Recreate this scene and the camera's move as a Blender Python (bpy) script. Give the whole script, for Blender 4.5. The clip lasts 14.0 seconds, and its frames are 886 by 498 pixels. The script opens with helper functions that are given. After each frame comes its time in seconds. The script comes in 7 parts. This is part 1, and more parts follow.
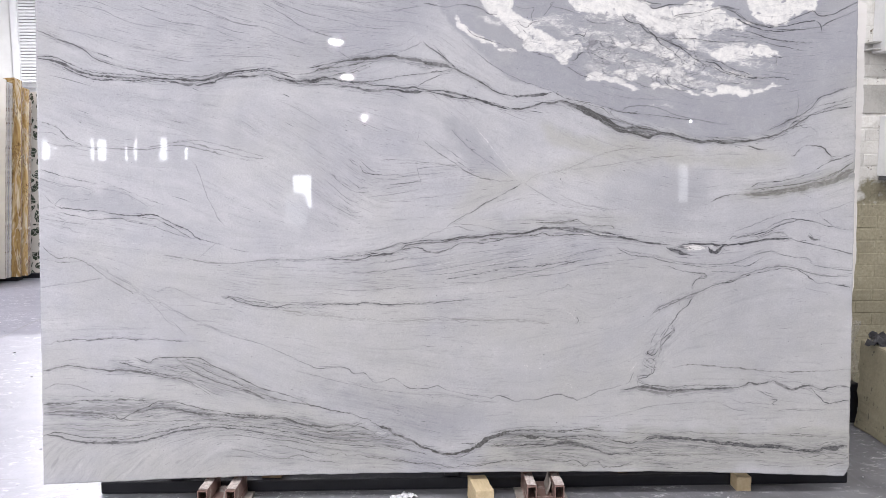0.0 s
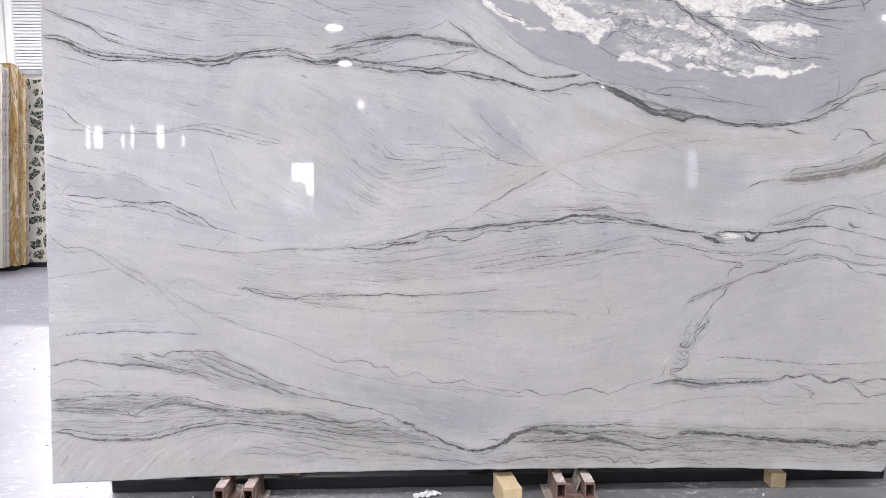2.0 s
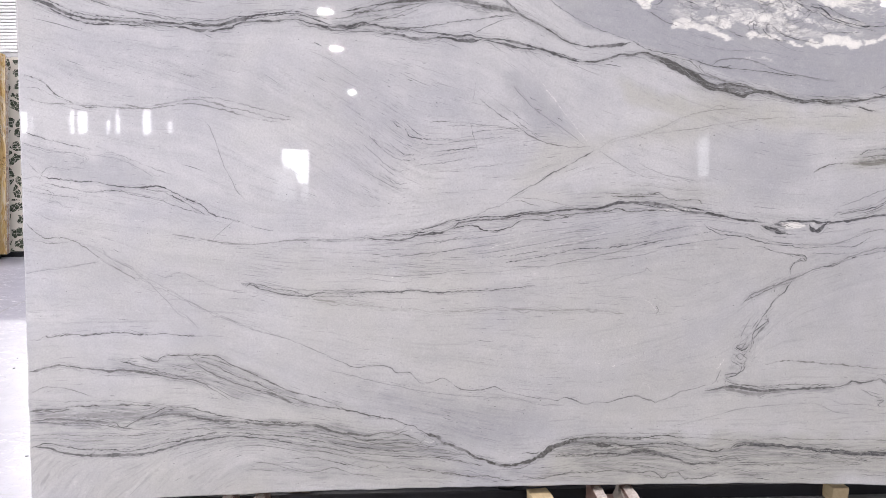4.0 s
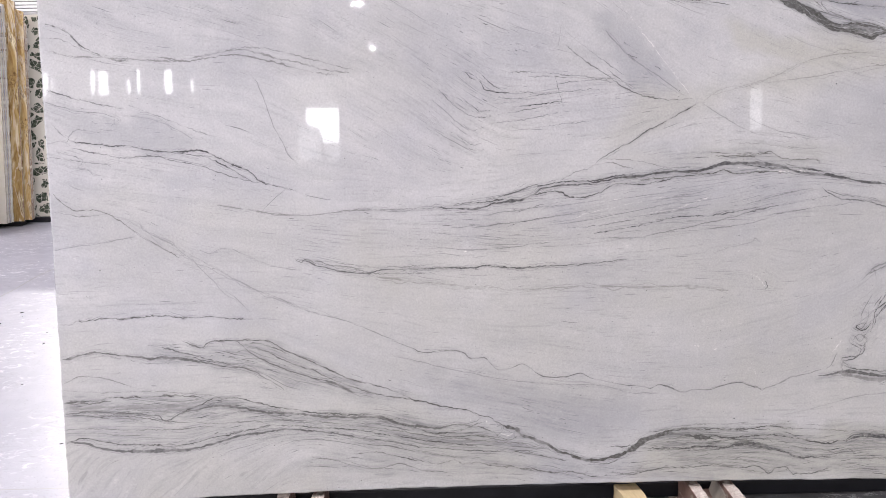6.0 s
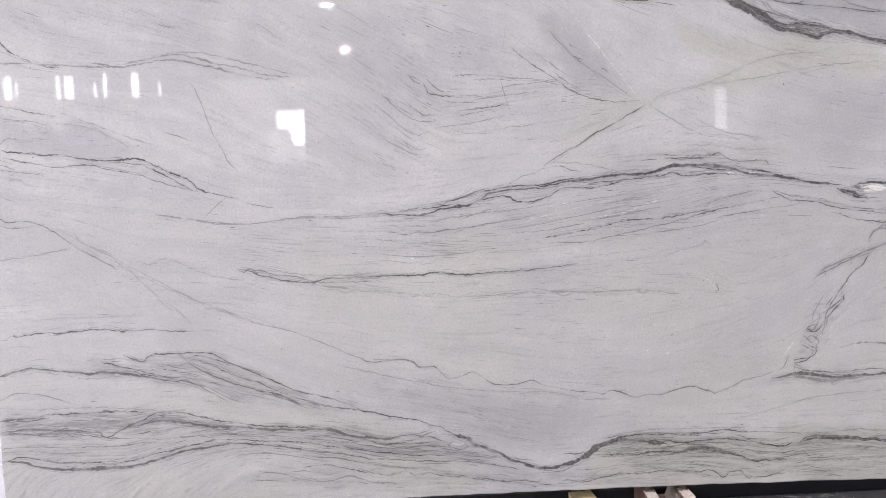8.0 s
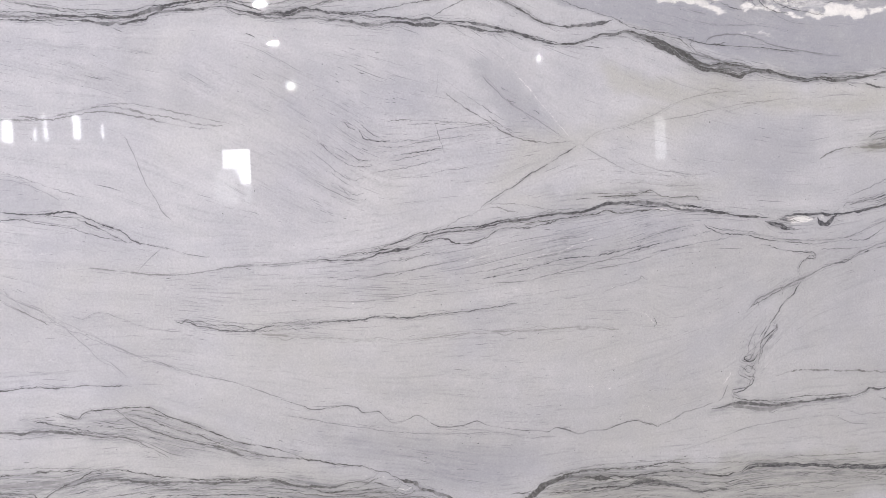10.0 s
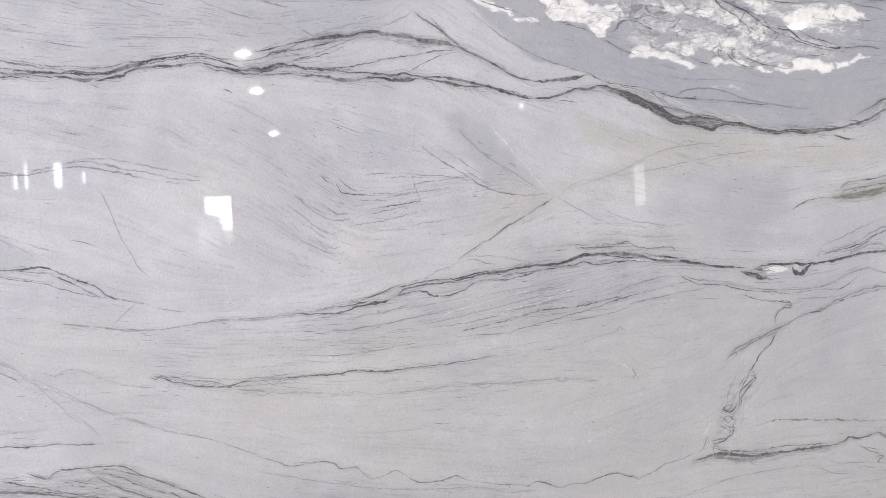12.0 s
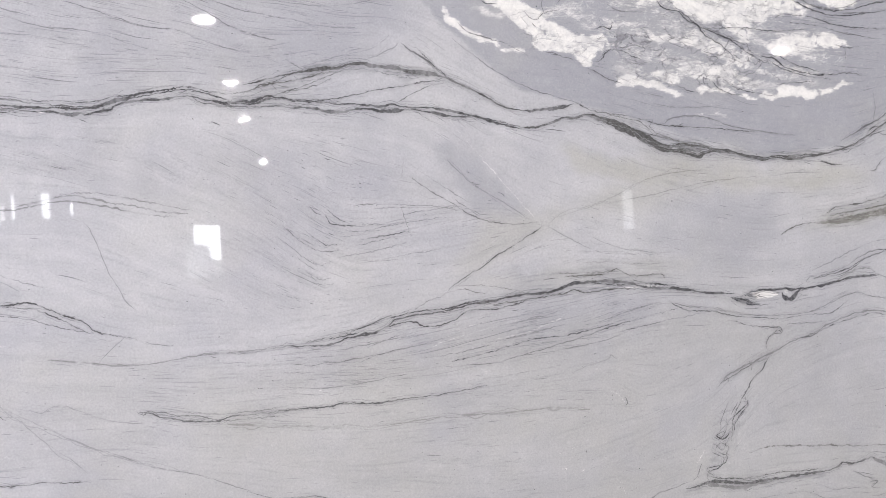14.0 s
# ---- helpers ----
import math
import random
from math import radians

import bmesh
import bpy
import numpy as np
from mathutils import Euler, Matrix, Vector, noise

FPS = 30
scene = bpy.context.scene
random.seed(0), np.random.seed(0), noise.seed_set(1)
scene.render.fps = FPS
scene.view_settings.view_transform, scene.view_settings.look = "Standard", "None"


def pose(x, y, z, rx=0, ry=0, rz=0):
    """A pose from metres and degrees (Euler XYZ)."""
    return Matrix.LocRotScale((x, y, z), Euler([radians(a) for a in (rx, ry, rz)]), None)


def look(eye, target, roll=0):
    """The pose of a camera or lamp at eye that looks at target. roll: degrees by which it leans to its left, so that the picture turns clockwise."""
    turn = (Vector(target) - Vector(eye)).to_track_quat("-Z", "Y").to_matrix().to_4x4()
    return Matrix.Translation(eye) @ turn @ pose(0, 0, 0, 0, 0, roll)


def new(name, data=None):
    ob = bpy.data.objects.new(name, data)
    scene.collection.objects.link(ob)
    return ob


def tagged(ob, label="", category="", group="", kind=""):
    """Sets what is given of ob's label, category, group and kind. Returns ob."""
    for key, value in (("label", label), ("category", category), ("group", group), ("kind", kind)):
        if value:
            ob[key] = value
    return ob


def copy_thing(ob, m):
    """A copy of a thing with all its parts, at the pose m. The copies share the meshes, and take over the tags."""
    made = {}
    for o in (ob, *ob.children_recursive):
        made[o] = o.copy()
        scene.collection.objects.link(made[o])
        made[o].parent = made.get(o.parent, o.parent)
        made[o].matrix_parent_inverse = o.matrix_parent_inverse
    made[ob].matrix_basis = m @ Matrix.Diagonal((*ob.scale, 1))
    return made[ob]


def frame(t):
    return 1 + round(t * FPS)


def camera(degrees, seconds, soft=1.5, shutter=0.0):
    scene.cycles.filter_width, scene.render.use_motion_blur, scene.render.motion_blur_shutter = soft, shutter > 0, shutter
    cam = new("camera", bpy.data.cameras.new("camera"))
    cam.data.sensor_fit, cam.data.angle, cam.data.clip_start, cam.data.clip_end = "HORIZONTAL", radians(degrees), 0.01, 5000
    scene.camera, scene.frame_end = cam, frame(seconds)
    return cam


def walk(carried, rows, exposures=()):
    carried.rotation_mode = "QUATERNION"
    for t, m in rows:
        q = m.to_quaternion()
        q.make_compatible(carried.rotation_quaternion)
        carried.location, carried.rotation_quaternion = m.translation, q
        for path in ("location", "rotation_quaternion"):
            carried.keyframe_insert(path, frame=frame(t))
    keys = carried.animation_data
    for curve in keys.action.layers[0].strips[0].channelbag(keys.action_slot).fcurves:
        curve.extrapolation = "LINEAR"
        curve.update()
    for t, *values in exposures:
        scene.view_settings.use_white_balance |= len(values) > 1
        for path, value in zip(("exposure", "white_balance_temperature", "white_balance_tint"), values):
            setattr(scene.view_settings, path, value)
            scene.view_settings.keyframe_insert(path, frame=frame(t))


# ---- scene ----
# ---- camera ----
# The path is given in the leaning slab's own frame: x along its foot, y out of its back, z up its face.
LEAN_BACK = 3.0
FOOT = 0.10
SLAB = pose(0, 0, FOOT, -LEAN_BACK, 0, 0)
cam = camera(56.52, 14.0, 0.8)
PATH = [
    (0, -0.1481, -3.2622, 1.1465, -1.937, -3.755, 0.160),
    (0.5, -0.1528, -3.2327, 1.1421, -1.949, -4.212, 0.244),
    (1, -0.1724, -3.1964, 1.1415, -2.150, -4.677, 0.240),
    (1.5, -0.2093, -3.1593, 1.1402, -2.155, -4.667, 0.243),
    (2, -0.2596, -3.1211, 1.1405, -2.284, -4.599, 0.231),
    (2.5, -0.2957, -3.0771, 1.1373, -2.403, -4.638, 0.254),
    (3, -0.3293, -2.9974, 1.1280, -2.597, -4.742, 0.183),
    (3.2, -0.3401, -2.9480, 1.1224, -2.499, -4.640, 0.125),
    (5.3, -0.5123, -2.5108, 1.1310, -4.686, -7.077, 0.119),
    (5.5, -0.5335, -2.4752, 1.1331, -4.686, -7.142, 0.169),
    (6, -0.5490, -2.4192, 1.1265, -1.835, -8.320, 0.746),
    (6.5, -0.5225, -2.3892, 1.1296, -0.271, -8.611, 0.886),
    (7, -0.4972, -2.3767, 1.1331, -0.288, -8.627, 0.892),
    (7.5, -0.4763, -2.3737, 1.1353, -1.366, -8.439, 1.130),
    (8, -0.4570, -2.3736, 1.1364, -3.509, -8.315, 1.343),
    (8.2, -0.4527, -2.3732, 1.1381, -4.349, -8.204, 1.347),
    (10.3, -0.4153, -2.3803, 1.1691, -7.072, -5.632, 2.749),
    (10.5, -0.4150, -2.3763, 1.1706, -7.142, -5.220, 2.732),
    (11, -0.4091, -2.3793, 1.1803, -7.380, -4.159, 2.572),
    (11.5, -0.4013, -2.3786, 1.1853, -7.694, -3.694, 2.777),
    (12, -0.3980, -2.3802, 1.1894, -8.119, -3.156, 2.993),
    (12.5, -0.3946, -2.3804, 1.1931, -8.522, -2.607, 3.211),
    (13, -0.3958, -2.3782, 1.1972, -8.767, -2.169, 3.413),
    (13.5, -0.3976, -2.3743, 1.1985, -8.851, -1.815, 3.550),
    (14, -0.3968, -2.3741, 1.2021, -8.864, -1.428, 3.668),
]
walk(cam, [(t, SLAB @ pose(x, y, z, 90 + pitch, roll, yaw)) for t, x, y, z, yaw, pitch, roll in PATH],
     [(0, 0.0, 6330, 10), (1.5, 0.02, 6380, 10), (3.0, 0.04, 6460, 11), (5.5, 0.05, 6560, 12), (6.2, 0.02, 6580, 12), (7.0, -0.01, 6570, 12), (8.0, -0.01, 6560, 12), (11.0, 0.06, 6480, 10), (14.0, 0.02, 6480, 9)])

# ---- light ----
world = bpy.data.worlds.new("sky")
scene.world = world
world.use_nodes = True
sky = world.node_tree.nodes.new("ShaderNodeTexSky")
sky.sky_type, sky.sun_disc, sky.sun_elevation = "NISHITA", False, radians(40)
world.node_tree.links.new(sky.outputs[0], world.node_tree.nodes["Background"].inputs[0])
world.node_tree.nodes["Background"].inputs[1].default_value = 0.1
scene.view_settings.exposure = 0.0

CEILING = 6.45
LAMP_Z = 6.0
LAMP_WATTS = 172
# high-bay lamps: seven are mirrored in the polished slab, the rest unseen and added
LAMPS = [(-2.15, -3.6, 0.36), (-2.15, -8.1, 0.36), (-2.1, -12.65, 0.36), (-2.1, -17.4, 0.32), (-2.18, -21.9, 0.30), (-2.2, -30.5, 0.28),
         (6.65, -26.0, 0.09), (11.2, -16.2, 0.28), (11.5, -31.2, 0.12), (6.65, -3.6, 0.36), (2.2, -3.6, 0.36), (-6.6, -3.6, 0.36), (-6.6, -8.1, 0.36),
         (-5.15, 7.2, 0.36), (-6.6, 12.6, 0.36), (-2.15, 9.6, 0.36), (-6.6, 0.9, 0.36), (-2.15, 5.4, 0.36), (-2.15, 0.9, 0.36)]


def lamp(x, y, z, size, watts, aim=(0, 0, -1), colour=(1.0, 0.962, 0.972), shape="DISK", size_y=0.0):
    data = bpy.data.lights.new("lamp_light", "AREA")
    data.shape, data.size, data.energy, data.color = shape, size, watts, colour
    if size_y:
        data.size_y = size_y
    ob = new("lamp_light", data)
    ob.matrix_world = look((x, y, z), (x + aim[0], y + aim[1] + 1e-4, z + aim[2]))
    return ob


# the unseen lamps get their own factors, to brighten stack, far wall, floor and slab
for x, y, size in LAMPS:
    lamp(x, y, LAMP_Z - 0.02, size, LAMP_WATTS * (4.6 if y > 10 else 0.8 if y > 7 else 0.75 if y > 5 else 0.32 if x > -3 and 0 < y < 2 else 0.9 if y > 0 else 2.1 if x < -5 else 2.2 if x > 5 and y > -4 else min(1, size / 0.3)))


# ---- materials ----
class Nodes:
    """A small writer of node materials."""

    def __init__(self, name):
        self.material = bpy.data.materials.new(name)
        self.material.use_nodes = True
        self.tree = self.material.node_tree
        self.bsdf = self.tree.nodes["Principled BSDF"]

    def add(self, kind, settings=None, **inputs):
        node = self.tree.nodes.new("ShaderNode" + kind)
        for key, value in (settings or {}).items():
            if key == "operation":
                node.operation = value
            elif key == "blend_type":
                node.blend_type = value
            elif key == "data_type":
                node.data_type = value
            elif key == "attribute_name":
                node.attribute_name = value
            elif key == "feature":
                node.feature = value
            elif key == "noise_type":
                node.noise_type = value
        for key, value in inputs.items():
            self.put(node.inputs[key.replace("_", " ")], value)
        return node

    def put(self, socket, value):
        if hasattr(value, "bl_idname") and hasattr(value, "is_output"):
            self.tree.links.new(value, socket)
        elif isinstance(value, tuple) and len(value) == 3 and socket.type == "RGBA":
            socket.default_value = (*value, 1)
        else:
            socket.default_value = value

    def coords(self, scale=(1, 1, 1)):
        tc = self.add("TexCoord")
        mp = self.add("Mapping")
        self.tree.links.new(tc.outputs["Object"], mp.inputs["Vector"])
        mp.inputs["Scale"].default_value = scale
        return mp.outputs[0]

    def noise(self, vector, scale, detail=4.0, rough=0.55, distortion=0.0):
        n = self.add("TexNoise", Scale=scale, Detail=detail, Roughness=rough, Distortion=distortion)
        self.put(n.inputs["Vector"], vector)
        return n.outputs[0]

    def ramp(self, value, low, high, a=0.0, b=1.0):
        n = self.add("MapRange")
        for i, v in ((0, value), (1, low), (2, high), (3, a), (4, b)):
            self.put(n.inputs[i], v)
        return n.outputs[0]

    def math(self, operation, a, b=0.0):
        n = self.add("Math", {"operation": operation})
        self.put(n.inputs[0], a)
        self.put(n.inputs[1], b)
        return n.outputs[0]

    def mix(self, factor, a, b, blend="MIX"):
        n = self.add("Mix", {"data_type": "RGBA", "blend_type": blend})
        self.put(n.inputs[0], factor)
        self.put(n.inputs[6], a)
        self.put(n.inputs[7], b)
        return n.outputs[2]

    def bump(self, height, strength, distance):
        n = self.add("Bump", Strength=strength, Distance=distance)
        self.put(n.inputs["Height"], height)
        self.put(self.bsdf.inputs["Normal"], n.outputs[0])

    def finish(self, colour=None, roughness=None, metallic=None):
        for key, value in (("Base Color", colour), ("Roughness", roughness), ("Metallic", metallic)):
            if value is not None:
                self.put(self.bsdf.inputs[key], value)
        return self.material


def surface(name, low, high, rough=(0.5, 0.7), scale=6.0, fine=60.0, bump=0.15, depth=0.004, metallic=0.0, stretch=(1, 1, 1), spots=None):
    """A surface whose colour wanders between two tones at two scales, with fine relief."""
    n = Nodes(name)
    v = n.coords(stretch)
    big = n.noise(v, scale, 5.0, 0.6)
    small = n.noise(v, fine, 4.0, 0.6)
    both = n.math("ADD", n.math("MULTIPLY", big, 0.65), n.math("MULTIPLY", small, 0.35))
    colour = n.mix(n.ramp(both, 0.36, 0.64), low, high)
    rnd = n.add("ObjectInfo").outputs["Random"]
    colour = n.mix(1.0, colour, n.mix(rnd, (0.93, 0.93, 0.93), (1.0, 1.0, 1.0)), "MULTIPLY")
    if spots:
        speck = n.noise(v, spots[0], 2.0, 0.5)
        colour = n.mix(n.ramp(speck, spots[1], spots[1] + 0.05), colour, spots[2])
    n.bump(both, bump, depth)
    return n.finish(colour, n.ramp(small, 0.3, 0.7, rough[0], rough[1]), metallic)


def glow(name, colour, strength):
    n = Nodes(name)
    n.put(n.bsdf.inputs["Base Color"], (0.8, 0.8, 0.8))
    n.put(n.bsdf.inputs["Emission Color"], colour)
    n.put(n.bsdf.inputs["Emission Strength"], strength)
    return n.material


def slab_stone():
    """Polished quartzite: its veins, white crystal, blue and olive clouds come as fields on the mesh."""
    n = Nodes("polished_quartzite")
    v = n.coords()
    first = n.add("Attribute", {"attribute_name": "veining"})
    one, wisp = first.outputs["Color"], first.outputs["Alpha"]
    second = n.add("Attribute", {"attribute_name": "clouding"})
    two, scrawl = second.outputs["Color"], second.outputs["Alpha"]
    a, b = n.add("SeparateColor", Color=one), n.add("SeparateColor", Color=two)
    vein, white, blue = a.outputs[0], a.outputs[1], a.outputs[2]
    olive, streak, warm = b.outputs[0], b.outputs[1], b.outputs[2]
    cloud = n.noise(v, 2.2, 5.0, 0.6, 0.4)
    grain = n.noise(v, 170.0, 3.0, 0.65)
    blotch = n.noise(v, 28.0, 5.0, 0.65)
    base = n.mix(n.ramp(cloud, 0.35, 0.65), (0.455, 0.457, 0.488), (0.565, 0.562, 0.57))
    base = n.mix(n.ramp(wisp, 0.5, 1.0, 0.0, 0.30), base, (0.66, 0.66, 0.67))
    base = n.mix(n.ramp(wisp, 0.5, 0.0, 0.0, 0.30), base, (0.40, 0.405, 0.425))
    base = n.mix(n.math("MULTIPLY", blue, 0.92), base, (0.365, 0.370, 0.402))
    base = n.mix(n.math("MULTIPLY", warm, 0.80), base, (0.475, 0.468, 0.425))
    base = n.mix(n.ramp(blotch, 0.52, 0.75, 0.0, 0.16), base, (0.68, 0.68, 0.69))
    base = n.mix(n.ramp(blotch, 0.25, 0.45, 0.12, 0.0), base, (0.40, 0.41, 0.43))
    ragged = n.noise(n.coords((0.5, 1.0, 1.5)), 55.0, 9.0, 0.78, 1.2)
    rag = n.math("ADD", n.math("MULTIPLY", n.math("SUBTRACT", ragged, 0.5), 2.7), n.math("MULTIPLY", n.math("SUBTRACT", wisp, 0.5), 0.9))
    crystal = n.ramp(n.math("ADD", white, rag), 0.30, 0.72)
    crystal = n.math("MULTIPLY", crystal, n.ramp(white, 0.04, 0.40))
    crystal = n.math("ADD", n.math("MULTIPLY", crystal, 0.80), n.math("MULTIPLY", n.math("POWER", white, 2.0), 0.19))
    base = n.mix(n.math("MULTIPLY", crystal, n.ramp(blotch, 0.3, 0.58, 0.55, 1.0)), base, (0.87, 0.855, 0.82))
    bent = n.add("TexNoise", Scale=16.0, Detail=5.0, Roughness=0.62).outputs["Color"]
    bent_node = n.tree.nodes[-1]
    n.put(bent_node.inputs["Vector"], v)
    net = n.add("VectorMath", {"operation": "ADD"})
    n.put(net.inputs[0], n.coords((0.8, 1.0, 1.5)))
    shrink = n.add("VectorMath", {"operation": "MULTIPLY"})
    n.put(shrink.inputs[0], bent)
    n.put(shrink.inputs[1], (0.11, 0.0, 0.11))
    n.put(net.inputs[1], shrink.outputs[0])
    cells = n.add("TexVoronoi", {"feature": "DISTANCE_TO_EDGE"}, Scale=17.0)
    n.put(cells.inputs["Vector"], net.outputs[0])
    seam = n.math("MULTIPLY", n.ramp(cells.outputs["Distance"], 0.012, 0.06, 1.0, 0.0), n.ramp(n.noise(v, 13.0, 4.0, 0.6), 0.42, 0.62))
    murk = n.math("MULTIPLY", n.ramp(cells.outputs["Distance"], 0.02, 0.22, 1.0, 0.0), n.ramp(n.noise(v, 19.0, 5.0, 0.65), 0.40, 0.66))
    base = n.mix(n.math("MULTIPLY", n.math("MULTIPLY", murk, scrawl), 0.75), base, (0.40, 0.40, 0.42))
    base = n.mix(n.math("MULTIPLY", n.math("MULTIPLY", seam, scrawl), 0.85), base, (0.10, 0.10, 0.115))
    crack = n.noise(v, 60.0, 7.0, 0.75, 0.8)
    base = n.mix(n.ramp(crack, 0.58, 0.70, 0.0, 0.26), base, (0.72, 0.72, 0.73))
    base = n.mix(n.math("MULTIPLY", n.ramp(crack, 0.29, 0.45, 0.38, 0.0), n.ramp(crystal, 0.2, 1.0, 1.0, 0.25)), base, (0.34, 0.34, 0.36))
    base = n.mix(n.ramp(streak, 0.0, 1.0, 0.0, 0.9), base, (0.17, 0.175, 0.19))
    dark = n.mix(olive, (0.050, 0.051, 0.056), (0.11, 0.106, 0.075))
    broken = n.noise(v, 140.0, 5.0, 0.75, 0.6)
    base = n.mix(n.math("MULTIPLY", vein, n.ramp(broken, 0.32, 0.50, 0.68, 1.0)), base, dark)
    base = n.mix(n.math("MULTIPLY", n.ramp(grain, 0.35, 0.65, 0.26, 0.0), n.ramp(crystal, 0.2, 1.0, 1.0, 0.4)), base, (0.25, 0.25, 0.27))
    pits = n.noise(v, 380.0, 2.0, 0.6)
    base = n.mix(n.ramp(pits, 0.60, 0.72, 0.0, 0.22), base, (0.80, 0.80, 0.81))
    n.bump(n.noise(v, 1.7, 2.0, 0.5), 0.02, 0.002)
    return n.finish(base, n.ramp(blotch, 0.3, 0.7, 0.012, 0.03))


STONE = slab_stone()
SAWN = surface("sawn_stone_edge", (0.42, 0.42, 0.43), (0.62, 0.62, 0.62), (0.6, 0.8), 14, 120, 0.4, 0.004)


# ---- small builders ----
def mesh_object(name, bm, material, parent=None, label="", smooth=False):
    me = bpy.data.meshes.new(name)
    bm.to_mesh(me)
    bm.free()
    for m in material if isinstance(material, (list, tuple)) else [material]:
        me.materials.append(m)
    if smooth:
        me.polygons.foreach_set("use_smooth", [True] * len(me.polygons))
    ob = new(name, me)
    if parent:
        ob.parent = parent
    if label:
        ob["label"] = label
    return ob


part = mesh_object


def base(name, label, category, m=None, group="", kind=""):
    ob = new(name)
    ob.empty_display_size = 0.1
    if m:
        ob.matrix_basis = m
    return tagged(ob, label, category, group, kind)


def box(lo, hi, bevel=0.0, segments=1):
    bm = bmesh.new()
    bmesh.ops.create_cube(bm, size=1)
    bmesh.ops.scale(bm, vec=[b - a for a, b in zip(lo, hi)], verts=bm.verts)
    bmesh.ops.translate(bm, vec=[(a + b) / 2 for a, b in zip(lo, hi)], verts=bm.verts)
    if bevel:
        bmesh.ops.bevel(bm, geom=bm.edges[:], offset=bevel, segments=segments, affect="EDGES", profile=0.6)
    return bm


def rough_box(lo, hi, cuts, amount, scale, seed, bevel=0.01):
    """A worn block: a box cut finely and pushed about by noise, most at its edges."""
    bm = box(lo, hi, bevel, 2)
    bmesh.ops.subdivide_edges(bm, edges=[e for e in bm.edges if e.calc_length() > bevel * 3], cuts=cuts, use_grid_fill=True)
    mid = [(a + b) / 2 for a, b in zip(lo, hi)]
    half = [(b - a) / 2 for a, b in zip(lo, hi)]
    for vert in bm.verts:
        near = sorted(abs(c - m) / h for c, m, h in zip(vert.co, mid, half))[1]
        push = noise.fractal(vert.co * scale + Vector((seed, 0, 0)), 0.6, 2.0, 4)
        vert.co += (vert.co - Vector(mid)).normalized() * amount * (push - 0.35) * (0.35 + near ** 6)
    return bm


def tube(points, radius, sides=8):
    """A round rod along a line of points."""
    bm = bmesh.new()
    rings = []
    for i, p in enumerate(points):
        p = Vector(p)
        along = (Vector(points[min(i + 1, len(points) - 1)]) - Vector(points[max(i - 1, 0)])).normalized()
        side = along.orthogonal().normalized()
        other = along.cross(side)
        rings.append([bm.verts.new(p + radius * (math.cos(2 * math.pi * k / sides) * side + math.sin(2 * math.pi * k / sides) * other)) for k in range(sides)])
    for a, b in zip(rings, rings[1:]):
        for k in range(sides):
            bm.faces.new((a[k], a[(k + 1) % sides], b[(k + 1) % sides], b[k]))
    bm.faces.new(rings[0][::-1])
    bm.faces.new(rings[-1])
    return bm


def turned(profile, sides=32):
    """A body of revolution about z from (radius, height) pairs."""
    bm = bmesh.new()
    rings = [[bm.verts.new((r * math.cos(2 * math.pi * k / sides), r * math.sin(2 * math.pi * k / sides), z)) for k in range(sides)] for r, z in profile]
    for a, b in zip(rings, rings[1:]):
        for k in range(sides):
            bm.faces.new((a[k], a[(k + 1) % sides], b[(k + 1) % sides], b[k]))
    return bm


# ---- the quartzite slab ----
STEP = 0.003
U0, V0, NU, NV = -1.66, -0.02, 1108, 652
rng = np.random.default_rng(7)
grid_v, grid_u = np.mgrid[0:NV, 0:NU].astype(np.float32)


def blur(a, sigma):
    """A soft blur of a field, by three running means each way. sigma in metres."""
    r = max(1, int(round(sigma / STEP)))
    for axis in (0, 1):
        for _ in range(3):
            pad = [(0, 0), (0, 0)]
            pad[axis] = (r + 1, r)
            c = np.cumsum(np.pad(a, pad, mode="edge"), axis=axis, dtype=np.float64)
            n = a.shape[axis]
            hi, lo = [slice(None)] * 2, [slice(None)] * 2
            hi[axis], lo[axis] = slice(2 * r + 1, 2 * r + 1 + n), slice(0, n)
            a = ((c[tuple(hi)] - c[tuple(lo)]) / (2 * r + 1)).astype(np.float32)
    return a


def field(sigma):
    """Smooth noise of about unit strength with lumps of the size sigma."""
    a = blur(rng.standard_normal((NV, NU)).astype(np.float32), sigma)
    return a / a.std()


def wander(n, reach, strength):
    """A one-dimensional wandering line of n steps that turns within reach steps."""
    a = rng.standard_normal(n + 6 * reach)
    k = np.hanning(2 * reach + 1)
    a = np.convolve(a, k / np.sqrt((k ** 2).sum()), "same")[3 * reach:3 * reach + n]
    return a * strength


def smooth_line(points, step):
    """A Catmull-Rom line through points, sampled evenly."""
    p = np.array([points[0], *points, points[-1]], float)
    p[0] = 2 * p[1] - p[2]
    p[-1] = 2 * p[-2] - p[-3]
    out = []
    for a, b, c, d in zip(p, p[1:], p[2:], p[3:]):
        n = max(2, int(np.hypot(*(c - b)[:2]) / step))
        t = np.linspace(0, 1, n, endpoint=False)[:, None]
        out.append(0.5 * (2 * b + (c - a) * t + (2 * a - 5 * b + 4 * c - d) * t ** 2 + (3 * b - a - 3 * c + d) * t ** 3))
    return np.vstack([*out, p[-2:-1]])


dark = np.zeros((NV, NU), np.float32)
olive_tone = np.zeros((NV, NU), np.float32)
flow = []


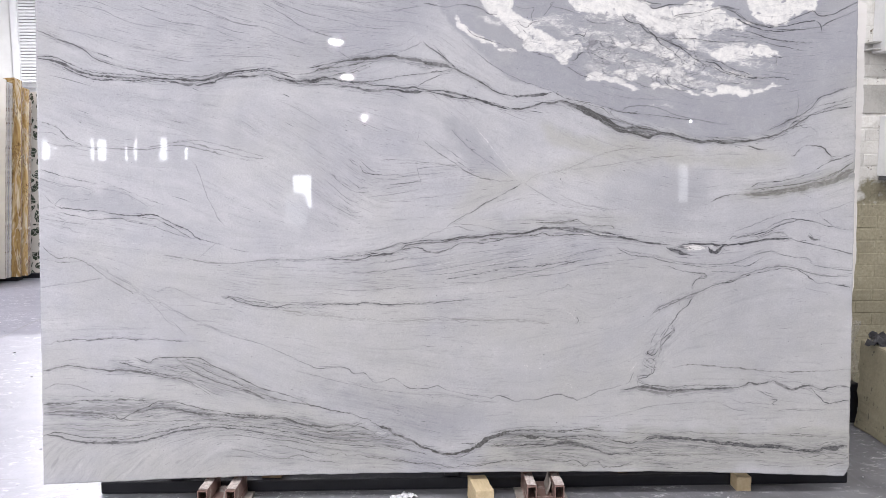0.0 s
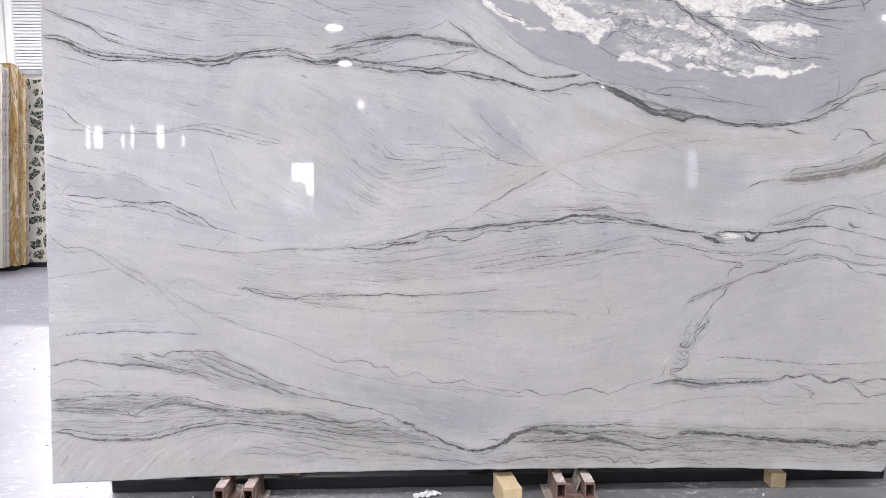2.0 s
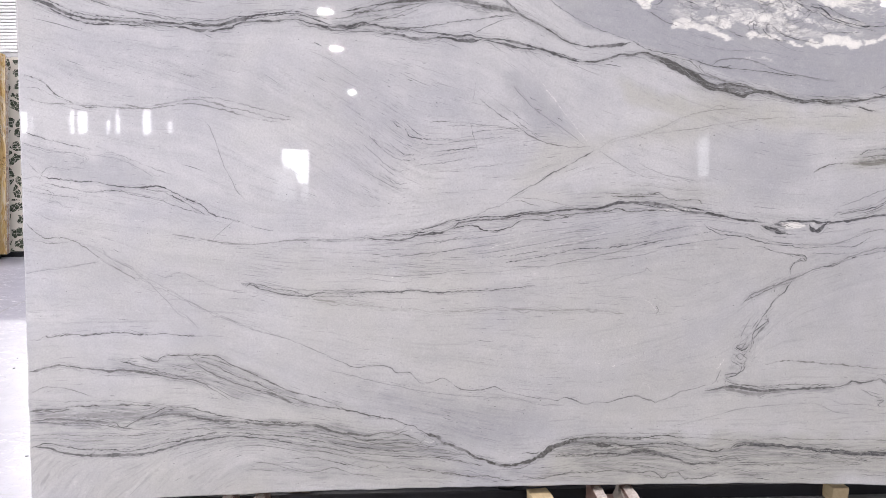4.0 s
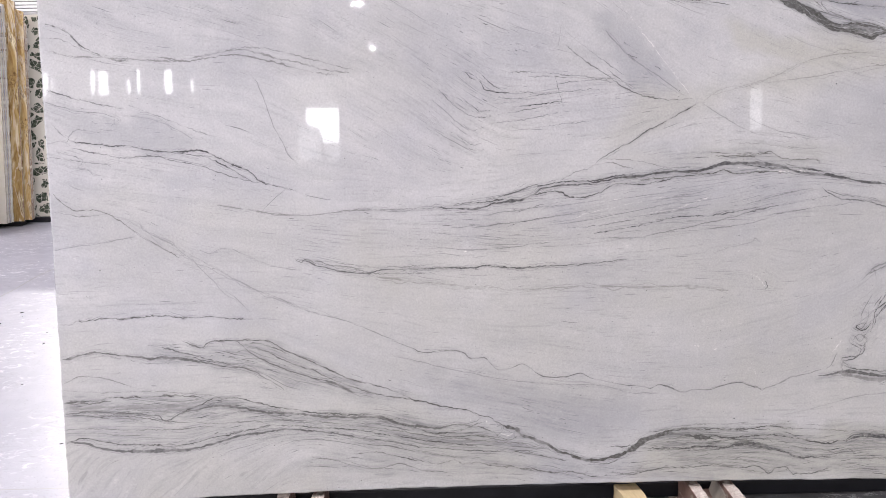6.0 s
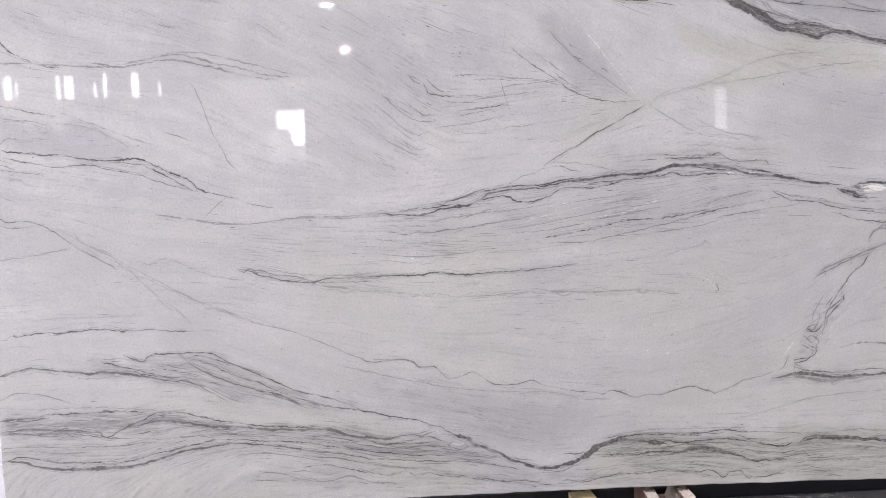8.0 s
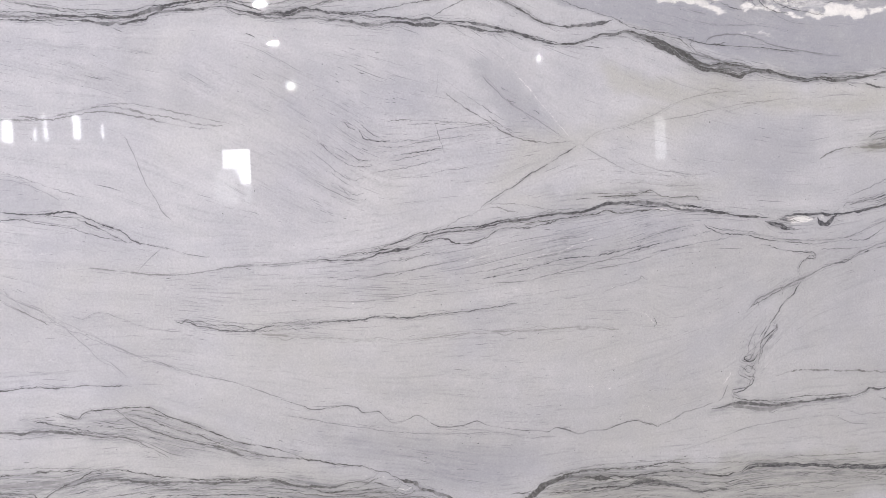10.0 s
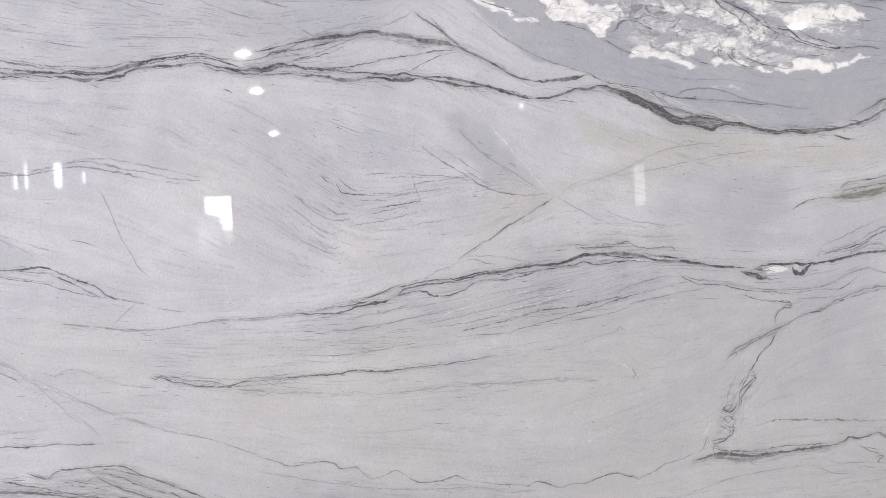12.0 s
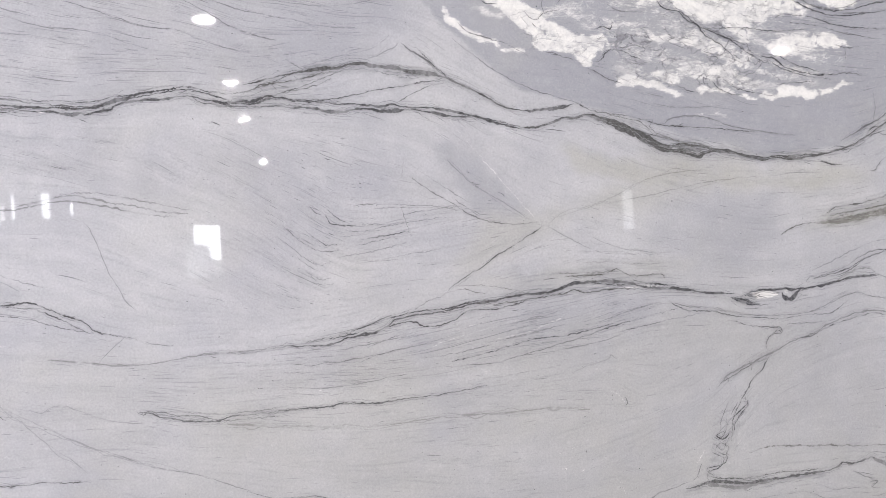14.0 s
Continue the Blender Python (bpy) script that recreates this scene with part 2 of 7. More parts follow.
def stroke(line, half, strength, olive):
    """Draw one strand: soft-edged, of varying half-width and strength along its way."""
    gx, gy = (line[:, 0] - U0) / STEP, (line[:, 1] - V0) / STEP
    ix, iy = np.rint(gx).astype(int), np.rint(gy).astype(int)
    reach = int(np.ceil(half.max() / STEP + 1.0))
    for dx in range(-reach, reach + 1):
        for dy in range(-reach, reach + 1):
            x, y = ix + dx, iy + dy
            ok = (x >= 0) & (x < NU) & (y >= 0) & (y < NV)
            gap = np.hypot(x - gx, y - gy) * STEP
            value = (np.clip((half + 0.5 * STEP - gap) / STEP + 0.25, 0, 1) * strength).astype(np.float32)
            np.maximum.at(dark, (y[ok], x[ok]), value[ok])
            if olive > 0.05:
                np.maximum.at(olive_tone, (y[ok], x[ok]), (value[ok] > 0.02) * np.float32(olive))


ribbons = []


def ribbon(line, half, power, olive=0.0, white=0.0):
    """Keep one strand as a thin inlaid line: its middle, half-width and strength at each place."""
    ribbons.append((line, half, power, olive, white))


def vein(points, width, strength, strands=1, spread=0.0, olive=0.0):
    """A vein through points (millimetres on the slab): strands that part and meet, thick and thin."""
    line = smooth_line([(x / 1000, y / 1000) for x, y in points], 0.0015)
    n = len(line)
    along = np.gradient(line, axis=0)
    along /= np.hypot(*along.T)[:, None] + 1e-9
    across = np.c_[-along[:, 1], along[:, 0]]
    if width * strength > 0.45:
        flow.append((line[::12], along[::12]))
    taper = np.clip(np.minimum(np.arange(n), np.arange(n)[::-1]) / 14, 0.25, 1)
    strength = min(1.0, strength * (0.86 + 1.05 * strength))
    floor_power = 0.7 if strength > 0.8 else 0.45 if strength > 0.6 else 0.12
    width = width * (1.3 + 0.35 * max(0, strength - 0.6)) + 0.3
    for k in range(strands + 1):
        reach = spread if k < strands else min(max(spread, 1.8), 4.0)
        off = wander(n, 4, 0.0003) + wander(n, 14, 0.0008)
        if k:
            off += wander(n, 60, reach / 1000) + wander(n, 18, reach / 3500)
        half = 0.5 * width / 1000 * (1.0 if k == 0 else 0.45 if k < strands else 0.28) * taper
        half = half * np.clip(1 + wander(n, 30, 0.45) + wander(n, 8, 0.2), 0.3, 1.9)
        power = strength * (1.0 if k == 0 else 0.8 if k < strands else 0.45) * np.clip(1.0 + wander(n, 40, 0.38) + wander(n, 6, 0.22), floor_power, 1.15)
        strand = line + across * off[:, None]
        stroke(strand, half, 0.24 * np.minimum(power, 1), olive)
        ribbon(strand[::2], half[::2] * 1.1 + (0.0004 if width > 1.9 else 0.00015), np.minimum(power, 1)[::2], olive)


def along_across(line):
    """The way across a line at each of its places."""
    along = np.gradient(line, axis=0)
    along /= np.hypot(*along.T)[:, None] + 1e-9
    return along, np.c_[-along[:, 1], along[:, 0]]


def thread(points, width, strength, olive, pale=False):
    """One clear thread of a vein, dark or pale, that swells and thins along its way."""
    line = smooth_line([(x / 1000, y / 1000) for x, y in points], 0.0015)
    n = len(line)
    along, across = along_across(line)
    if width * strength > 0.7:
        flow.append((line[::12], along[::12]))
    taper = np.clip(np.minimum(np.arange(n), np.arange(n)[::-1]) / 16, 0.3, 1)
    line = line + across * (wander(n, 1, 0.0003) + wander(n, 3, 0.0006) + wander(n, 9, 0.0007) + wander(n, 30, 0.0006))[:, None]
    half = 0.00064 * width * taper * np.clip(1 + wander(n, 24, 0.35) + wander(n, 6, 0.25) + wander(n, 2, 0.22), 0.3, 2.1)
    power = np.clip(strength * 1.4 * np.clip(1 + wander(n, 30, 0.3) + wander(n, 6, 0.25), 0.3, 1.3), 0, 1)
    if pale:
        ribbon(line[::2], half[::2] + 0.0003, 0 * power[::2], 0.0, strength)
        return
    stroke(line, half + 0.001, 0.12 * power, olive)
    ribbon(line, half + 0.0002, power, olive)
    if strength > 0.45:
        for _ in range(2):
            side = wander(n, 40, 0.003) + wander(n, 8, 0.0008) + np.sign(rng.standard_normal()) * 0.003
            ribbon((line + across * side[:, None])[::2], half[::2] * 0.4 + 0.0002, 0.5 * power[::2] * np.clip(0.5 + wander(n, 20, 0.6), 0, 1.2)[::2], olive)


def seam_band(points, strength, olive):
    """A solid dark seam through (x, y, width) in millimetres: ragged edges, split by its width, with fine threads beside it."""
    full = smooth_line([(x / 1000, y / 1000, w / 1000) for x, y, w in points], 0.0015)
    line, wide = full[:, :2], np.clip(full[:, 2], 0.0010, None)
    n = len(line)
    along, across = along_across(line)
    flow.append((line[::12], along[::12]))
    taper = np.clip(np.minimum(np.arange(n), np.arange(n)[::-1]) / 16, 0.3, 1)
    shift = wander(n, 1, 0.0002) + wander(n, 4, 0.0005) + wander(n, 12, 0.0008)
    count = int(np.clip(round(wide.max() / 0.009), 1, 3))
    stroke(line + across * shift[:, None], wide * 0.7, 0.22 * strength * taper, olive)
    for j in range(count):
        place = (j + 0.5) / count - 0.5
        off = place * wide + shift + (wander(n, 24, 0.0005) if count > 1 else 0)
        half = 0.60 * wide * taper / count * np.clip(1.0 + wander(n, 1, 0.09) + wander(n, 4, 0.14) + wander(n, 11, 0.26) + wander(n, 40, 0.18), 0.3, 1.9)
        power = np.clip(strength * np.clip(1.0 + wander(n, 30, 0.16) + wander(n, 6, 0.12), 0.55, 1.1), 0, 1)
        ribbon(line + across * off[:, None], half + 0.00015, power, olive)
    for sign in (-1, 1, -1.6, 1.6):
        off = sign * (0.62 * wide + 0.0016 + np.abs(wander(n, 50, 0.0022))) + shift + wander(n, 7, 0.0007)
        power = 0.55 * strength * np.clip(0.45 + wander(n, 26, 0.55) + wander(n, 7, 0.2), 0, 1.1)
        ribbon((line + across * off[:, None])[::2], np.full(n, 0.0007)[::2] * taper[::2], np.clip(power, 0, 1)[::2], olive)


def filled(points, soft, ragged):
    """A patch with ragged, soft edges, as a field from 0 to 1."""
    wob = max(ragged, 0.1) / 1000 / STEP
    gx = (grid_u + wob * RAGGED_U) * STEP + U0
    gy = (grid_v + wob * RAGGED_V) * STEP + V0
    p = np.array(points, float) / 1000
    inside = np.zeros((NV, NU), bool)
    for (x1, y1), (x2, y2) in zip(p, np.roll(p, -1, axis=0)):
        if y1 != y2:
            inside ^= ((y1 > gy) != (y2 > gy)) & (gx < (x2 - x1) * (gy - y1) / (y2 - y1) + x1)
    return blur(inside.astype(np.float32), soft / 2500)


RAGGED_U = 0.6 * field(0.004) + field(0.009) + 1.2 * field(0.025)
RAGGED_V = 0.6 * field(0.004) + field(0.009) + 1.0 * field(0.025)
clouds = {"white": np.zeros((NV, NU), np.float32), "blue": np.zeros((NV, NU), np.float32), "warm": np.zeros((NV, NU), np.float32),
          "grey": np.zeros((NV, NU), np.float32), "busy": np.zeros((NV, NU), np.float32), "scrawl": np.zeros((NV, NU), np.float32), "feather": np.zeros((NV, NU), np.float32), "fleck": np.zeros((NV, NU), np.float32), "hatch": np.zeros((NV, NU), np.float32)}


def patch(kind, strength, soft, ragged, points):
    np.maximum(clouds[kind], strength * filled(points, soft, ragged), out=clouds[kind])


def lay(x0, y0, x1, y1):
    """A direction in which the stone's fine bedding runs between two places."""
    t = np.linspace(0, 1, 12)[:, None]
    line = np.array([[x0, y0]]) / 1000 + t * np.array([[x1 - x0, y1 - y0]]) / 1000
    along = np.array([x1 - x0, y1 - y0], float)
    flow.append((line, np.repeat(along[None] / np.hypot(*along), 12, axis=0)))


# veins: places in millimetres from the middle of the foot, then width, strength, strands, spread, olive
vein([(670, 1475), (692, 1489), (748, 1497), (805, 1491), (896, 1458), (987, 1440), (1101, 1420)], 1.2, .35, 2, 3, .1)
vein([(1464, 1068), (1544, 1091), (1613, 1118), (1627, 1124)], 1, .3, 1, 0, .1)
vein([(1351, 973), (1386, 957), (1456, 943), (1526, 927), (1596, 908), (1629, 899)], 1.6, .5, 1, 0, .1)
vein([(1432, 982), (1456, 964), (1483, 966)], 2.5, .5, 3, 6, .1)
vein([(665, 931), (722, 915), (779, 903), (882, 880), (974, 868), (1089, 865), (1158, 879), (1226, 905), (1284, 917), (1318, 905), (1365, 893), (1434, 886), (1458, 863), (1505, 851), (1598, 839), (1630, 835)], 1.1, .4, 2, 3, .2)
vein([(1239, 352), (1274, 333), (1298, 321), (1310, 310)], 1.2, .45, 2, 4, .2)
vein([(1299, 265), (1334, 265), (1381, 271), (1428, 266), (1521, 267)], 1, .35, 2, 4, .2)
vein([(1123, 319), (1170, 300), (1216, 299), (1287, 294)], 1, .35, 1, 0, .2)
vein([(1007, 304), (1077, 303), (1147, 272), (1217, 262)], 1, .35, 1, 0, .2)
vein([(569, 232), (638, 248), (707, 265), (799, 288), (891, 298), (984, 304)], 1, .3, 1, 0, .2)
vein([(1331, 384), (1401, 383), (1448, 373)], 1.2, .4, 1, 0, .2)
vein([(-634, 498), (-578, 475), (-545, 459), (-477, 462), (-421, 457), (-399, 437), (-354, 438), (-331, 415), (-309, 399), (-275, 403), (-241, 414), (-219, 403), (-185, 379), (-151, 372), (-94, 374), (-60, 383), (-26, 366), (19, 354), (76, 342), (121, 339)], 1.1, .5, 1, 0, .2)
vein([(110, 339), (137, 334), (156, 330), (178, 341), (201, 338), (236, 322), (258, 315), (293, 323), (338, 321), (396, 338), (430, 343), (464, 331), (499, 319)], 1.4, .5, 1, 0, .2)
vein([(499, 319), (545, 330), (591, 355), (636, 364), (682, 377)], 1.3, .4, 1, 0, .2)
vein([(-634, 453), (-523, 422), (-410, 393), (-275, 364), (-140, 351), (-4, 343), (87, 319), (178, 313)], .9, .3, 2, 4, .1)
vein([(336, 747), (393, 765), (450, 778), (461, 789), (477, 776)], 1, .35, 1, 0, .3)
vein([(-675, 693), (-631, 686), (-542, 674), (-452, 664), (-363, 652), (-273, 645), (-183, 646), (-93, 652), (-3, 652), (87, 647), (178, 646), (269, 647), (337, 638), (387, 630)], 2.5, .32, 3, 6, .8)
vein([(-892, 946), (-859, 934), (-804, 925)], 1, .4, 1, 0, 0)
vein([(-1619, 1219), (-1605, 1215), (-1562, 1202), (-1519, 1189), (-1455, 1184), (-1422, 1175), (-1401, 1162), (-1423, 1147)], 1.2, .4, 2, 4, 0)
vein([(-1390, 1177), (-1303, 1162), (-1239, 1135), (-1191, 1104)], .9, .3, 3, 7, 0)
vein([(-1620, 1099), (-1600, 1101), (-1566, 1105), (-1544, 1092)], 1, .35, 1, 0, 0)
vein([(-1547, 1019), (-1503, 1021), (-1482, 1008), (-1443, 1001)], 1, .35, 2, 4, 0)
vein([(-1442, 886), (-1377, 870), (-1334, 834), (-1280, 807), (-1226, 773), (-1172, 740), (-1118, 706), (-1053, 671), (-987, 637), (-910, 603), (-855, 584), (-789, 568)], 1.4, .28, 3, 8, .1)
vein([(-1009, 655), (-965, 632), (-910, 607), (-855, 584), (-789, 568), (-722, 540), (-656, 510), (-622, 496)], 1.1, .35, 1, 0, .1)
vein([(-1280, 807), (-1227, 762), (-1162, 695), (-1098, 638), (-1054, 593)], 1, .25, 2, 6, .1)
vein([(-1193, 784), (-1161, 771), (-1116, 788), (-1051, 761), (-985, 731), (-897, 715)], 1, .3, 2, 4, .1)
vein([(-1624, 786), (-1620, 787), (-1554, 798), (-1466, 809), (-1378, 824)], 1.2, .3, 2, 3, .1)
vein([(-1135, 913), (-1047, 900), (-1004, 890), (-938, 883), (-872, 879), (-805, 885), (-761, 891), (-694, 893), (-606, 893), (-526, 894)], 1.4, .4, 2, 3, .3)
vein([(-1004, 895), (-970, 928), (-932, 957)], 1, .4, 1, 0, .1)
vein([(-1017, 1282), (-1000, 1258), (-983, 1209), (-971, 1170), (-959, 1134), (-938, 1094), (-923, 1061), (-895, 1028)], 1, .35, 1, 0, .1)
vein([(-1631, 306), (-1614, 306), (-1504, 307), (-1372, 308), (-1239, 307)], 5, .25, 4, 14, .5)
vein([(64, 41), (110, 59), (156, 91), (225, 102), (294, 89)], 1, .3, 1, 0, .3)
vein([(225, 109), (363, 97), (455, 101), (547, 86)], 1, .3, 3, 10, .3)
vein([(-1611, 1813), (-1602, 1811), (-1500, 1786), (-1394, 1765), (-1287, 1737), (-1180, 1710), (-1115, 1701)], 1, .3, 1, 0, 0)
vein([(-1219, 1881), (-1165, 1860), (-1091, 1839)], 1, .35, 1, 0, 0)
vein([(-1025, 1882), (-961, 1861), (-896, 1836), (-853, 1819), (-788, 1804), (-734, 1798), (-691, 1776), (-637, 1755), (-594, 1740)], 1.2, .45, 1, 0, 0)
vein([(-1198, 1851), (-1091, 1818), (-983, 1803), (-919, 1788), (-876, 1767), (-800, 1743)], 1.1, .4, 1, 0, 0)
vein([(-1454, 1880), (-1348, 1859), (-1242, 1813), (-1092, 1788), (-963, 1754)], 1, .3, 1, 0, 0)
vein([(-733, 1890), (-657, 1847), (-593, 1805), (-528, 1777), (-462, 1760)], 1.3, .45, 1, 0, 0)
vein([(-700, 1901), (-614, 1869), (-559, 1848), (-483, 1831), (-396, 1812), (-352, 1799), (-243, 1791)], 1.2, .4, 1, 0, 0)
vein([(-570, 1902), (-483, 1876), (-417, 1864), (-330, 1855), (-242, 1860), (-176, 1871), (-110, 1882)], 1.1, .35, 1, 0, 0)
vein([(-659, 1761), (-594, 1740), (-528, 1723), (-463, 1697)], 1.1, .35, 1, 0, 0)
vein([(-221, 1698), (-177, 1713), (-138, 1730), (-122, 1746)], 1, .3, 2, 5, 0)
vein([(-397, 1686), (-287, 1713), (-199, 1730), (-144, 1770)], 1, .3, 2, 8, 0)
vein([(-526, 1902), (-439, 1907), (-352, 1892), (-264, 1897)], 1.2, .35, 1, 0, 0)
vein([(-110, 1891), (-67, 1883), (-22, 1878), (33, 1887), (88, 1879), (121, 1866), (143, 1851), (176, 1849)], 1.3, .5, 1, 0, 0)
vein([(231, 1884), (287, 1873), (320, 1874), (309, 1845), (320, 1815)], 1.2, .4, 1, 0, 0)
vein([(354, 1841), (398, 1896), (387, 1885), (465, 1863), (509, 1842), (554, 1820), (632, 1816)], 1.2, .4, 1, 0, 0)
vein([(821, 1679), (857, 1671), (841, 1654), (819, 1641)], 1.2, .4, 2, 5, .1)
vein([(648, 1536), (720, 1525), (830, 1520), (959, 1497)], 1, .3, 2, 5, 0)
vein([(1375, 1543), (1379, 1498), (1370, 1445)], 1, .3, 1, 0, 0)
vein([(867, 1843), (912, 1854), (979, 1861), (1046, 1877), (1092, 1871), (1137, 1845), (1183, 1823), (1228, 1812), (1285, 1806)], 1.6, .5, 2, 5, .1)
vein([(1046, 1888), (1091, 1879), (1137, 1871)], 3, .45, 2, 4, 0)
vein([(766, 1891), (799, 1876), (866, 1891), (956, 1892)], 1.5, .55, 1, 0, .1)
vein([(721, 1908), (777, 1897), (822, 1891)], 2, .5, 2, 5, 0)
vein([(1285, 1812), (1341, 1834), (1397, 1857), (1431, 1868), (1454, 1850), (1511, 1857), (1589, 1895), (1620, 1907)], 1.4, .5, 1, 0, .1)
vein([(1285, 1795), (1388, 1797), (1455, 1806), (1489, 1824), (1545, 1846), (1602, 1869), (1620, 1876)], 1.4, .5, 1, 0, .1)
vein([(1443, 1828), (1460, 1811), (1467, 1784)], 1.6, .5, 1, 0, 0)
vein([(-660, 1538), (-645, 1533), (-636, 1529)], 1.6, .6, 1, 0, .1)
vein([(-1, 1402), (65, 1331), (155, 1269), (233, 1213)], 1, .3, 2, 5, .2)
vein([(289, 1191), (357, 1146), (448, 1101), (561, 1085)], .9, .3, 2, 6, .2)
vein([(425, 1146), (515, 1108), (629, 1085)], .9, .3, 2, 6, .2)
vein([(289, 1207), (447, 1246), (581, 1302), (671, 1324), (807, 1331)], 1.1, .3, 2, 6, .5)
vein([(469, 1246), (627, 1264), (785, 1291), (966, 1302)], 1, .3, 2, 6, .4)
vein([(110, 798), (223, 820), (359, 847), (495, 882)], 1, .4, 1, 0, .1)
vein([(-451, 838), (-317, 842), (-182, 859), (-47, 881)], 1, .4, 1, 0, .1)
vein([(-540, 785), (-407, 770), (-272, 774), (-183, 789)], 1, .35, 1, 0, .1)
vein([(-48, 799), (65, 796), (133, 798)], 1.1, .4, 1, 0, .1)
vein([(313, 820), (404, 828), (472, 841), (540, 864)], 1, .35, 1, 0, .1)
vein([(449, 898), (540, 920), (630, 938)], 1, .35, 2, 5, .1)
vein([(802, 87), (918, 85), (1058, 88), (1198, 91), (1256, 81)], 1.1, .45, 2, 4, .3)
vein([(-1629, 380), (-1611, 388), (-1567, 406), (-1501, 400), (-1458, 386), (-1418, 372)], 1.1, .4, 1, 2, .4)
vein([(-886, 135), (-819, 123), (-752, 103), (-685, 93), (-617, 106), (-549, 84), (-482, 77)], 1.1, .45, 2, 4, .4)
vein([(-728, 172), (-661, 167), (-594, 152), (-526, 137), (-458, 127), (-368, 121)], 1.1, .45, 2, 4, .4)

# threads of the chief veins: places in millimetres, then width, strength and olive; bands carry a width at each place
thread([(-1204, 1633), (-1169, 1629), (-1134, 1618), (-1098, 1614), (-1069, 1616), (-1041, 1612), (-1005, 1609), (-968, 1609), (-938, 1614), (-915, 1622)], 1.8, .6, .1)
thread([(-1205, 1626), (-1163, 1619), (-1135, 1612), (-1092, 1606), (-1049, 1600), (-991, 1594), (-954, 1597), (-917, 1605), (-894, 1613), (-857, 1617)], 2.2, .5, .2)
seam_band([(-1206, 1607, 5.7), (-1171, 1603, 5.8), (-1135, 1600, 5.8), (-1100, 1596, 5.8), (-1064, 1596, 7.3), (-1028, 1591, 7.3), (-991, 1591, 5.9), (-954, 1594, 5.9), (-924, 1604, 7.5), (-901, 1611, 8.9), (-879, 1613, 8.9), (-857, 1615, 4.5)], .95, .1)
seam_band([(-1207, 1603, 2.9), (-1193, 1598, 2.9), (-1164, 1594, 2.9), (-1122, 1587, 3.6), (-1072, 1584, 4.4), (-1050, 1578, 5.8), (-1021, 1575, 7.3), (-1007, 1578, 5.9), (-985, 1574, 5.9), (-955, 1580, 5.9), (-926, 1584, 4.5), (-918, 1593, 4.5), (-895, 1601, 3.0), (-865, 1605, 4.5), (-842, 1607, 4.5), (-812, 1607, 6.0), (-782, 1608, 6.0), (-752, 1613, 4.6), (-722, 1613, 4.6), (-691, 1609, 6.1), (-677, 1602, 6.2), (-654, 1598, 6.2), (-631, 1592, 7.7), (-601, 1589, 7.8), (-570, 1591, 9.4), (-547, 1589, 11.0)], .95, .1)
seam_band([(-601, 1589, 7.8), (-570, 1591, 9.4), (-547, 1589, 11.0), (-523, 1596, 14.1), (-499, 1601, 14.1), (-476, 1600, 9.5), (-452, 1596, 7.9), (-429, 1590, 6.4), (-398, 1589, 6.4), (-366, 1586, 6.4), (-335, 1582, 4.8)], .95, .1)
thread([(-930, 1623), (-908, 1619), (-886, 1619), (-856, 1620), (-834, 1625), (-803, 1630), (-765, 1635), (-742, 1639), (-712, 1639), (-690, 1634)], 3.2, .85, .1)
thread([(-690, 1634), (-667, 1625), (-630, 1619), (-599, 1616), (-568, 1620), (-536, 1628), (-505, 1635), (-472, 1649), (-448, 1658), (-424, 1664)], 1.8, .5, .2)
thread([(-864, 1617), (-841, 1619), (-804, 1624), (-766, 1629), (-735, 1632), (-705, 1630), (-675, 1621), (-645, 1612), (-615, 1601)], 2.2, .75, .1)
thread([(-766, 1621), (-736, 1626), (-698, 1625), (-660, 1615), (-631, 1605), (-600, 1597)], 1.8, .6, .1)
seam_band([(-706, 1611, 2.3), (-699, 1603, 3.1), (-677, 1594, 3.1), (-654, 1591, 3.1), (-632, 1583, 3.9), (-609, 1583, 3.9), (-586, 1579, 3.9), (-547, 1578, 4.7), (-516, 1576, 3.9), (-485, 1578, 4.0), (-462, 1574, 4.7), (-431, 1570, 4.8), (-383, 1566, 6.4), (-344, 1558, 8.1), (-305, 1552, 8.1), (-285, 1554, 4.9), (-264, 1558, 4.1), (-224, 1560, 4.9), (-192, 1552, 8.2), (-159, 1549, 8.2), (-134, 1551, 6.6), (-110, 1553, 4.1)], .9, .1)
seam_band([(-343, 1582, 4.8), (-303, 1574, 4.0), (-271, 1575, 3.2), (-223, 1568, 4.1), (-183, 1565, 4.9), (-158, 1568, 4.9), (-134, 1564, 3.3), (-93, 1556, 4.1), (-60, 1555, 4.2), (-19, 1550, 5.0), (22, 1540, 5.1), (63, 1530, 5.1), (105, 1518, 5.1), (138, 1507, 5.1), (171, 1495, 5.2), (196, 1488, 5.2), (222, 1485, 5.2)], .9, .1)
seam_band([(-110, 1553, 2.5), (-77, 1549, 3.3), (-44, 1541, 5.0), (-12, 1533, 6.7), (21, 1527, 5.1), (63, 1523, 3.4), (88, 1524, 2.5)], .85, .1)
thread([(105, 1518), (155, 1508), (188, 1498), (222, 1488)], 2, .75, .1)
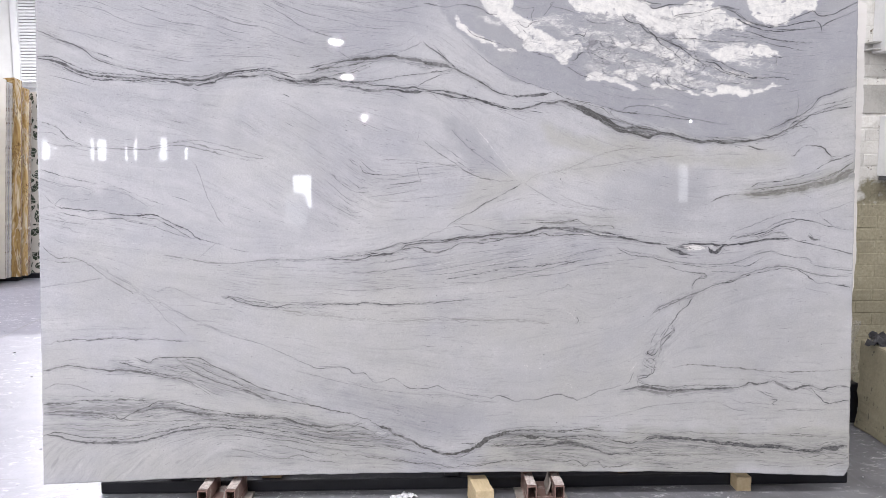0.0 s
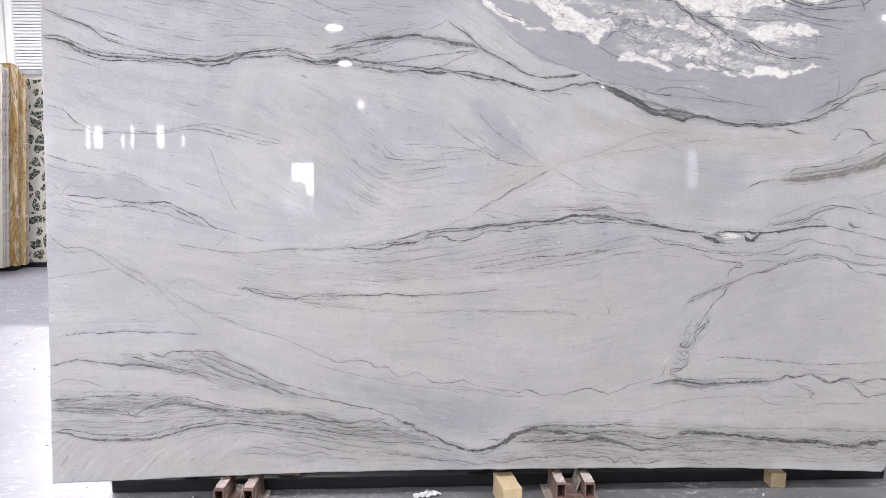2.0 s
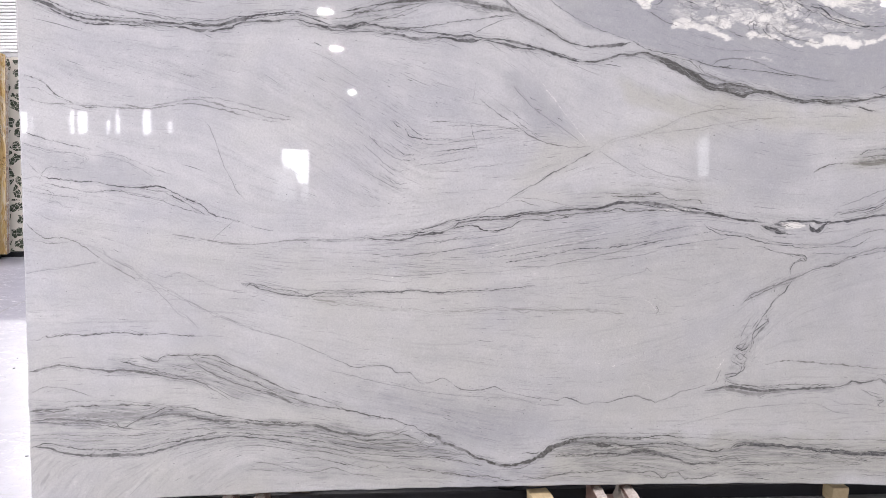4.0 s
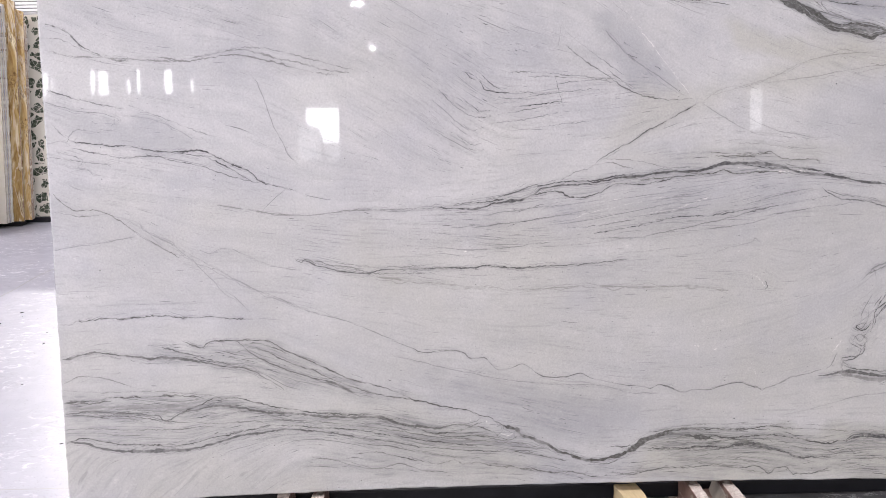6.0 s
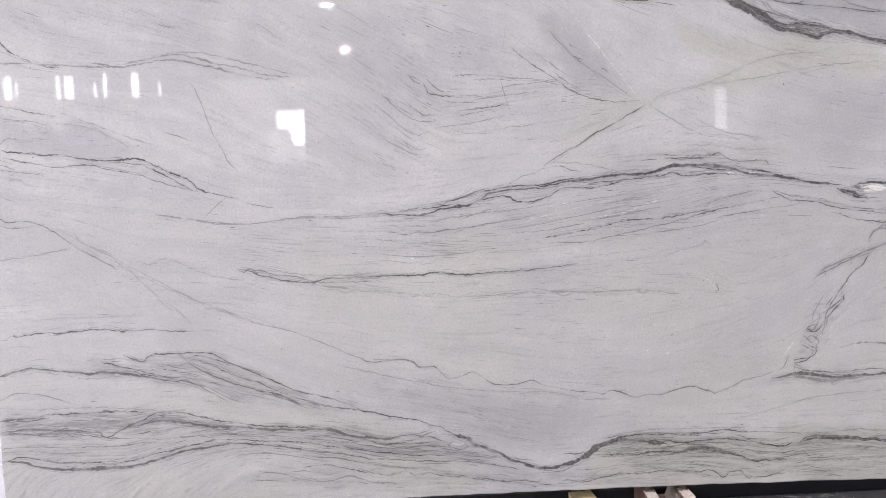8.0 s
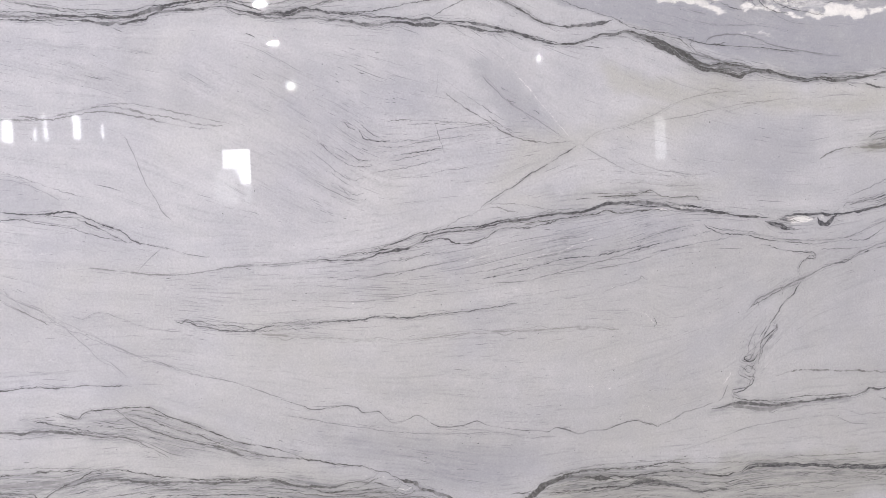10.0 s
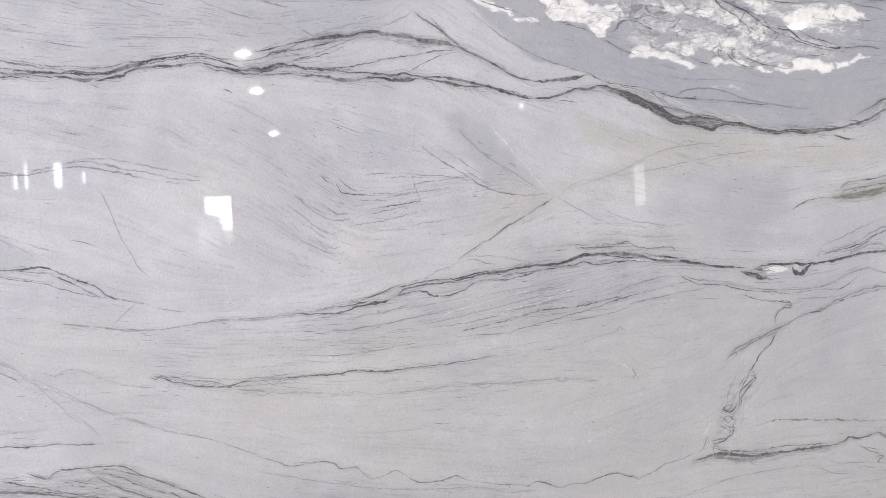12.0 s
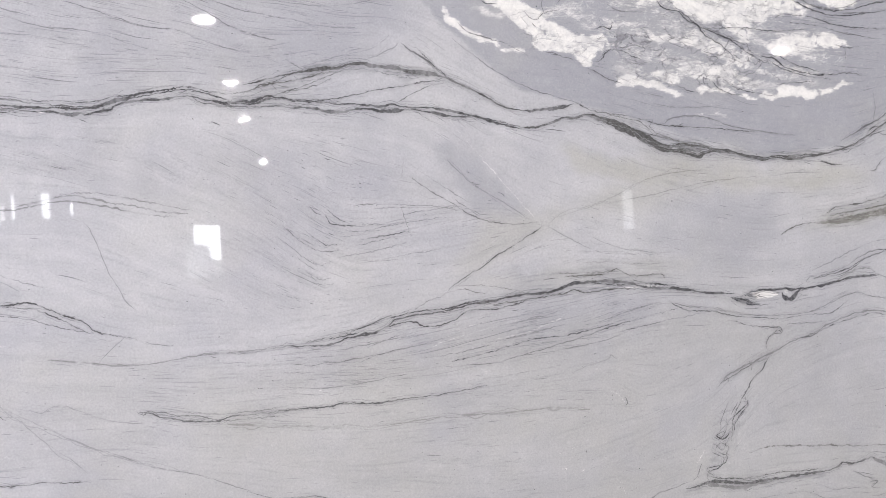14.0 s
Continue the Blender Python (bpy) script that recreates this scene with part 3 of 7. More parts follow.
seam_band([(-566, 1640, 2.3), (-535, 1645, 3.1), (-488, 1656, 3.2), (-440, 1664, 4.8), (-392, 1672, 6.4), (-344, 1677, 8.0), (-296, 1680, 6.4), (-264, 1687, 4.9), (-231, 1689, 6.5), (-207, 1682, 8.1), (-167, 1676, 9.8), (-135, 1673, 8.2), (-103, 1662, 6.6), (-70, 1658, 10.0), (-45, 1654, 11.7), (-21, 1648, 8.4), (12, 1639, 6.7), (36, 1625, 5.1), (60, 1614, 5.1), (93, 1596, 5.1), (126, 1578, 4.2), (158, 1557, 3.4), (191, 1543, 4.3), (225, 1535, 5.2)], .9, .25)
thread([(-523, 1594), (-491, 1606), (-451, 1615), (-411, 1625), (-370, 1641), (-330, 1656), (-289, 1670), (-240, 1685)], 1.8, .55, .3)
thread([(-568, 1616), (-520, 1635), (-473, 1641), (-425, 1648), (-385, 1654), (-345, 1664), (-297, 1672)], 2.2, .5, .4)
thread([(-499, 1603), (-427, 1619), (-363, 1629), (-322, 1650)], 1.8, .5, .3)
thread([(-496, 1645), (-485, 1632), (-474, 1621)], 1.2, .35, .2)
thread([(-528, 1639), (-513, 1622), (-499, 1609)], 1.2, .35, .2)
thread([(-425, 1659), (-395, 1634), (-381, 1601)], 1.2, .35, .2)
thread([(-445, 1707), (-415, 1686), (-385, 1665)], 1.2, .35, .2)
thread([(-390, 1589), (-366, 1590), (-318, 1591), (-270, 1597), (-220, 1606), (-171, 1614), (-122, 1621), (-72, 1627), (-5, 1631)], 1.8, .6, .2)
thread([(-141, 1569), (-116, 1585), (-82, 1601), (-39, 1618), (3, 1624)], 1.5, .45, .2)
thread([(-207, 1680), (-192, 1668), (-152, 1654), (-104, 1646)], 1.3, .4, .2)
thread([(-101, 1555), (-70, 1532), (-46, 1518)], 1.3, .4, .2)
thread([(-273, 1552), (-225, 1542), (-177, 1524)], 1.2, .3, .2)
seam_band([(-117, 1747, 1.7), (-98, 1729, 3.3), (-75, 1712, 4.2), (-48, 1695, 3.3), (-12, 1661, 2.5), (28, 1628, 2.5)], .75, .1)
thread([(-66, 1720), (-35, 1689), (-4, 1656), (28, 1630)], 1.5, .6, .1)
thread([(-54, 1703), (-33, 1673), (4, 1645)], 1.2, .4, .1)
seam_band([(225, 1535, 5.2), (268, 1533, 5.2), (294, 1534, 5.2), (346, 1538, 7.0), (391, 1548, 3.5)], .85, .15)
thread([(391, 1555), (433, 1531), (486, 1517), (556, 1506), (609, 1490), (662, 1474), (716, 1466), (807, 1457), (900, 1448), (974, 1439)], 1.6, .6, .2)
seam_band([(222, 1485, 4.3), (273, 1484, 5.2), (318, 1496, 5.2), (362, 1506, 5.3), (397, 1509, 7.1), (432, 1513, 8.9), (467, 1503, 12.5), (501, 1488, 16.2), (536, 1474, 19.8), (571, 1457, 21.7), (606, 1437, 21.7), (632, 1422, 16.4), (658, 1412, 11.0), (694, 1407, 7.4), (731, 1411, 7.4), (758, 1406, 7.4), (795, 1401, 5.6), (831, 1390, 7.5), (868, 1383, 11.3), (896, 1378, 7.5), (923, 1368, 7.6), (951, 1362, 9.4), (988, 1356, 11.5)], .9, .25)
seam_band([(622, 1414, 7.3), (658, 1399, 10.9), (712, 1391, 11.0), (739, 1386, 14.8), (775, 1376, 13.0), (794, 1383, 11.2), (822, 1389, 7.4), (849, 1381, 5.6)], .9, .3)
seam_band([(703, 1405, 7.4), (740, 1398, 14.7), (776, 1391, 11.1), (804, 1393, 5.6)], .75, .3)
seam_band([(969, 1357, 7.6), (998, 1354, 11.4), (1036, 1359, 7.6), (1083, 1353, 13.5), (1141, 1356, 11.6), (1189, 1360, 5.8), (1238, 1369, 5.9), (1297, 1384, 4.0), (1348, 1410, 4.0), (1389, 1433, 4.0), (1416, 1450, 4.0)], .9, .3)
thread([(1083, 1348), (1140, 1342), (1197, 1333), (1226, 1323), (1255, 1325)], 2.4, .6, .3)
thread([(1218, 1363), (1277, 1370), (1327, 1384), (1368, 1412), (1414, 1425)], 1.8, .5, .1)
thread([(494, 1512), (556, 1497), (591, 1487), (617, 1469), (643, 1451), (687, 1432), (732, 1417), (786, 1408), (831, 1394)], 1.5, .5, .6)
thread([(609, 1490), (636, 1490), (626, 1469), (651, 1442)], 1.3, .4, .3)
thread([(36, 1753), (99, 1698), (148, 1660), (197, 1629), (263, 1598), (331, 1574), (391, 1555)], 1.4, .4, 0)
seam_band([(-539, 896, 1.6), (-508, 893, 2.4), (-489, 898, 3.2), (-461, 893, 2.4), (-437, 894, 3.2), (-413, 892, 4.8), (-389, 888, 4.8), (-365, 893, 4.1), (-343, 899, 4.0), (-329, 904, 3.3), (-299, 907, 4.1), (-275, 913, 6.6), (-250, 914, 6.6), (-225, 922, 4.9), (-200, 934, 4.1), (-182, 948, 3.3), (-149, 953, 3.3), (-99, 956, 2.5), (-49, 960, 2.5), (-15, 964, 4.2), (19, 971, 3.4), (53, 977, 5.1), (104, 980, 4.3), (139, 984, 3.4), (173, 988, 5.2), (208, 992, 5.2)], .9, .1)
seam_band([(139, 984, 3.4), (173, 988, 5.2), (208, 992, 5.2), (260, 991, 4.3), (304, 997, 5.2), (330, 1005, 5.3), (357, 1013, 5.3), (384, 1014, 5.3), (437, 1014, 7.1), (490, 1008, 7.2), (525, 1004, 7.2), (561, 993, 5.4), (587, 984, 5.5), (623, 978, 5.5), (659, 977, 5.5), (705, 970, 5.5), (732, 965, 4.6), (768, 955, 4.7), (814, 950, 4.7), (842, 946, 4.7), (870, 944, 3.8)], .9, .1)
thread([(-444, 902), (-396, 910), (-347, 911), (-315, 916), (-282, 917)], 2, .6, .1)
thread([(-347, 912), (-314, 922), (-273, 934), (-240, 943), (-198, 954), (-157, 960), (-115, 965), (-73, 969), (-32, 967), (11, 975), (45, 983), (87, 983)], 2.2, .8, .1)
thread([(-347, 920), (-281, 933), (-248, 945), (-215, 955), (-181, 961)], 1.5, .5, .1)
thread([(-182, 946), (-132, 954), (-82, 958), (-16, 959), (35, 965)], 1.6, .7, .1)
thread([(-216, 929), (-183, 933), (-158, 938), (-125, 935), (-110, 924), (-93, 919), (-52, 921), (-9, 932), (9, 944), (35, 957), (69, 956), (120, 955), (154, 961), (189, 967), (215, 976), (259, 980), (329, 985)], 2, .75, .2)
thread([(-233, 917), (-184, 918), (-135, 918), (-85, 918)], 1.2, .35, .1)
thread([(53, 977), (104, 971), (155, 971), (207, 977)], 1.8, .55, .5)
thread([(-157, 959), (-114, 977), (-80, 994), (-38, 1007), (-11, 1030), (24, 1052), (59, 1072)], 1.4, .5, .2)
thread([(-29, 1012), (-3, 1018), (30, 1019), (55, 1010), (89, 1003)], 1.3, .4, .5)
thread([(6, 1032), (73, 1029), (124, 1020), (166, 1010), (208, 997)], 1.3, .35, .6)
thread([(375, 1013), (436, 1007), (489, 1000), (534, 997), (579, 998), (624, 992), (660, 985)], 2.6, .85, .1)
thread([(259, 986), (303, 985), (329, 986), (356, 994), (391, 983), (435, 985), (480, 987), (506, 987), (551, 983)], 2, .65, .4)
thread([(400, 1000), (436, 999), (471, 994)], 3.5, .9, 0, True)
thread([(498, 992), (524, 989), (560, 986)], 3, .7, 0, True)
thread([(569, 990), (596, 988), (636, 984)], 3.5, .9, 0, True)
thread([(329, 991), (365, 999), (391, 995)], 2.5, .6, 0, True)
seam_band([(856, 934, 3.8), (878, 926, 11.3), (906, 916, 15.1), (924, 908, 9.5), (952, 904, 5.7)], .95, 0)
seam_band([(888, 934, 2.8), (911, 941, 3.8), (936, 946, 5.7), (964, 949, 5.7), (1012, 947, 5.7), (1040, 947, 5.8), (1059, 942, 7.7), (1088, 943, 5.8), (1127, 944, 4.8), (1156, 947, 4.9), (1205, 954, 4.9), (1254, 963, 4.9), (1294, 967, 5.9), (1343, 967, 4.0), (1372, 965, 3.0)], .9, 0)
seam_band([(903, 934, 3.8), (922, 933, 9.5), (939, 933, 15.2), (951, 939, 11.4)], .9, 0)
seam_band([(1026, 935, 7.7), (1033, 922, 11.5), (1048, 914, 9.7), (1064, 918, 9.7), (1078, 932, 11.6), (1094, 943, 7.7)], .95, 0)
thread([(1215, 959), (1245, 971), (1285, 988), (1324, 990), (1344, 980), (1353, 967)], 3, .5, .6)
thread([(1108, 961), (1128, 977), (1157, 972), (1197, 981), (1236, 988), (1276, 1003), (1316, 1021), (1356, 1033), (1393, 1048)], 1.6, .55, .1)
thread([(1196, 973), (1245, 983), (1286, 1002), (1326, 1026), (1393, 1040)], 1.4, .45, .1)
thread([(332, 1035), (385, 1035), (438, 1033), (474, 1042), (492, 1047), (510, 1039), (536, 1026), (571, 1021), (617, 1021), (638, 1020), (647, 1009)], 2.2, .6, .6)
thread([(315, 1046), (368, 1044), (438, 1041), (483, 1046)], 1.5, .45, .6)
thread([(370, 1076), (458, 1069), (529, 1062), (619, 1054), (655, 1055)], 1.5, .25, .7)
thread([(657, 941), (674, 924), (710, 907), (756, 898), (811, 891), (829, 884), (884, 871), (950, 862), (1016, 855), (1093, 859), (1151, 858), (1190, 861), (1230, 881), (1250, 892)], 1.6, .45, .1)
thread([(837, 860), (865, 860), (902, 845), (948, 836), (995, 828), (1020, 821), (1019, 810), (998, 810), (974, 798)], 1.4, .5, .2)
thread([(1034, 830), (1053, 836), (1091, 835), (1149, 833), (1208, 838)], 1.3, .35, .2)
thread([(1050, 788), (1108, 790), (1148, 805), (1207, 825), (1247, 833), (1306, 844), (1346, 848), (1381, 836)], 2, .5, .1)
thread([(-25, 812), (60, 825), (147, 842), (234, 857), (321, 860), (410, 871), (473, 883)], 1.6, .6, 0)
thread([(428, 866), (491, 880), (555, 894)], 1.5, .5, 0)
thread([(499, 860), (571, 868), (626, 876)], 1.4, .4, 0)
thread([(520, 919), (584, 931)], 1.3, .35, 0)
thread([(609, 900), (683, 914)], 1.4, .4, 0)
thread([(571, 868), (663, 881), (755, 891)], 1.2, .25, 0)
thread([(-108, 828), (10, 839), (96, 852)], 1.3, .35, 0)
thread([(79, 860), (200, 873), (323, 892)], 1.3, .35, 0)
thread([(151, 906), (255, 923), (326, 942)], 1.2, .25, 0)
thread([(-288, 835), (-238, 851), (-188, 859)], 1.3, .4, 0)
thread([(-269, 875), (-202, 893), (-152, 906)], 1.3, .35, 0)
thread([(-350, 873), (-268, 883), (-186, 892), (-86, 900)], 1.2, .3, 0)
thread([(-106, 852), (-21, 878), (65, 896), (186, 920)], 2.5, .35, 0, True)
thread([(-19, 903), (83, 920)], 2, .3, 0, True)
thread([(114, 867), (218, 883), (325, 917)], 2.5, .3, 0, True)
seam_band([(-1620, 458, 5.0), (-1591, 463, 6.7), (-1573, 469, 5.0), (-1548, 474, 3.4), (-1522, 479, 3.4), (-1497, 477, 3.4), (-1456, 469, 3.4), (-1405, 463, 4.2), (-1355, 457, 5.0), (-1305, 458, 5.1), (-1263, 454, 4.2), (-1221, 446, 3.4), (-1179, 438, 3.4), (-1138, 427, 2.5), (-1087, 423, 2.5), (-1054, 412, 2.5), (-1029, 397, 2.5), (-1004, 381, 1.7), (-980, 365, 1.7), (-963, 351, 1.7)], .8, .3)
thread([(-1319, 493), (-1295, 484), (-1262, 473), (-1228, 465), (-1187, 453), (-1137, 438), (-1104, 428)], 1.8, .65, .2)
thread([(-1305, 458), (-1237, 459), (-1204, 449), (-1154, 438)], 1.6, .55, .3)
thread([(-1390, 442), (-1339, 441), (-1272, 444)], 1.4, .35, .3)
thread([(-1361, 497), (-1285, 498), (-1243, 495), (-1210, 488)], 1.4, .4, .3)
seam_band([(-1259, 508, 1.7), (-1227, 495, 2.5), (-1202, 489, 1.7), (-1176, 503, 1.7), (-1142, 504, 1.7), (-1108, 507, 1.7), (-1092, 500, 1.7), (-1076, 485, 1.7), (-1051, 462, 1.7), (-1018, 444, 2.5), (-994, 430, 2.5), (-952, 412, 2.5), (-910, 399, 2.5), (-869, 384, 3.4), (-835, 377, 4.2), (-802, 362, 5.1), (-768, 344, 4.2), (-743, 336, 2.5)], .75, .35)
thread([(-1167, 508), (-1100, 508), (-1049, 506), (-999, 503), (-983, 494), (-958, 475), (-925, 459), (-892, 444), (-850, 424), (-817, 406), (-784, 388), (-750, 375), (-700, 364), (-649, 345), (-607, 329), (-573, 312), (-539, 303), (-497, 291), (-446, 282), (-412, 274), (-369, 257), (-335, 248), (-318, 233), (-296, 224)], 1.9, .7, .4)
thread([(-1084, 486), (-1034, 480), (-1001, 467), (-968, 447), (-918, 425), (-868, 407), (-835, 389), (-784, 367), (-734, 347), (-684, 330), (-633, 320), (-590, 314), (-539, 301)], 1.6, .5, .4)
thread([(-1142, 499), (-1127, 476), (-1102, 469), (-1076, 477)], 1.2, .35, .4)
thread([(-1075, 494), (-1041, 497), (-991, 484), (-942, 461)], 1.4, .5, .4)
thread([(-1626, 325), (-1585, 326), (-1542, 329), (-1517, 330), (-1490, 338), (-1448, 338), (-1405, 340), (-1363, 338), (-1312, 341), (-1261, 338), (-1211, 334)], 2.8, .55, .4)
thread([(-1626, 325), (-1551, 320), (-1483, 328)], 2, .45, .4)
thread([(-1623, 362), (-1515, 355), (-1413, 355), (-1311, 353), (-1176, 338), (-1092, 333)], 1.4, .35, .5)
seam_band([(-1626, 286, 3.4), (-1588, 292, 3.4), (-1553, 297, 4.2), (-1511, 294, 3.4), (-1468, 290, 3.4), (-1418, 288, 3.4), (-1367, 280, 3.4), (-1342, 277, 2.6), (-1331, 263, 4.3), (-1308, 266, 3.4), (-1282, 280, 2.6), (-1255, 292, 3.4), (-1221, 295, 3.4), (-1178, 305, 5.1), (-1127, 302, 5.1), (-1085, 296, 5.1), (-1051, 287, 5.1), (-1009, 281, 6.8), (-966, 278, 6.8), (-924, 274, 5.1), (-873, 269, 6.8), (-839, 263, 6.8), (-771, 260, 6.8), (-702, 259, 6.8), (-668, 255, 6.8), (-634, 242, 5.1)], .75, .3)
seam_band([(-702, 259, 6.8), (-668, 255, 6.8), (-634, 242, 5.1), (-600, 232, 5.1), (-566, 227, 6.8), (-524, 220, 5.2), (-498, 218, 5.1), (-472, 223, 4.3), (-446, 228, 3.4), (-412, 227, 3.4), (-395, 222, 4.3), (-378, 232, 2.6), (-352, 235, 1.7)], .75, .3)
thread([(-1625, 293), (-1571, 283), (-1520, 279), (-1452, 279), (-1385, 271), (-1334, 261), (-1275, 258)], 1.6, .45, .4)
thread([(-1273, 285), (-1255, 294), (-1212, 312), (-1177, 328), (-1134, 329), (-1083, 324), (-1042, 311), (-991, 296), (-940, 290), (-890, 278), (-839, 274), (-770, 268), (-702, 265)], 2.4, .6, .4)
thread([(-685, 263), (-651, 249), (-609, 234), (-583, 227), (-549, 215), (-515, 204), (-447, 205), (-412, 213), (-378, 221), (-344, 208), (-318, 194)], 1.8, .6, .3)
thread([(-1232, 254), (-1181, 250), (-1130, 252), (-1061, 255), (-1010, 247)], 1.6, .4, .4)
thread([(-1626, 241), (-1557, 244), (-1489, 239), (-1421, 236), (-1353, 235), (-1293, 234), (-1216, 241), (-1131, 234)], 1.6, .4, .4)
thread([(-1627, 229), (-1524, 227), (-1457, 219), (-1371, 221)], 1.4, .3, .4)
seam_band([(-1626, 200, 4.3), (-1586, 198, 4.3), (-1561, 195, 5.1), (-1536, 184, 4.3), (-1502, 176, 5.1), (-1469, 170, 6.9), (-1426, 168, 8.6), (-1357, 167, 8.6), (-1289, 169, 8.6), (-1254, 170, 5.1), (-1219, 177, 5.1), (-1185, 185, 5.2), (-1141, 199, 5.1), (-1106, 209, 5.1), (-1063, 214, 4.3), (-1012, 220, 3.4), (-969, 225, 3.4), (-926, 224, 4.3), (-875, 218, 3.4), (-824, 211, 3.4), (-772, 201, 3.4), (-738, 192, 3.4), (-670, 183, 3.4), (-602, 171, 3.4), (-550, 156, 3.4)], .8, .2)
thread([(-1629, 196), (-1612, 203), (-1568, 212), (-1535, 206), (-1492, 198), (-1458, 192), (-1390, 189), (-1322, 186), (-1279, 185), (-1236, 191), (-1192, 203), (-1149, 211), (-1114, 220), (-1063, 228), (-1011, 238), (-960, 237), (-908, 234), (-840, 228), (-755, 219), (-670, 203), (-567, 185), (-464, 169), (-378, 159)], 1.9, .6, .3)
thread([(-1010, 259), (-925, 252), (-840, 244), (-754, 233), (-669, 221), (-584, 207), (-498, 188), (-413, 181), (-327, 168), (-241, 162), (-155, 140)], 1.5, .4, .5)
thread([(-549, 207), (-464, 192), (-378, 191), (-327, 179), (-258, 165), (-172, 146)], 1.5, .45, .5)
thread([(-498, 200), (-412, 199), (-327, 185), (-258, 171)], 1.4, .4, .5)
thread([(-550, 156), (-499, 155), (-430, 147), (-361, 142), (-292, 137)], 1.5, .45, .3)
thread([(-757, 142), (-688, 146), (-645, 134), (-594, 123), (-542, 113), (-499, 105), (-448, 113), (-422, 100), (-379, 104), (-336, 93), (-275, 88), (-223, 80), (-171, 70), (-119, 63), (-85, 66), (-33, 53), (2, 48)], 2, .5, .4)
thread([(-344, 100), (-284, 92), (-223, 76), (-154, 68), (-85, 59), (-33, 65)], 1.5, .4, .4)
thread([(-7, 47), (54, 51), (106, 59), (175, 65), (244, 71), (296, 82)], 1.4, .4, .3)
thread([(19, 61), (54, 55), (63, 45)], 1.2, .35, .3)
seam_band([(-306, 227, 3.4), (-284, 216, 8.6), (-258, 210, 10.3), (-241, 192, 12.0), (-224, 185, 8.6), (-198, 173, 5.2), (-163, 158, 6.9), (-137, 142, 6.9), (-120, 132, 8.6), (-94, 125, 6.9), (-59, 110, 8.6), (-16, 103, 8.7), (18, 105, 8.7), (44, 113, 10.4), (70, 118, 8.7), (87, 127, 10.4), (104, 138, 10.3), (129, 157, 12.1), (155, 167, 10.3), (189, 179, 10.3), (215, 183, 10.3), (241, 180, 8.6), (275, 174, 12.0), (318, 168, 12.1), (356, 164, 6.9)], .95, .35)
thread([(-68, 108), (-33, 98), (10, 90), (36, 93), (62, 106)], 1.6, .5, .3)
thread([(-296, 224), (-301, 202), (-318, 190), (-284, 175), (-258, 182), (-249, 201)], 1.5, .6, .4)
thread([(-306, 197), (-284, 189), (-266, 193)], 6, .45, 0, True)
thread([(-412, 227), (-378, 239), (-361, 252)], 1.2, .4, .3)
thread([(163, 176), (197, 189), (264, 197), (319, 194), (364, 196), (431, 190), (499, 196), (544, 200), (577, 195), (611, 190)], 2.6, .7, .4)
thread([(611, 190), (724, 181), (837, 177), (950, 180), (1064, 174), (1201, 171), (1338, 165), (1476, 156), (1614, 151)], 1.8, .38, .4)
thread([(320, 167), (353, 171), (409, 165), (477, 169), (544, 170), (589, 163), (634, 155), (679, 143), (725, 138), (747, 146), (781, 146)], 2.4, .7, .3)
thread([(152, 147), (208, 139), (275, 138), (342, 139), (387, 134), (421, 138)], 2.8, .7, .2)
seam_band([(398, 138, 6.8), (432, 145, 11.2), (477, 142, 15.8), (522, 132, 13.5), (556, 122, 6.8), (590, 110, 4.5), (635, 96, 4.5), (680, 95, 4.5), (748, 96, 2.3)], .9, .15)
thread([(141, 131), (230, 130), (320, 126), (398, 129)], 1.8, .5, .3)
seam_band([(774, 144, 6.8), (797, 159, 13.6), (826, 163, 11.3), (871, 160, 11.4), (928, 157, 9.1), (974, 150, 8.0), (1042, 142, 9.1), (1088, 134, 11.4), (1145, 131, 13.7), (1191, 126, 13.7), (1225, 118, 11.5), (1271, 120, 13.8), (1340, 114, 13.8), (1386, 106, 11.5), (1432, 99, 9.2), (1490, 95, 13.9), (1524, 106, 9.2), (1559, 104, 16.2), (1581, 112, 11.6), (1616, 114, 9.2)], .95, .1)
thread([(781, 137), (816, 113), (873, 89), (952, 93)], 1.3, .3, .2)
thread([(1524, 111), (1558, 124), (1604, 112)], 1.8, .5, .2)
thread([(1226, 107), (1283, 87)], 1.4, .4, .2)
thread([(1455, 91), (1525, 79), (1572, 59)], 1.4, .4, .2)
thread([(41, 67), (97, 52), (164, 67), (219, 73), (275, 70), (331, 76), (388, 72), (444, 67), (500, 68), (534, 45), (556, 60), (590, 64), (613, 43), (670, 42), (726, 57)], 1.6, .5, .3)
thread([(298, 94), (365, 82), (410, 83), (455, 69)], 1.6, .5, .3)
thread([(623, 128), (691, 120), (736, 110), (782, 118), (805, 102)], 1.5, .4, .6)
thread([(186, 196), (297, 210), (386, 209), (566, 206), (724, 197)], 1.4, .3, .6)
seam_band([(794, 656, 2.2), (816, 678, 4.5), (838, 696, 4.5), (883, 713, 4.5), (927, 731, 4.5), (960, 744, 4.5), (994, 754, 3.4), (1027, 770, 2.7), (1071, 787, 2.7), (1127, 800, 2.2), (1171, 820, 2.7), (1227, 839, 2.2), (1283, 852, 3.4), (1339, 856, 4.5), (1384, 847, 3.4), (1441, 829, 3.4), (1498, 817, 4.5), (1555, 814, 3.4), (1611, 814, 3.4)], .52, .2)
thread([(805, 667), (861, 696), (905, 717), (949, 728), (983, 743)], 1.8, .5, .3)
thread([(1384, 847), (1430, 818), (1477, 788), (1511, 788), (1556, 779), (1609, 767)], 1.8, .6, .1)
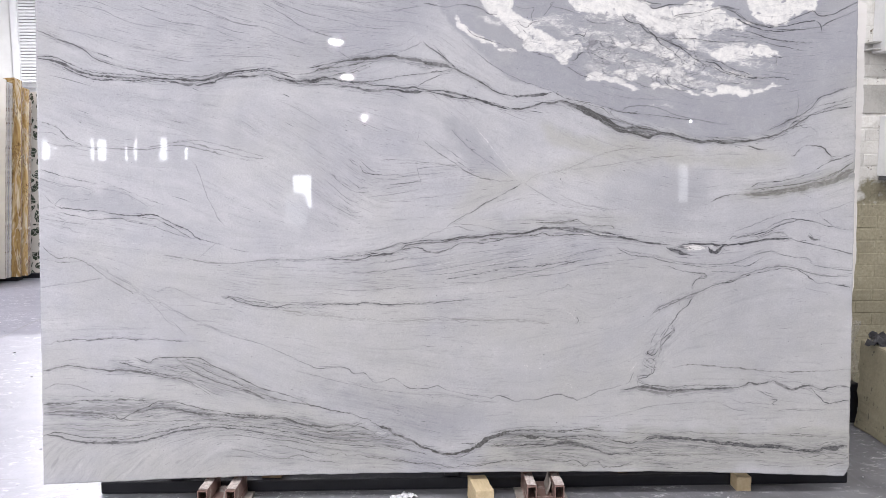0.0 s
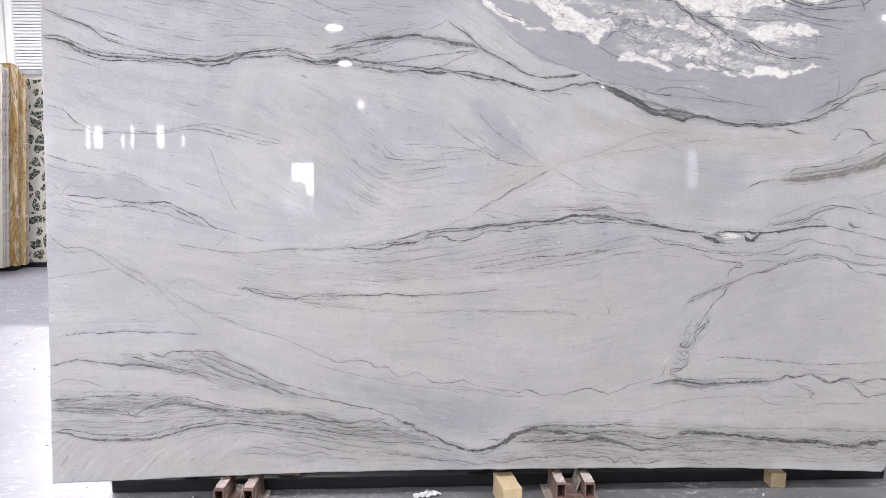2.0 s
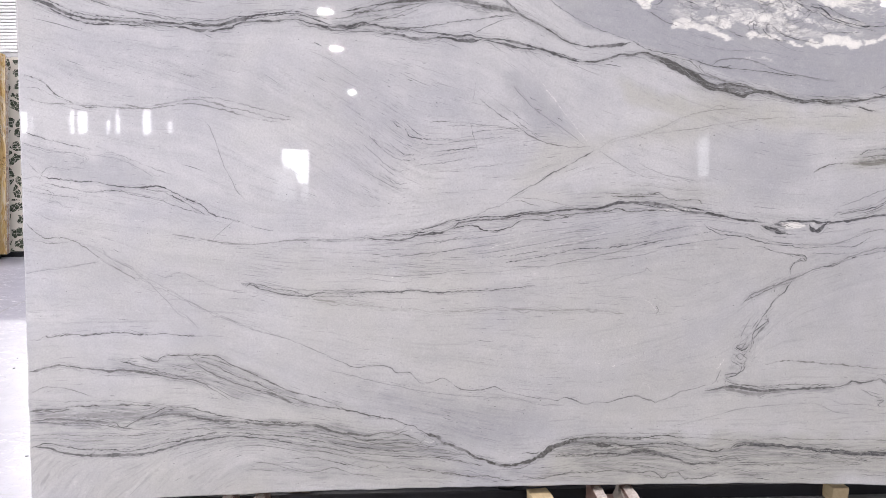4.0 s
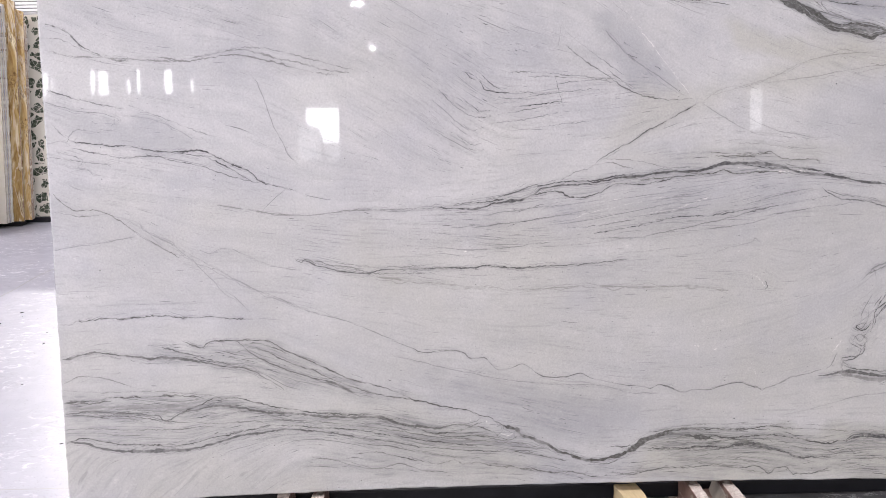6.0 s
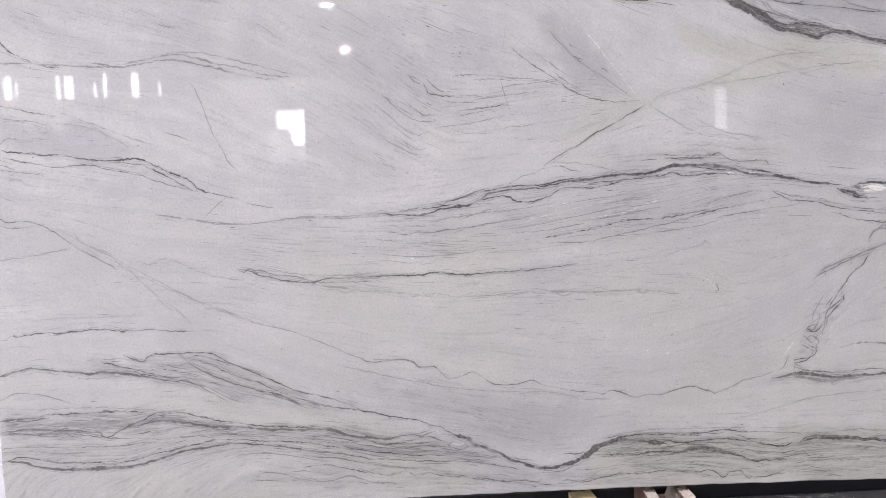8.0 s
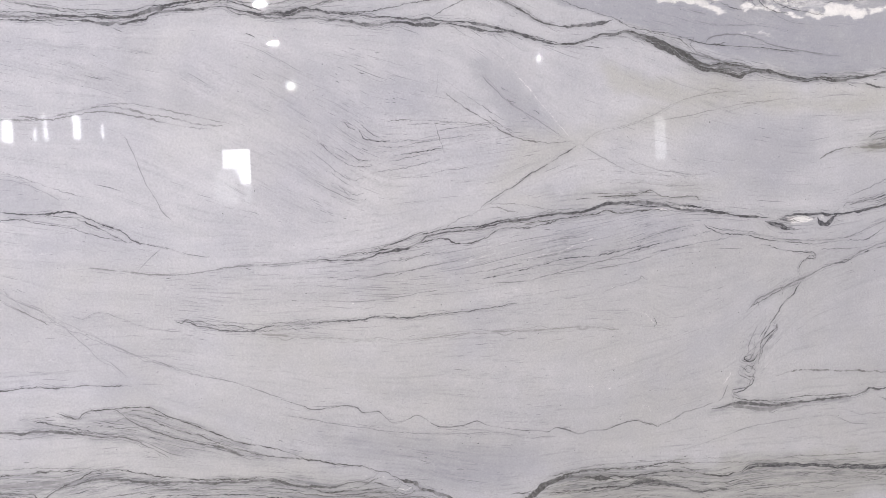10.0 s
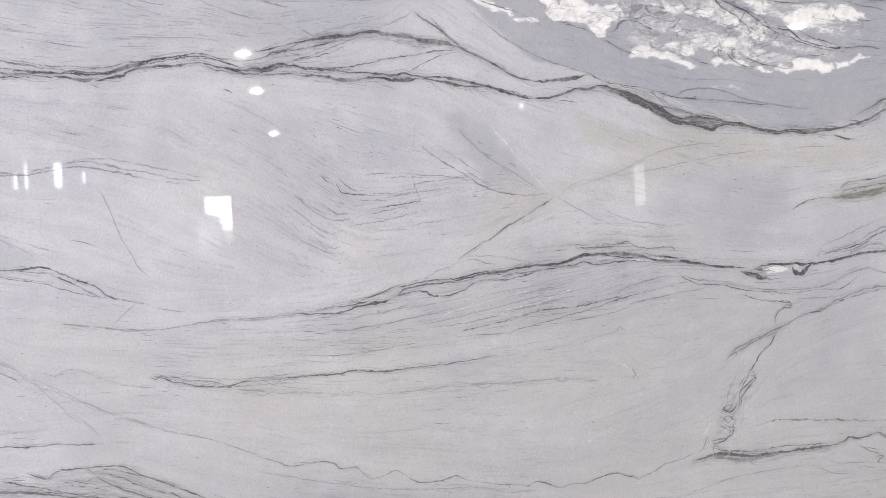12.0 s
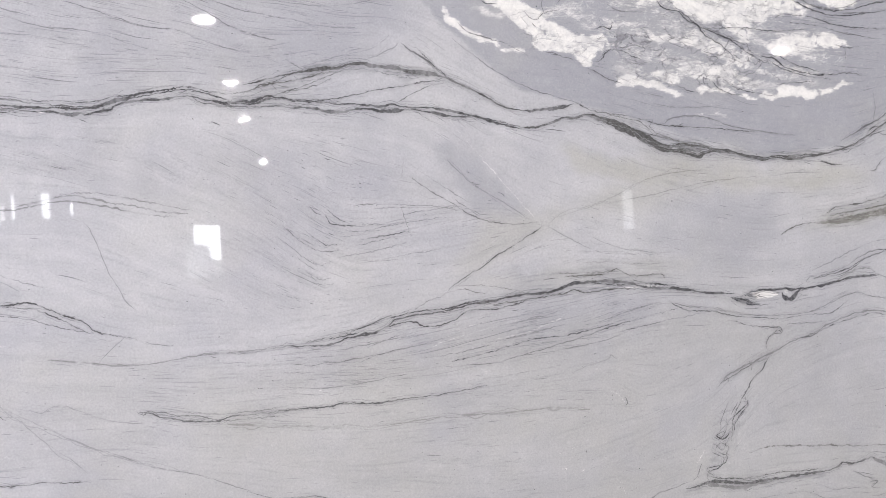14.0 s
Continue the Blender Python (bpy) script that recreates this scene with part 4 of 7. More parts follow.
thread([(972, 739), (950, 704), (917, 677), (895, 644), (884, 628), (852, 577), (841, 544), (837, 521), (831, 488)], 1.5, .5, .2)
thread([(873, 617), (892, 606), (863, 577), (841, 562)], 1.6, .6, .2)
thread([(808, 522), (786, 511), (808, 499), (830, 521)], 1.6, .6, .2)
thread([(775, 466), (797, 488), (820, 472), (809, 450), (787, 459), (769, 473)], 1.5, .55, .2)
thread([(821, 450), (805, 420), (765, 414), (749, 410), (761, 392), (777, 376)], 1.6, .6, .2)
thread([(840, 622), (807, 567), (797, 522)], 1.2, .35, .2)
seam_band([(676, 357, 3.4), (732, 365, 4.5), (777, 369, 6.8), (834, 359, 6.8), (890, 352, 5.6), (946, 355, 6.8), (1014, 357, 6.8), (1082, 360, 5.7), (1150, 362, 4.6), (1184, 370, 4.6), (1206, 381, 4.6), (1241, 376, 3.4), (1286, 383, 4.6), (1304, 389, 4.6), (1327, 375, 6.9), (1355, 361, 6.9), (1378, 352, 5.7), (1401, 356, 4.6), (1435, 367, 4.6), (1469, 362, 4.6), (1504, 350, 4.6), (1526, 354, 3.4), (1572, 363, 3.4), (1625, 358, 3.4)], .8, .2)
seam_band([(721, 370, 4.5), (789, 353, 9.0), (857, 341, 9.0), (924, 347, 6.8), (992, 352, 4.5)], .55, .3)
thread([(754, 387), (788, 378), (879, 368), (969, 373), (1059, 372), (1127, 369)], 1.8, .5, .4)
thread([(1458, 360), (1493, 321), (1529, 293), (1563, 297), (1627, 307)], 2, .65, .1)
thread([(888, 446), (944, 457), (989, 459), (1057, 449), (1148, 443), (1239, 431), (1330, 425), (1444, 424), (1512, 427), (1622, 433)], 3, .4, .6)
thread([(1297, 312), (1322, 311), (1307, 293), (1330, 289)], 2, .65, 0)
seam_band([(-909, 750, 1.7), (-876, 742, 2.5), (-852, 730, 2.5), (-819, 723, 3.4), (-786, 712, 3.4), (-744, 706, 4.2), (-702, 705, 3.4), (-652, 713, 2.5), (-585, 713, 2.5), (-477, 716, 3.4), (-399, 715, 3.4), (-332, 719, 3.4), (-273, 711, 3.4), (-230, 712, 2.5), (-179, 716, 2.5), (-112, 717, 1.7), (-10, 723, 1.7), (75, 732, 1.7)], .8, .15)
thread([(-901, 745), (-851, 744), (-785, 720)], 1.3, .4, .2)
thread([(667, 1851), (693, 1825), (737, 1815), (763, 1789), (799, 1771), (815, 1745), (842, 1727), (869, 1709), (895, 1687), (931, 1663)], 2, .7, 0)
thread([(703, 1850), (755, 1806), (808, 1765), (881, 1760), (955, 1758), (1049, 1747), (1163, 1749)], 1.8, .55, 0)
thread([(807, 1762), (852, 1744), (898, 1725), (933, 1698), (969, 1674), (1006, 1652)], 2.2, .65, 0)
thread([(862, 1743), (916, 1721), (952, 1706), (970, 1680), (996, 1649)], 1.8, .6, 0)
thread([(997, 1670), (1044, 1660), (1080, 1636), (1118, 1622), (1174, 1608), (1232, 1606), (1291, 1608), (1339, 1601)], 2.2, .75, 0)
thread([(1007, 1678), (1063, 1668), (1100, 1646), (1137, 1631), (1194, 1616)], 1.8, .65, 0)
thread([(1025, 1661), (1061, 1633), (1098, 1620), (1155, 1604), (1231, 1592)], 1.5, .5, 0)
thread([(1049, 1581), (1096, 1585), (1173, 1585)], 1.8, .55, 0)
thread([(1149, 1841), (1187, 1819), (1244, 1807), (1302, 1806), (1361, 1818), (1437, 1831)], 2.2, .7, 0)
thread([(1111, 1841), (1167, 1814), (1224, 1795), (1301, 1788), (1380, 1797)], 2, .7, 0)
thread([(1071, 1799), (1166, 1788), (1260, 1759), (1357, 1748), (1432, 1742)], 1.6, .5, 0)
thread([(1088, 1772), (1183, 1761), (1298, 1731), (1414, 1711)], 1.5, .45, 0)
thread([(1257, 1697), (1295, 1687), (1334, 1691)], 1.5, .5, 0)
thread([(1285, 1688), (1287, 1652)], 1.4, .4, 0)
thread([(209, 1814), (252, 1823), (268, 1809), (293, 1800), (312, 1816), (364, 1827)], 1.6, .5, 0)
thread([(465, 1762), (493, 1774), (519, 1769), (529, 1789)], 1.8, .55, 0)
thread([(451, 1667), (487, 1678), (496, 1694), (515, 1705), (550, 1701), (585, 1683), (611, 1674)], 1.8, .6, 0)
thread([(441, 1654), (475, 1636), (501, 1618), (544, 1603)], 1.7, .5, 0)
thread([(203, 1728), (236, 1710), (261, 1696)], 1.7, .5, 0)
thread([(715, 1593), (750, 1575), (786, 1565)], 1.6, .5, 0)
thread([(826, 1607), (852, 1580), (888, 1561), (934, 1554)], 1.6, .5, 0)
thread([(872, 1605), (907, 1578), (981, 1557), (1047, 1546)], 1.6, .5, 0)
thread([(912, 1647), (929, 1620), (966, 1628), (984, 1610)], 1.6, .5, 0)
thread([(755, 1660), (773, 1643), (753, 1626)], 1.5, .4, 0)
thread([(55, 1798), (87, 1768), (153, 1746), (203, 1731)], 1.5, .45, 0)
thread([(305, 1705), (356, 1693), (407, 1678)], 1.5, .45, 0)
seam_band([(-1602, 1676, 4.3), (-1557, 1670, 5.4), (-1515, 1659, 6.4), (-1473, 1640, 6.5), (-1430, 1621, 6.4), (-1377, 1610, 5.4), (-1312, 1604, 5.4), (-1237, 1600, 4.3), (-1172, 1593, 4.3)], .85, .1)
thread([(-1505, 1644), (-1441, 1614), (-1388, 1597), (-1334, 1593), (-1269, 1593), (-1205, 1591), (-1140, 1583)], 2.2, .7, .1)
thread([(-1602, 1683), (-1546, 1681), (-1493, 1664), (-1440, 1638), (-1376, 1621), (-1301, 1617), (-1204, 1611)], 1.8, .6, .1)
seam_band([(-1596, 1781, 3.2), (-1554, 1764, 3.2), (-1512, 1745, 4.3), (-1470, 1732, 3.2), (-1417, 1705, 4.3), (-1385, 1679, 3.2), (-1343, 1660, 3.2), (-1290, 1645, 3.2), (-1225, 1630, 3.2), (-1161, 1617, 3.3)], .75, .1)
thread([(-1523, 1743), (-1459, 1726), (-1395, 1705), (-1342, 1686), (-1289, 1669)], 1.8, .5, .1)
thread([(-1587, 1432), (-1531, 1410), (-1494, 1373), (-1456, 1350), (-1409, 1333), (-1362, 1328)], 2.6, .5, .3)
thread([(-1594, 1359), (-1520, 1343), (-1441, 1337), (-1345, 1332), (-1266, 1326), (-1202, 1330), (-1137, 1342), (-1089, 1352), (-1041, 1356), (-993, 1346), (-930, 1329), (-867, 1313), (-803, 1296), (-740, 1289)], 2.6, .32, .4)
thread([(-1281, 1339), (-1202, 1325), (-1121, 1337), (-1057, 1340), (-962, 1323), (-867, 1297), (-772, 1280)], 2.4, .35, .4)
thread([(-1072, 1359), (-993, 1361), (-898, 1341), (-803, 1316), (-723, 1295)], 2, .3, .4)
thread([(-1591, 1395), (-1548, 1388), (-1487, 1359), (-1433, 1340)], 1.8, .4, .3)
thread([(-1600, 1250), (-1529, 1225), (-1466, 1211), (-1411, 1199), (-1379, 1191)], 1.8, .45, .1)
thread([(-1370, 1204), (-1292, 1174), (-1213, 1141), (-1134, 1111)], 1.4, .3, .1)
thread([(-1250, 1069), (-1169, 1056), (-1122, 1035), (-1074, 1009), (-1027, 979)], 1.8, .6, .1)
thread([(-1541, 1085), (-1461, 1067), (-1397, 1055), (-1315, 1059), (-1251, 1045), (-1171, 1027), (-1091, 997), (-1011, 976)], 1.6, .45, .1)
thread([(-1605, 1058), (-1544, 1049), (-1479, 1040), (-1431, 1031)], 1.4, .35, .1)
thread([(-1556, 1098), (-1538, 1122), (-1520, 1137), (-1488, 1132), (-1432, 1125)], 1.5, .4, .1)
thread([(-1598, 1079), (-1559, 1066), (-1511, 1049), (-1529, 1025)], 1.4, .35, .1)
thread([(-1604, 953), (-1570, 919), (-1539, 902), (-1490, 905), (-1442, 888), (-1426, 876), (-1363, 833), (-1316, 799), (-1252, 761)], 1.6, .45, .5)
thread([(-1605, 900), (-1540, 886), (-1466, 891), (-1438, 897)], 1.4, .4, .4)
thread([(458, 323), (483, 330), (501, 315), (513, 322)], 1.5, .4, .4)
thread([(-292, 139), (-223, 129), (-154, 115), (-102, 103)], 1.6, .55, .4)
thread([(35, 148), (104, 141), (190, 136), (276, 135), (363, 135), (432, 135), (535, 130)], 2, .55, .3)
thread([(154, 189), (206, 195), (274, 201), (360, 196), (446, 193), (533, 188)], 2, .5, .4)
thread([(190, 158), (259, 153), (345, 150), (413, 159), (500, 152)], 1.6, .45, .4)
thread([(295, 92), (347, 81), (400, 72), (470, 57), (540, 44)], 1.5, .4, .4)
thread([(-406, 1285), (-388, 1268), (-375, 1261)], 1.4, .6, .1)
thread([(-358, 1276), (-325, 1248), (-301, 1238), (-291, 1230)], 1.2, .45, .1)
thread([(-364, 1260), (-350, 1238), (-326, 1230), (-310, 1228), (-278, 1227)], 1.4, .6, .1)
thread([(-430, 1227), (-400, 1201), (-374, 1180), (-359, 1171)], 1.2, .5, .1)
thread([(-374, 1180), (-359, 1176), (-335, 1174)], 1.4, .55, .1)
thread([(-455, 1205), (-418, 1178), (-387, 1160), (-331, 1158)], 1.2, .45, .1)
thread([(-485, 1239), (-440, 1196), (-402, 1166)], 1.2, .35, .1)
thread([(-412, 1137), (-390, 1120), (-373, 1122), (-357, 1122)], 1.4, .5, .1)
thread([(-502, 1208), (-443, 1156), (-398, 1120)], 1.2, .3, .1)
thread([(-459, 1157), (-421, 1122), (-368, 1086)], 1.2, .35, .1)
thread([(-415, 1097), (-384, 1079), (-360, 1080)], 1.2, .35, .1)
thread([(-409, 1073), (-377, 1062), (-353, 1065)], 1.2, .4, .1)
thread([(-430, 1106), (-415, 1091), (-401, 1075)], 1.2, .35, .1)
thread([(-311, 1211), (-247, 1211), (-197, 1220), (-131, 1225), (-65, 1232)], 1.2, .35, .1)
thread([(-265, 1184), (-199, 1191), (-166, 1197), (-124, 1203)], 1.3, .55, .1)
thread([(-282, 1169), (-225, 1177), (-167, 1186)], 1.2, .4, .1)
thread([(-328, 1196), (-264, 1200), (-246, 1215)], 1.2, .3, .1)
thread([(-262, 1228), (-180, 1226), (-81, 1230), (2, 1233)], 1.2, .3, .1)
thread([(-138, 1249), (-63, 1258), (4, 1264)], 1.2, .4, .1)
thread([(-332, 1140), (-234, 1150), (-135, 1167)], 1.2, .25, .1)
thread([(-302, 1113), (-170, 1129), (-37, 1144)], 1.2, .25, .1)
thread([(-127, 1420), (-134, 1380), (-137, 1356)], 1, .3, .1)
thread([(-144, 1274), (-137, 1241), (-129, 1208), (-122, 1186)], 1, .35, .1)
thread([(-114, 1359), (-75, 1328), (-35, 1298), (5, 1274), (53, 1241), (102, 1218), (136, 1208), (204, 1200), (256, 1204)], 1.6, .4, .3)
thread([(6, 1290), (54, 1254), (86, 1228)], 1.3, .35, .3)
thread([(-112, 1395), (-57, 1351), (7, 1307), (55, 1271)], 1.2, .3, .1)
thread([(-290, 1283), (-226, 1284), (-128, 1277), (-29, 1268), (37, 1259), (87, 1236)], 1.6, .35, .5)
thread([(-226, 1271), (-95, 1268), (4, 1257), (69, 1229)], 1.3, .3, .5)
thread([(5, 1529), (66, 1444), (129, 1366), (192, 1288), (248, 1218)], 2, .4, 0, True)
thread([(53, 1365), (62, 1360), (74, 1356)], 2, .6, 0)
thread([(67, 1331), (79, 1326), (92, 1322)], 2.2, .8, 0)
thread([(145, 1297), (153, 1292), (161, 1286)], 2.2, .8, 0)
thread([(59, 1070), (77, 1079), (130, 1113), (165, 1131), (219, 1161), (269, 1188)], 1.6, .55, .2)
thread([(-913, 751), (-897, 742), (-880, 750), (-864, 742), (-839, 738)], 1.4, .45, .2)
thread([(-889, 742), (-823, 731), (-757, 723), (-691, 705), (-624, 701), (-518, 699)], 1.4, .4, .2)
thread([(-855, 746), (-789, 737), (-657, 721), (-517, 726)], 1.3, .3, .2)
thread([(-1539, 1106), (-1515, 1100), (-1459, 1092), (-1379, 1085), (-1314, 1075), (-1250, 1069), (-1185, 1073), (-1145, 1062), (-1105, 1042), (-1073, 1026), (-1034, 1009), (-1010, 984), (-978, 972), (-938, 962), (-897, 950)], 2, .7, .1)
thread([(-1592, 1155), (-1570, 1127), (-1539, 1106), (-1522, 1113)], 1.5, .5, .1)
thread([(956, 928), (975, 932), (994, 931), (1013, 931)], 19, 1, 0, True)
seam_band([(1151, 1146, 4.5), (1218, 1145, 11.2), (1285, 1150, 17.8), (1351, 1160, 17.9), (1440, 1177, 20.2), (1529, 1199, 20.2), (1608, 1242, 20.2)], .62, .9)
thread([(1036, 1116), (1063, 1131), (1096, 1142), (1151, 1146)], 2.4, .75, .5)
thread([(1195, 1174), (1228, 1189), (1283, 1195), (1339, 1202), (1394, 1215), (1438, 1230), (1482, 1258), (1515, 1275), (1548, 1286), (1606, 1308)], 2, .6, .3)
thread([(1206, 1165), (1306, 1176), (1395, 1188), (1484, 1210), (1550, 1236), (1607, 1273)], 2.2, .5, .7)
thread([(1526, 1286), (1502, 1312), (1479, 1334), (1435, 1339), (1401, 1334), (1380, 1317), (1369, 1302), (1347, 1298)], 2.2, .6, .4)
seam_band([(1255, 1397, 2.2), (1299, 1417, 2.7), (1342, 1440, 3.3), (1386, 1458, 3.3), (1429, 1486, 3.3), (1451, 1511, 3.3), (1472, 1533, 3.3), (1516, 1546, 3.3), (1577, 1570, 3.3)], .75, .1)
thread([(1233, 1382), (1278, 1378), (1322, 1389), (1343, 1410), (1369, 1434), (1398, 1438), (1430, 1460), (1474, 1471), (1541, 1486), (1598, 1496)], 2, .6, .1)
thread([(1430, 1481), (1473, 1501), (1540, 1511), (1597, 1533)], 1.8, .55, .1)
thread([(1386, 1447), (1452, 1471), (1507, 1490), (1597, 1516)], 1.6, .45, .1)
thread([(1376, 1432), (1399, 1410), (1432, 1410), (1459, 1393)], 1.6, .4, .1)
thread([(1134, 968), (1178, 981), (1245, 1001), (1289, 1024), (1333, 1042), (1378, 1046), (1445, 1037), (1491, 1023), (1547, 1010), (1615, 1001)], 1.8, .5, .1)
thread([(1466, 1072), (1490, 1050), (1536, 1016)], 1.5, .4, .1)
thread([(1133, 997), (1221, 1029), (1310, 1062), (1376, 1079), (1466, 1079)], 1.5, .3, .1)
thread([(881, 608), (894, 598), (870, 570), (850, 544), (843, 514)], 1.6, .6, .1)
thread([(819, 561), (821, 534), (807, 509), (791, 498), (777, 508), (793, 521), (815, 513), (839, 515)], 1.4, .5, .1)
thread([(829, 498), (813, 482), (799, 465), (776, 485), (767, 463), (789, 449), (807, 438), (817, 455)], 1.4, .5, .1)
thread([(807, 438), (791, 413), (764, 403), (749, 400), (752, 373), (770, 362)], 1.8, .65, .1)
thread([(732, 428), (715, 394), (702, 378)], 1.4, .4, .1)
thread([(966, 761), (967, 782), (980, 804), (1005, 820), (1019, 813), (1015, 828), (987, 833)], 1.4, .5, .1)
thread([(815, 676), (829, 687), (834, 666)], 1.5, .5, .2)
thread([(906, 730), (911, 715), (914, 703)], 1.5, .5, .2)
thread([(945, 745), (954, 730), (970, 746)], 1.5, .5, .2)
thread([(497, 657), (505, 642), (499, 631)], 1.8, .7, .1)
thread([(453, 678), (479, 666), (496, 643)], 2, .5, 0, True)
thread([(857, 761), (869, 737), (859, 720)], 2, .45, 0, True)
thread([(743, 471), (729, 446), (714, 430)], 2.5, .4, 0, True)
thread([(465, 403), (476, 376), (486, 357)], 2, .4, 0, True)
thread([(-1614, 565), (-1583, 563), (-1565, 573), (-1538, 574), (-1471, 583), (-1431, 579), (-1387, 584), (-1303, 586), (-1247, 580), (-1170, 580), (-1113, 574), (-1045, 571)], 2, .62, .3)

# solid bands: places and widths in millimetres, then strength and olive

# clouds and crystal
patch("white", .95, 8, 3, [(17, 1848), (40, 1823), (63, 1790), (120, 1763), (170, 1737), (236, 1714), (270, 1698), (202, 1712), (135, 1733), (70, 1761), (38, 1782), (14, 1807)])
patch("white", 1, 10, 5, [(203, 1860), (262, 1843), (294, 1809), (336, 1788), (378, 1765), (447, 1755), (483, 1757), (508, 1736), (542, 1718), (506, 1711), (479, 1695), (451, 1667), (408, 1680), (356, 1693), (305, 1708), (272, 1729), (291, 1759), (249, 1785), (208, 1811), (176, 1844)])
patch("white", .6, 15, 5, [(108, 1833), (209, 1821), (191, 1801), (124, 1813)])
patch("white", 1, 9, 4, [(537, 1637), (573, 1632), (616, 1611), (670, 1598), (714, 1580), (749, 1558), (686, 1569), (633, 1584), (579, 1595), (541, 1603)])
patch("white", 1, 9, 4, [(787, 1573), (869, 1553), (962, 1546), (990, 1540), (1094, 1536), (1170, 1538), (1238, 1542), (1269, 1564), (1319, 1585), (1270, 1587), (1240, 1565), (1191, 1562), (1134, 1569), (1077, 1580), (1039, 1573), (1047, 1555), (962, 1558), (888, 1570), (815, 1590)])
patch("white", .9, 12, 6, [(618, 1634), (664, 1650), (718, 1653), (772, 1639), (818, 1633), (865, 1648), (913, 1664), (968, 1654), (976, 1627), (929, 1620), (890, 1604), (834, 1598), (770, 1595), (706, 1602), (653, 1616)])
patch("white", .95, 12, 6, [(740, 1866), (943, 1862), (1005, 1809), (1072, 1821), (1109, 1798), (1032, 1782), (974, 1758), (979, 1688), (1017, 1678), (934, 1715), (881, 1760), (817, 1765), (764, 1806)])
patch("white", 1, 10, 4, [(1027, 1704), (1076, 1729), (1124, 1736), (1200, 1725), (1297, 1723), (1316, 1704), (1256, 1688), (1159, 1679), (1082, 1671), (1035, 1678)])
patch("white", .9, 10, 5, [(624, 1741), (688, 1748), (733, 1743), (805, 1719), (850, 1701), (894, 1673), (857, 1671), (803, 1693), (731, 1713), (660, 1728)])
patch("white", .9, 9, 3, [(584, 1666), (619, 1661), (615, 1641), (586, 1646)])
patch("white", .8, 9, 3, [(671, 1680), (711, 1674), (706, 1654), (677, 1660)])
patch("white", 1, 9, 3, [(1109, 1807), (1186, 1801), (1166, 1791), (1108, 1793)])
patch("white", 1, 9, 3, [(1189, 1857), (1305, 1855), (1342, 1822), (1283, 1815), (1206, 1825)])
patch("white", .6, 9, 3, [(1301, 1616), (1331, 1633), (1371, 1637), (1340, 1624)])
patch("white", .8, 8, 2, [(747, 1513), (810, 1507), (865, 1491), (901, 1475), (837, 1490), (773, 1503)])
patch("white", .5, 13, 6, [(537, 1769), (608, 1776), (571, 1748), (544, 1752)])
patch("blue", .5, 14, 5, [(-35, 1437), (32, 1434), (96, 1385), (175, 1289), (239, 1218), (170, 1206), (103, 1222), (32, 1297)])
patch("warm", .9, 25, 8, [(340, 1431), (530, 1379), (709, 1353), (893, 1326), (1080, 1308), (1234, 1291), (1153, 1242), (889, 1274), (615, 1290), (386, 1336)])
patch("fleck", .9, 8, 5, [(406, 692), (513, 691), (518, 621), (447, 628)])
patch("fleck", .9, 8, 5, [(370, 823), (457, 799), (435, 732), (357, 756)])
patch("fleck", .9, 8, 5, [(624, 732), (715, 715), (703, 673), (622, 689)])
patch("fleck", .9, 8, 5, [(282, 533), (377, 506), (360, 379), (282, 397)])
patch("fleck", .9, 8, 5, [(435, 440), (506, 423), (492, 347), (439, 362)])
patch("white", .95, 7, 5.95, [(755, 1882), (844, 1887), (1001, 1899), (1114, 1862), (1206, 1818), (1183, 1801), (1093, 1805), (1003, 1800), (981, 1756), (924, 1773), (846, 1782), (789, 1821)])
patch("white", 1, 7, 4.25, [(1135, 1943), (1497, 1945), (1431, 1879), (1386, 1857), (1296, 1834), (1239, 1834), (1182, 1862)])
patch("white", 1, 7, 4.25, [(77, 1937), (220, 1938), (231, 1867), (309, 1823), (265, 1819), (198, 1840), (154, 1851), (121, 1873)])
patch("white", 1, 7, 5.1, [(420, 1939), (731, 1941), (754, 1886), (800, 1861), (823, 1810), (778, 1810), (710, 1843), (621, 1847), (531, 1864), (464, 1885)])
patch("white", .22, 11.2, 5.1, [(1328, 1402), (1413, 1410), (1411, 1368), (1336, 1371)])
patch("white", 1, 2, 2, [(922, 943), (996, 950), (1003, 927), (941, 916)])
patch("white", .7, 2, 1, [(1028, 938), (1046, 945), (1051, 934), (1035, 927)])
patch("white", .5, 14, 6.8, [(74, 1830), (142, 1832), (192, 1819), (140, 1809)])
patch("blue", 1, 8, 2, [(-66, 1969), (-45, 1872), (10, 1792), (88, 1714), (154, 1653), (243, 1594), (389, 1557), (557, 1502), (670, 1458), (829, 1413), (988, 1369), (1170, 1373), (1295, 1391), (1374, 1458), (1463, 1518), (1633, 1585), (1654, 2001)])
patch("blue", .45, 60, 10, [(-1643, 1981), (-66, 1990), (-89, 1817), (-243, 1698), (-485, 1664), (-726, 1642), (-999, 1609), (-1204, 1637), (-1417, 1701), (-1649, 1790)])
patch("blue", .6, 24, 10, [(-1605, 1228), (-1433, 1195), (-1260, 1151), (-1131, 1062), (-1327, 1078), (-1522, 1101), (-1607, 1163)])
patch("blue", .6, 16, 6, [(61, 1325), (155, 1280), (233, 1220), (177, 1209), (110, 1229), (43, 1274)])
patch("blue", .55, 40, 14, [(-546, 372), (-275, 369), (-49, 332), (133, 295), (87, 180), (-27, 158), (-141, 183), (-231, 242), (-367, 267)])
patch("blue", .5, 50, 10, [(-450, 869), (-92, 912), (403, 966), (630, 965), (586, 875), (223, 809), (-227, 789), (-451, 802)])
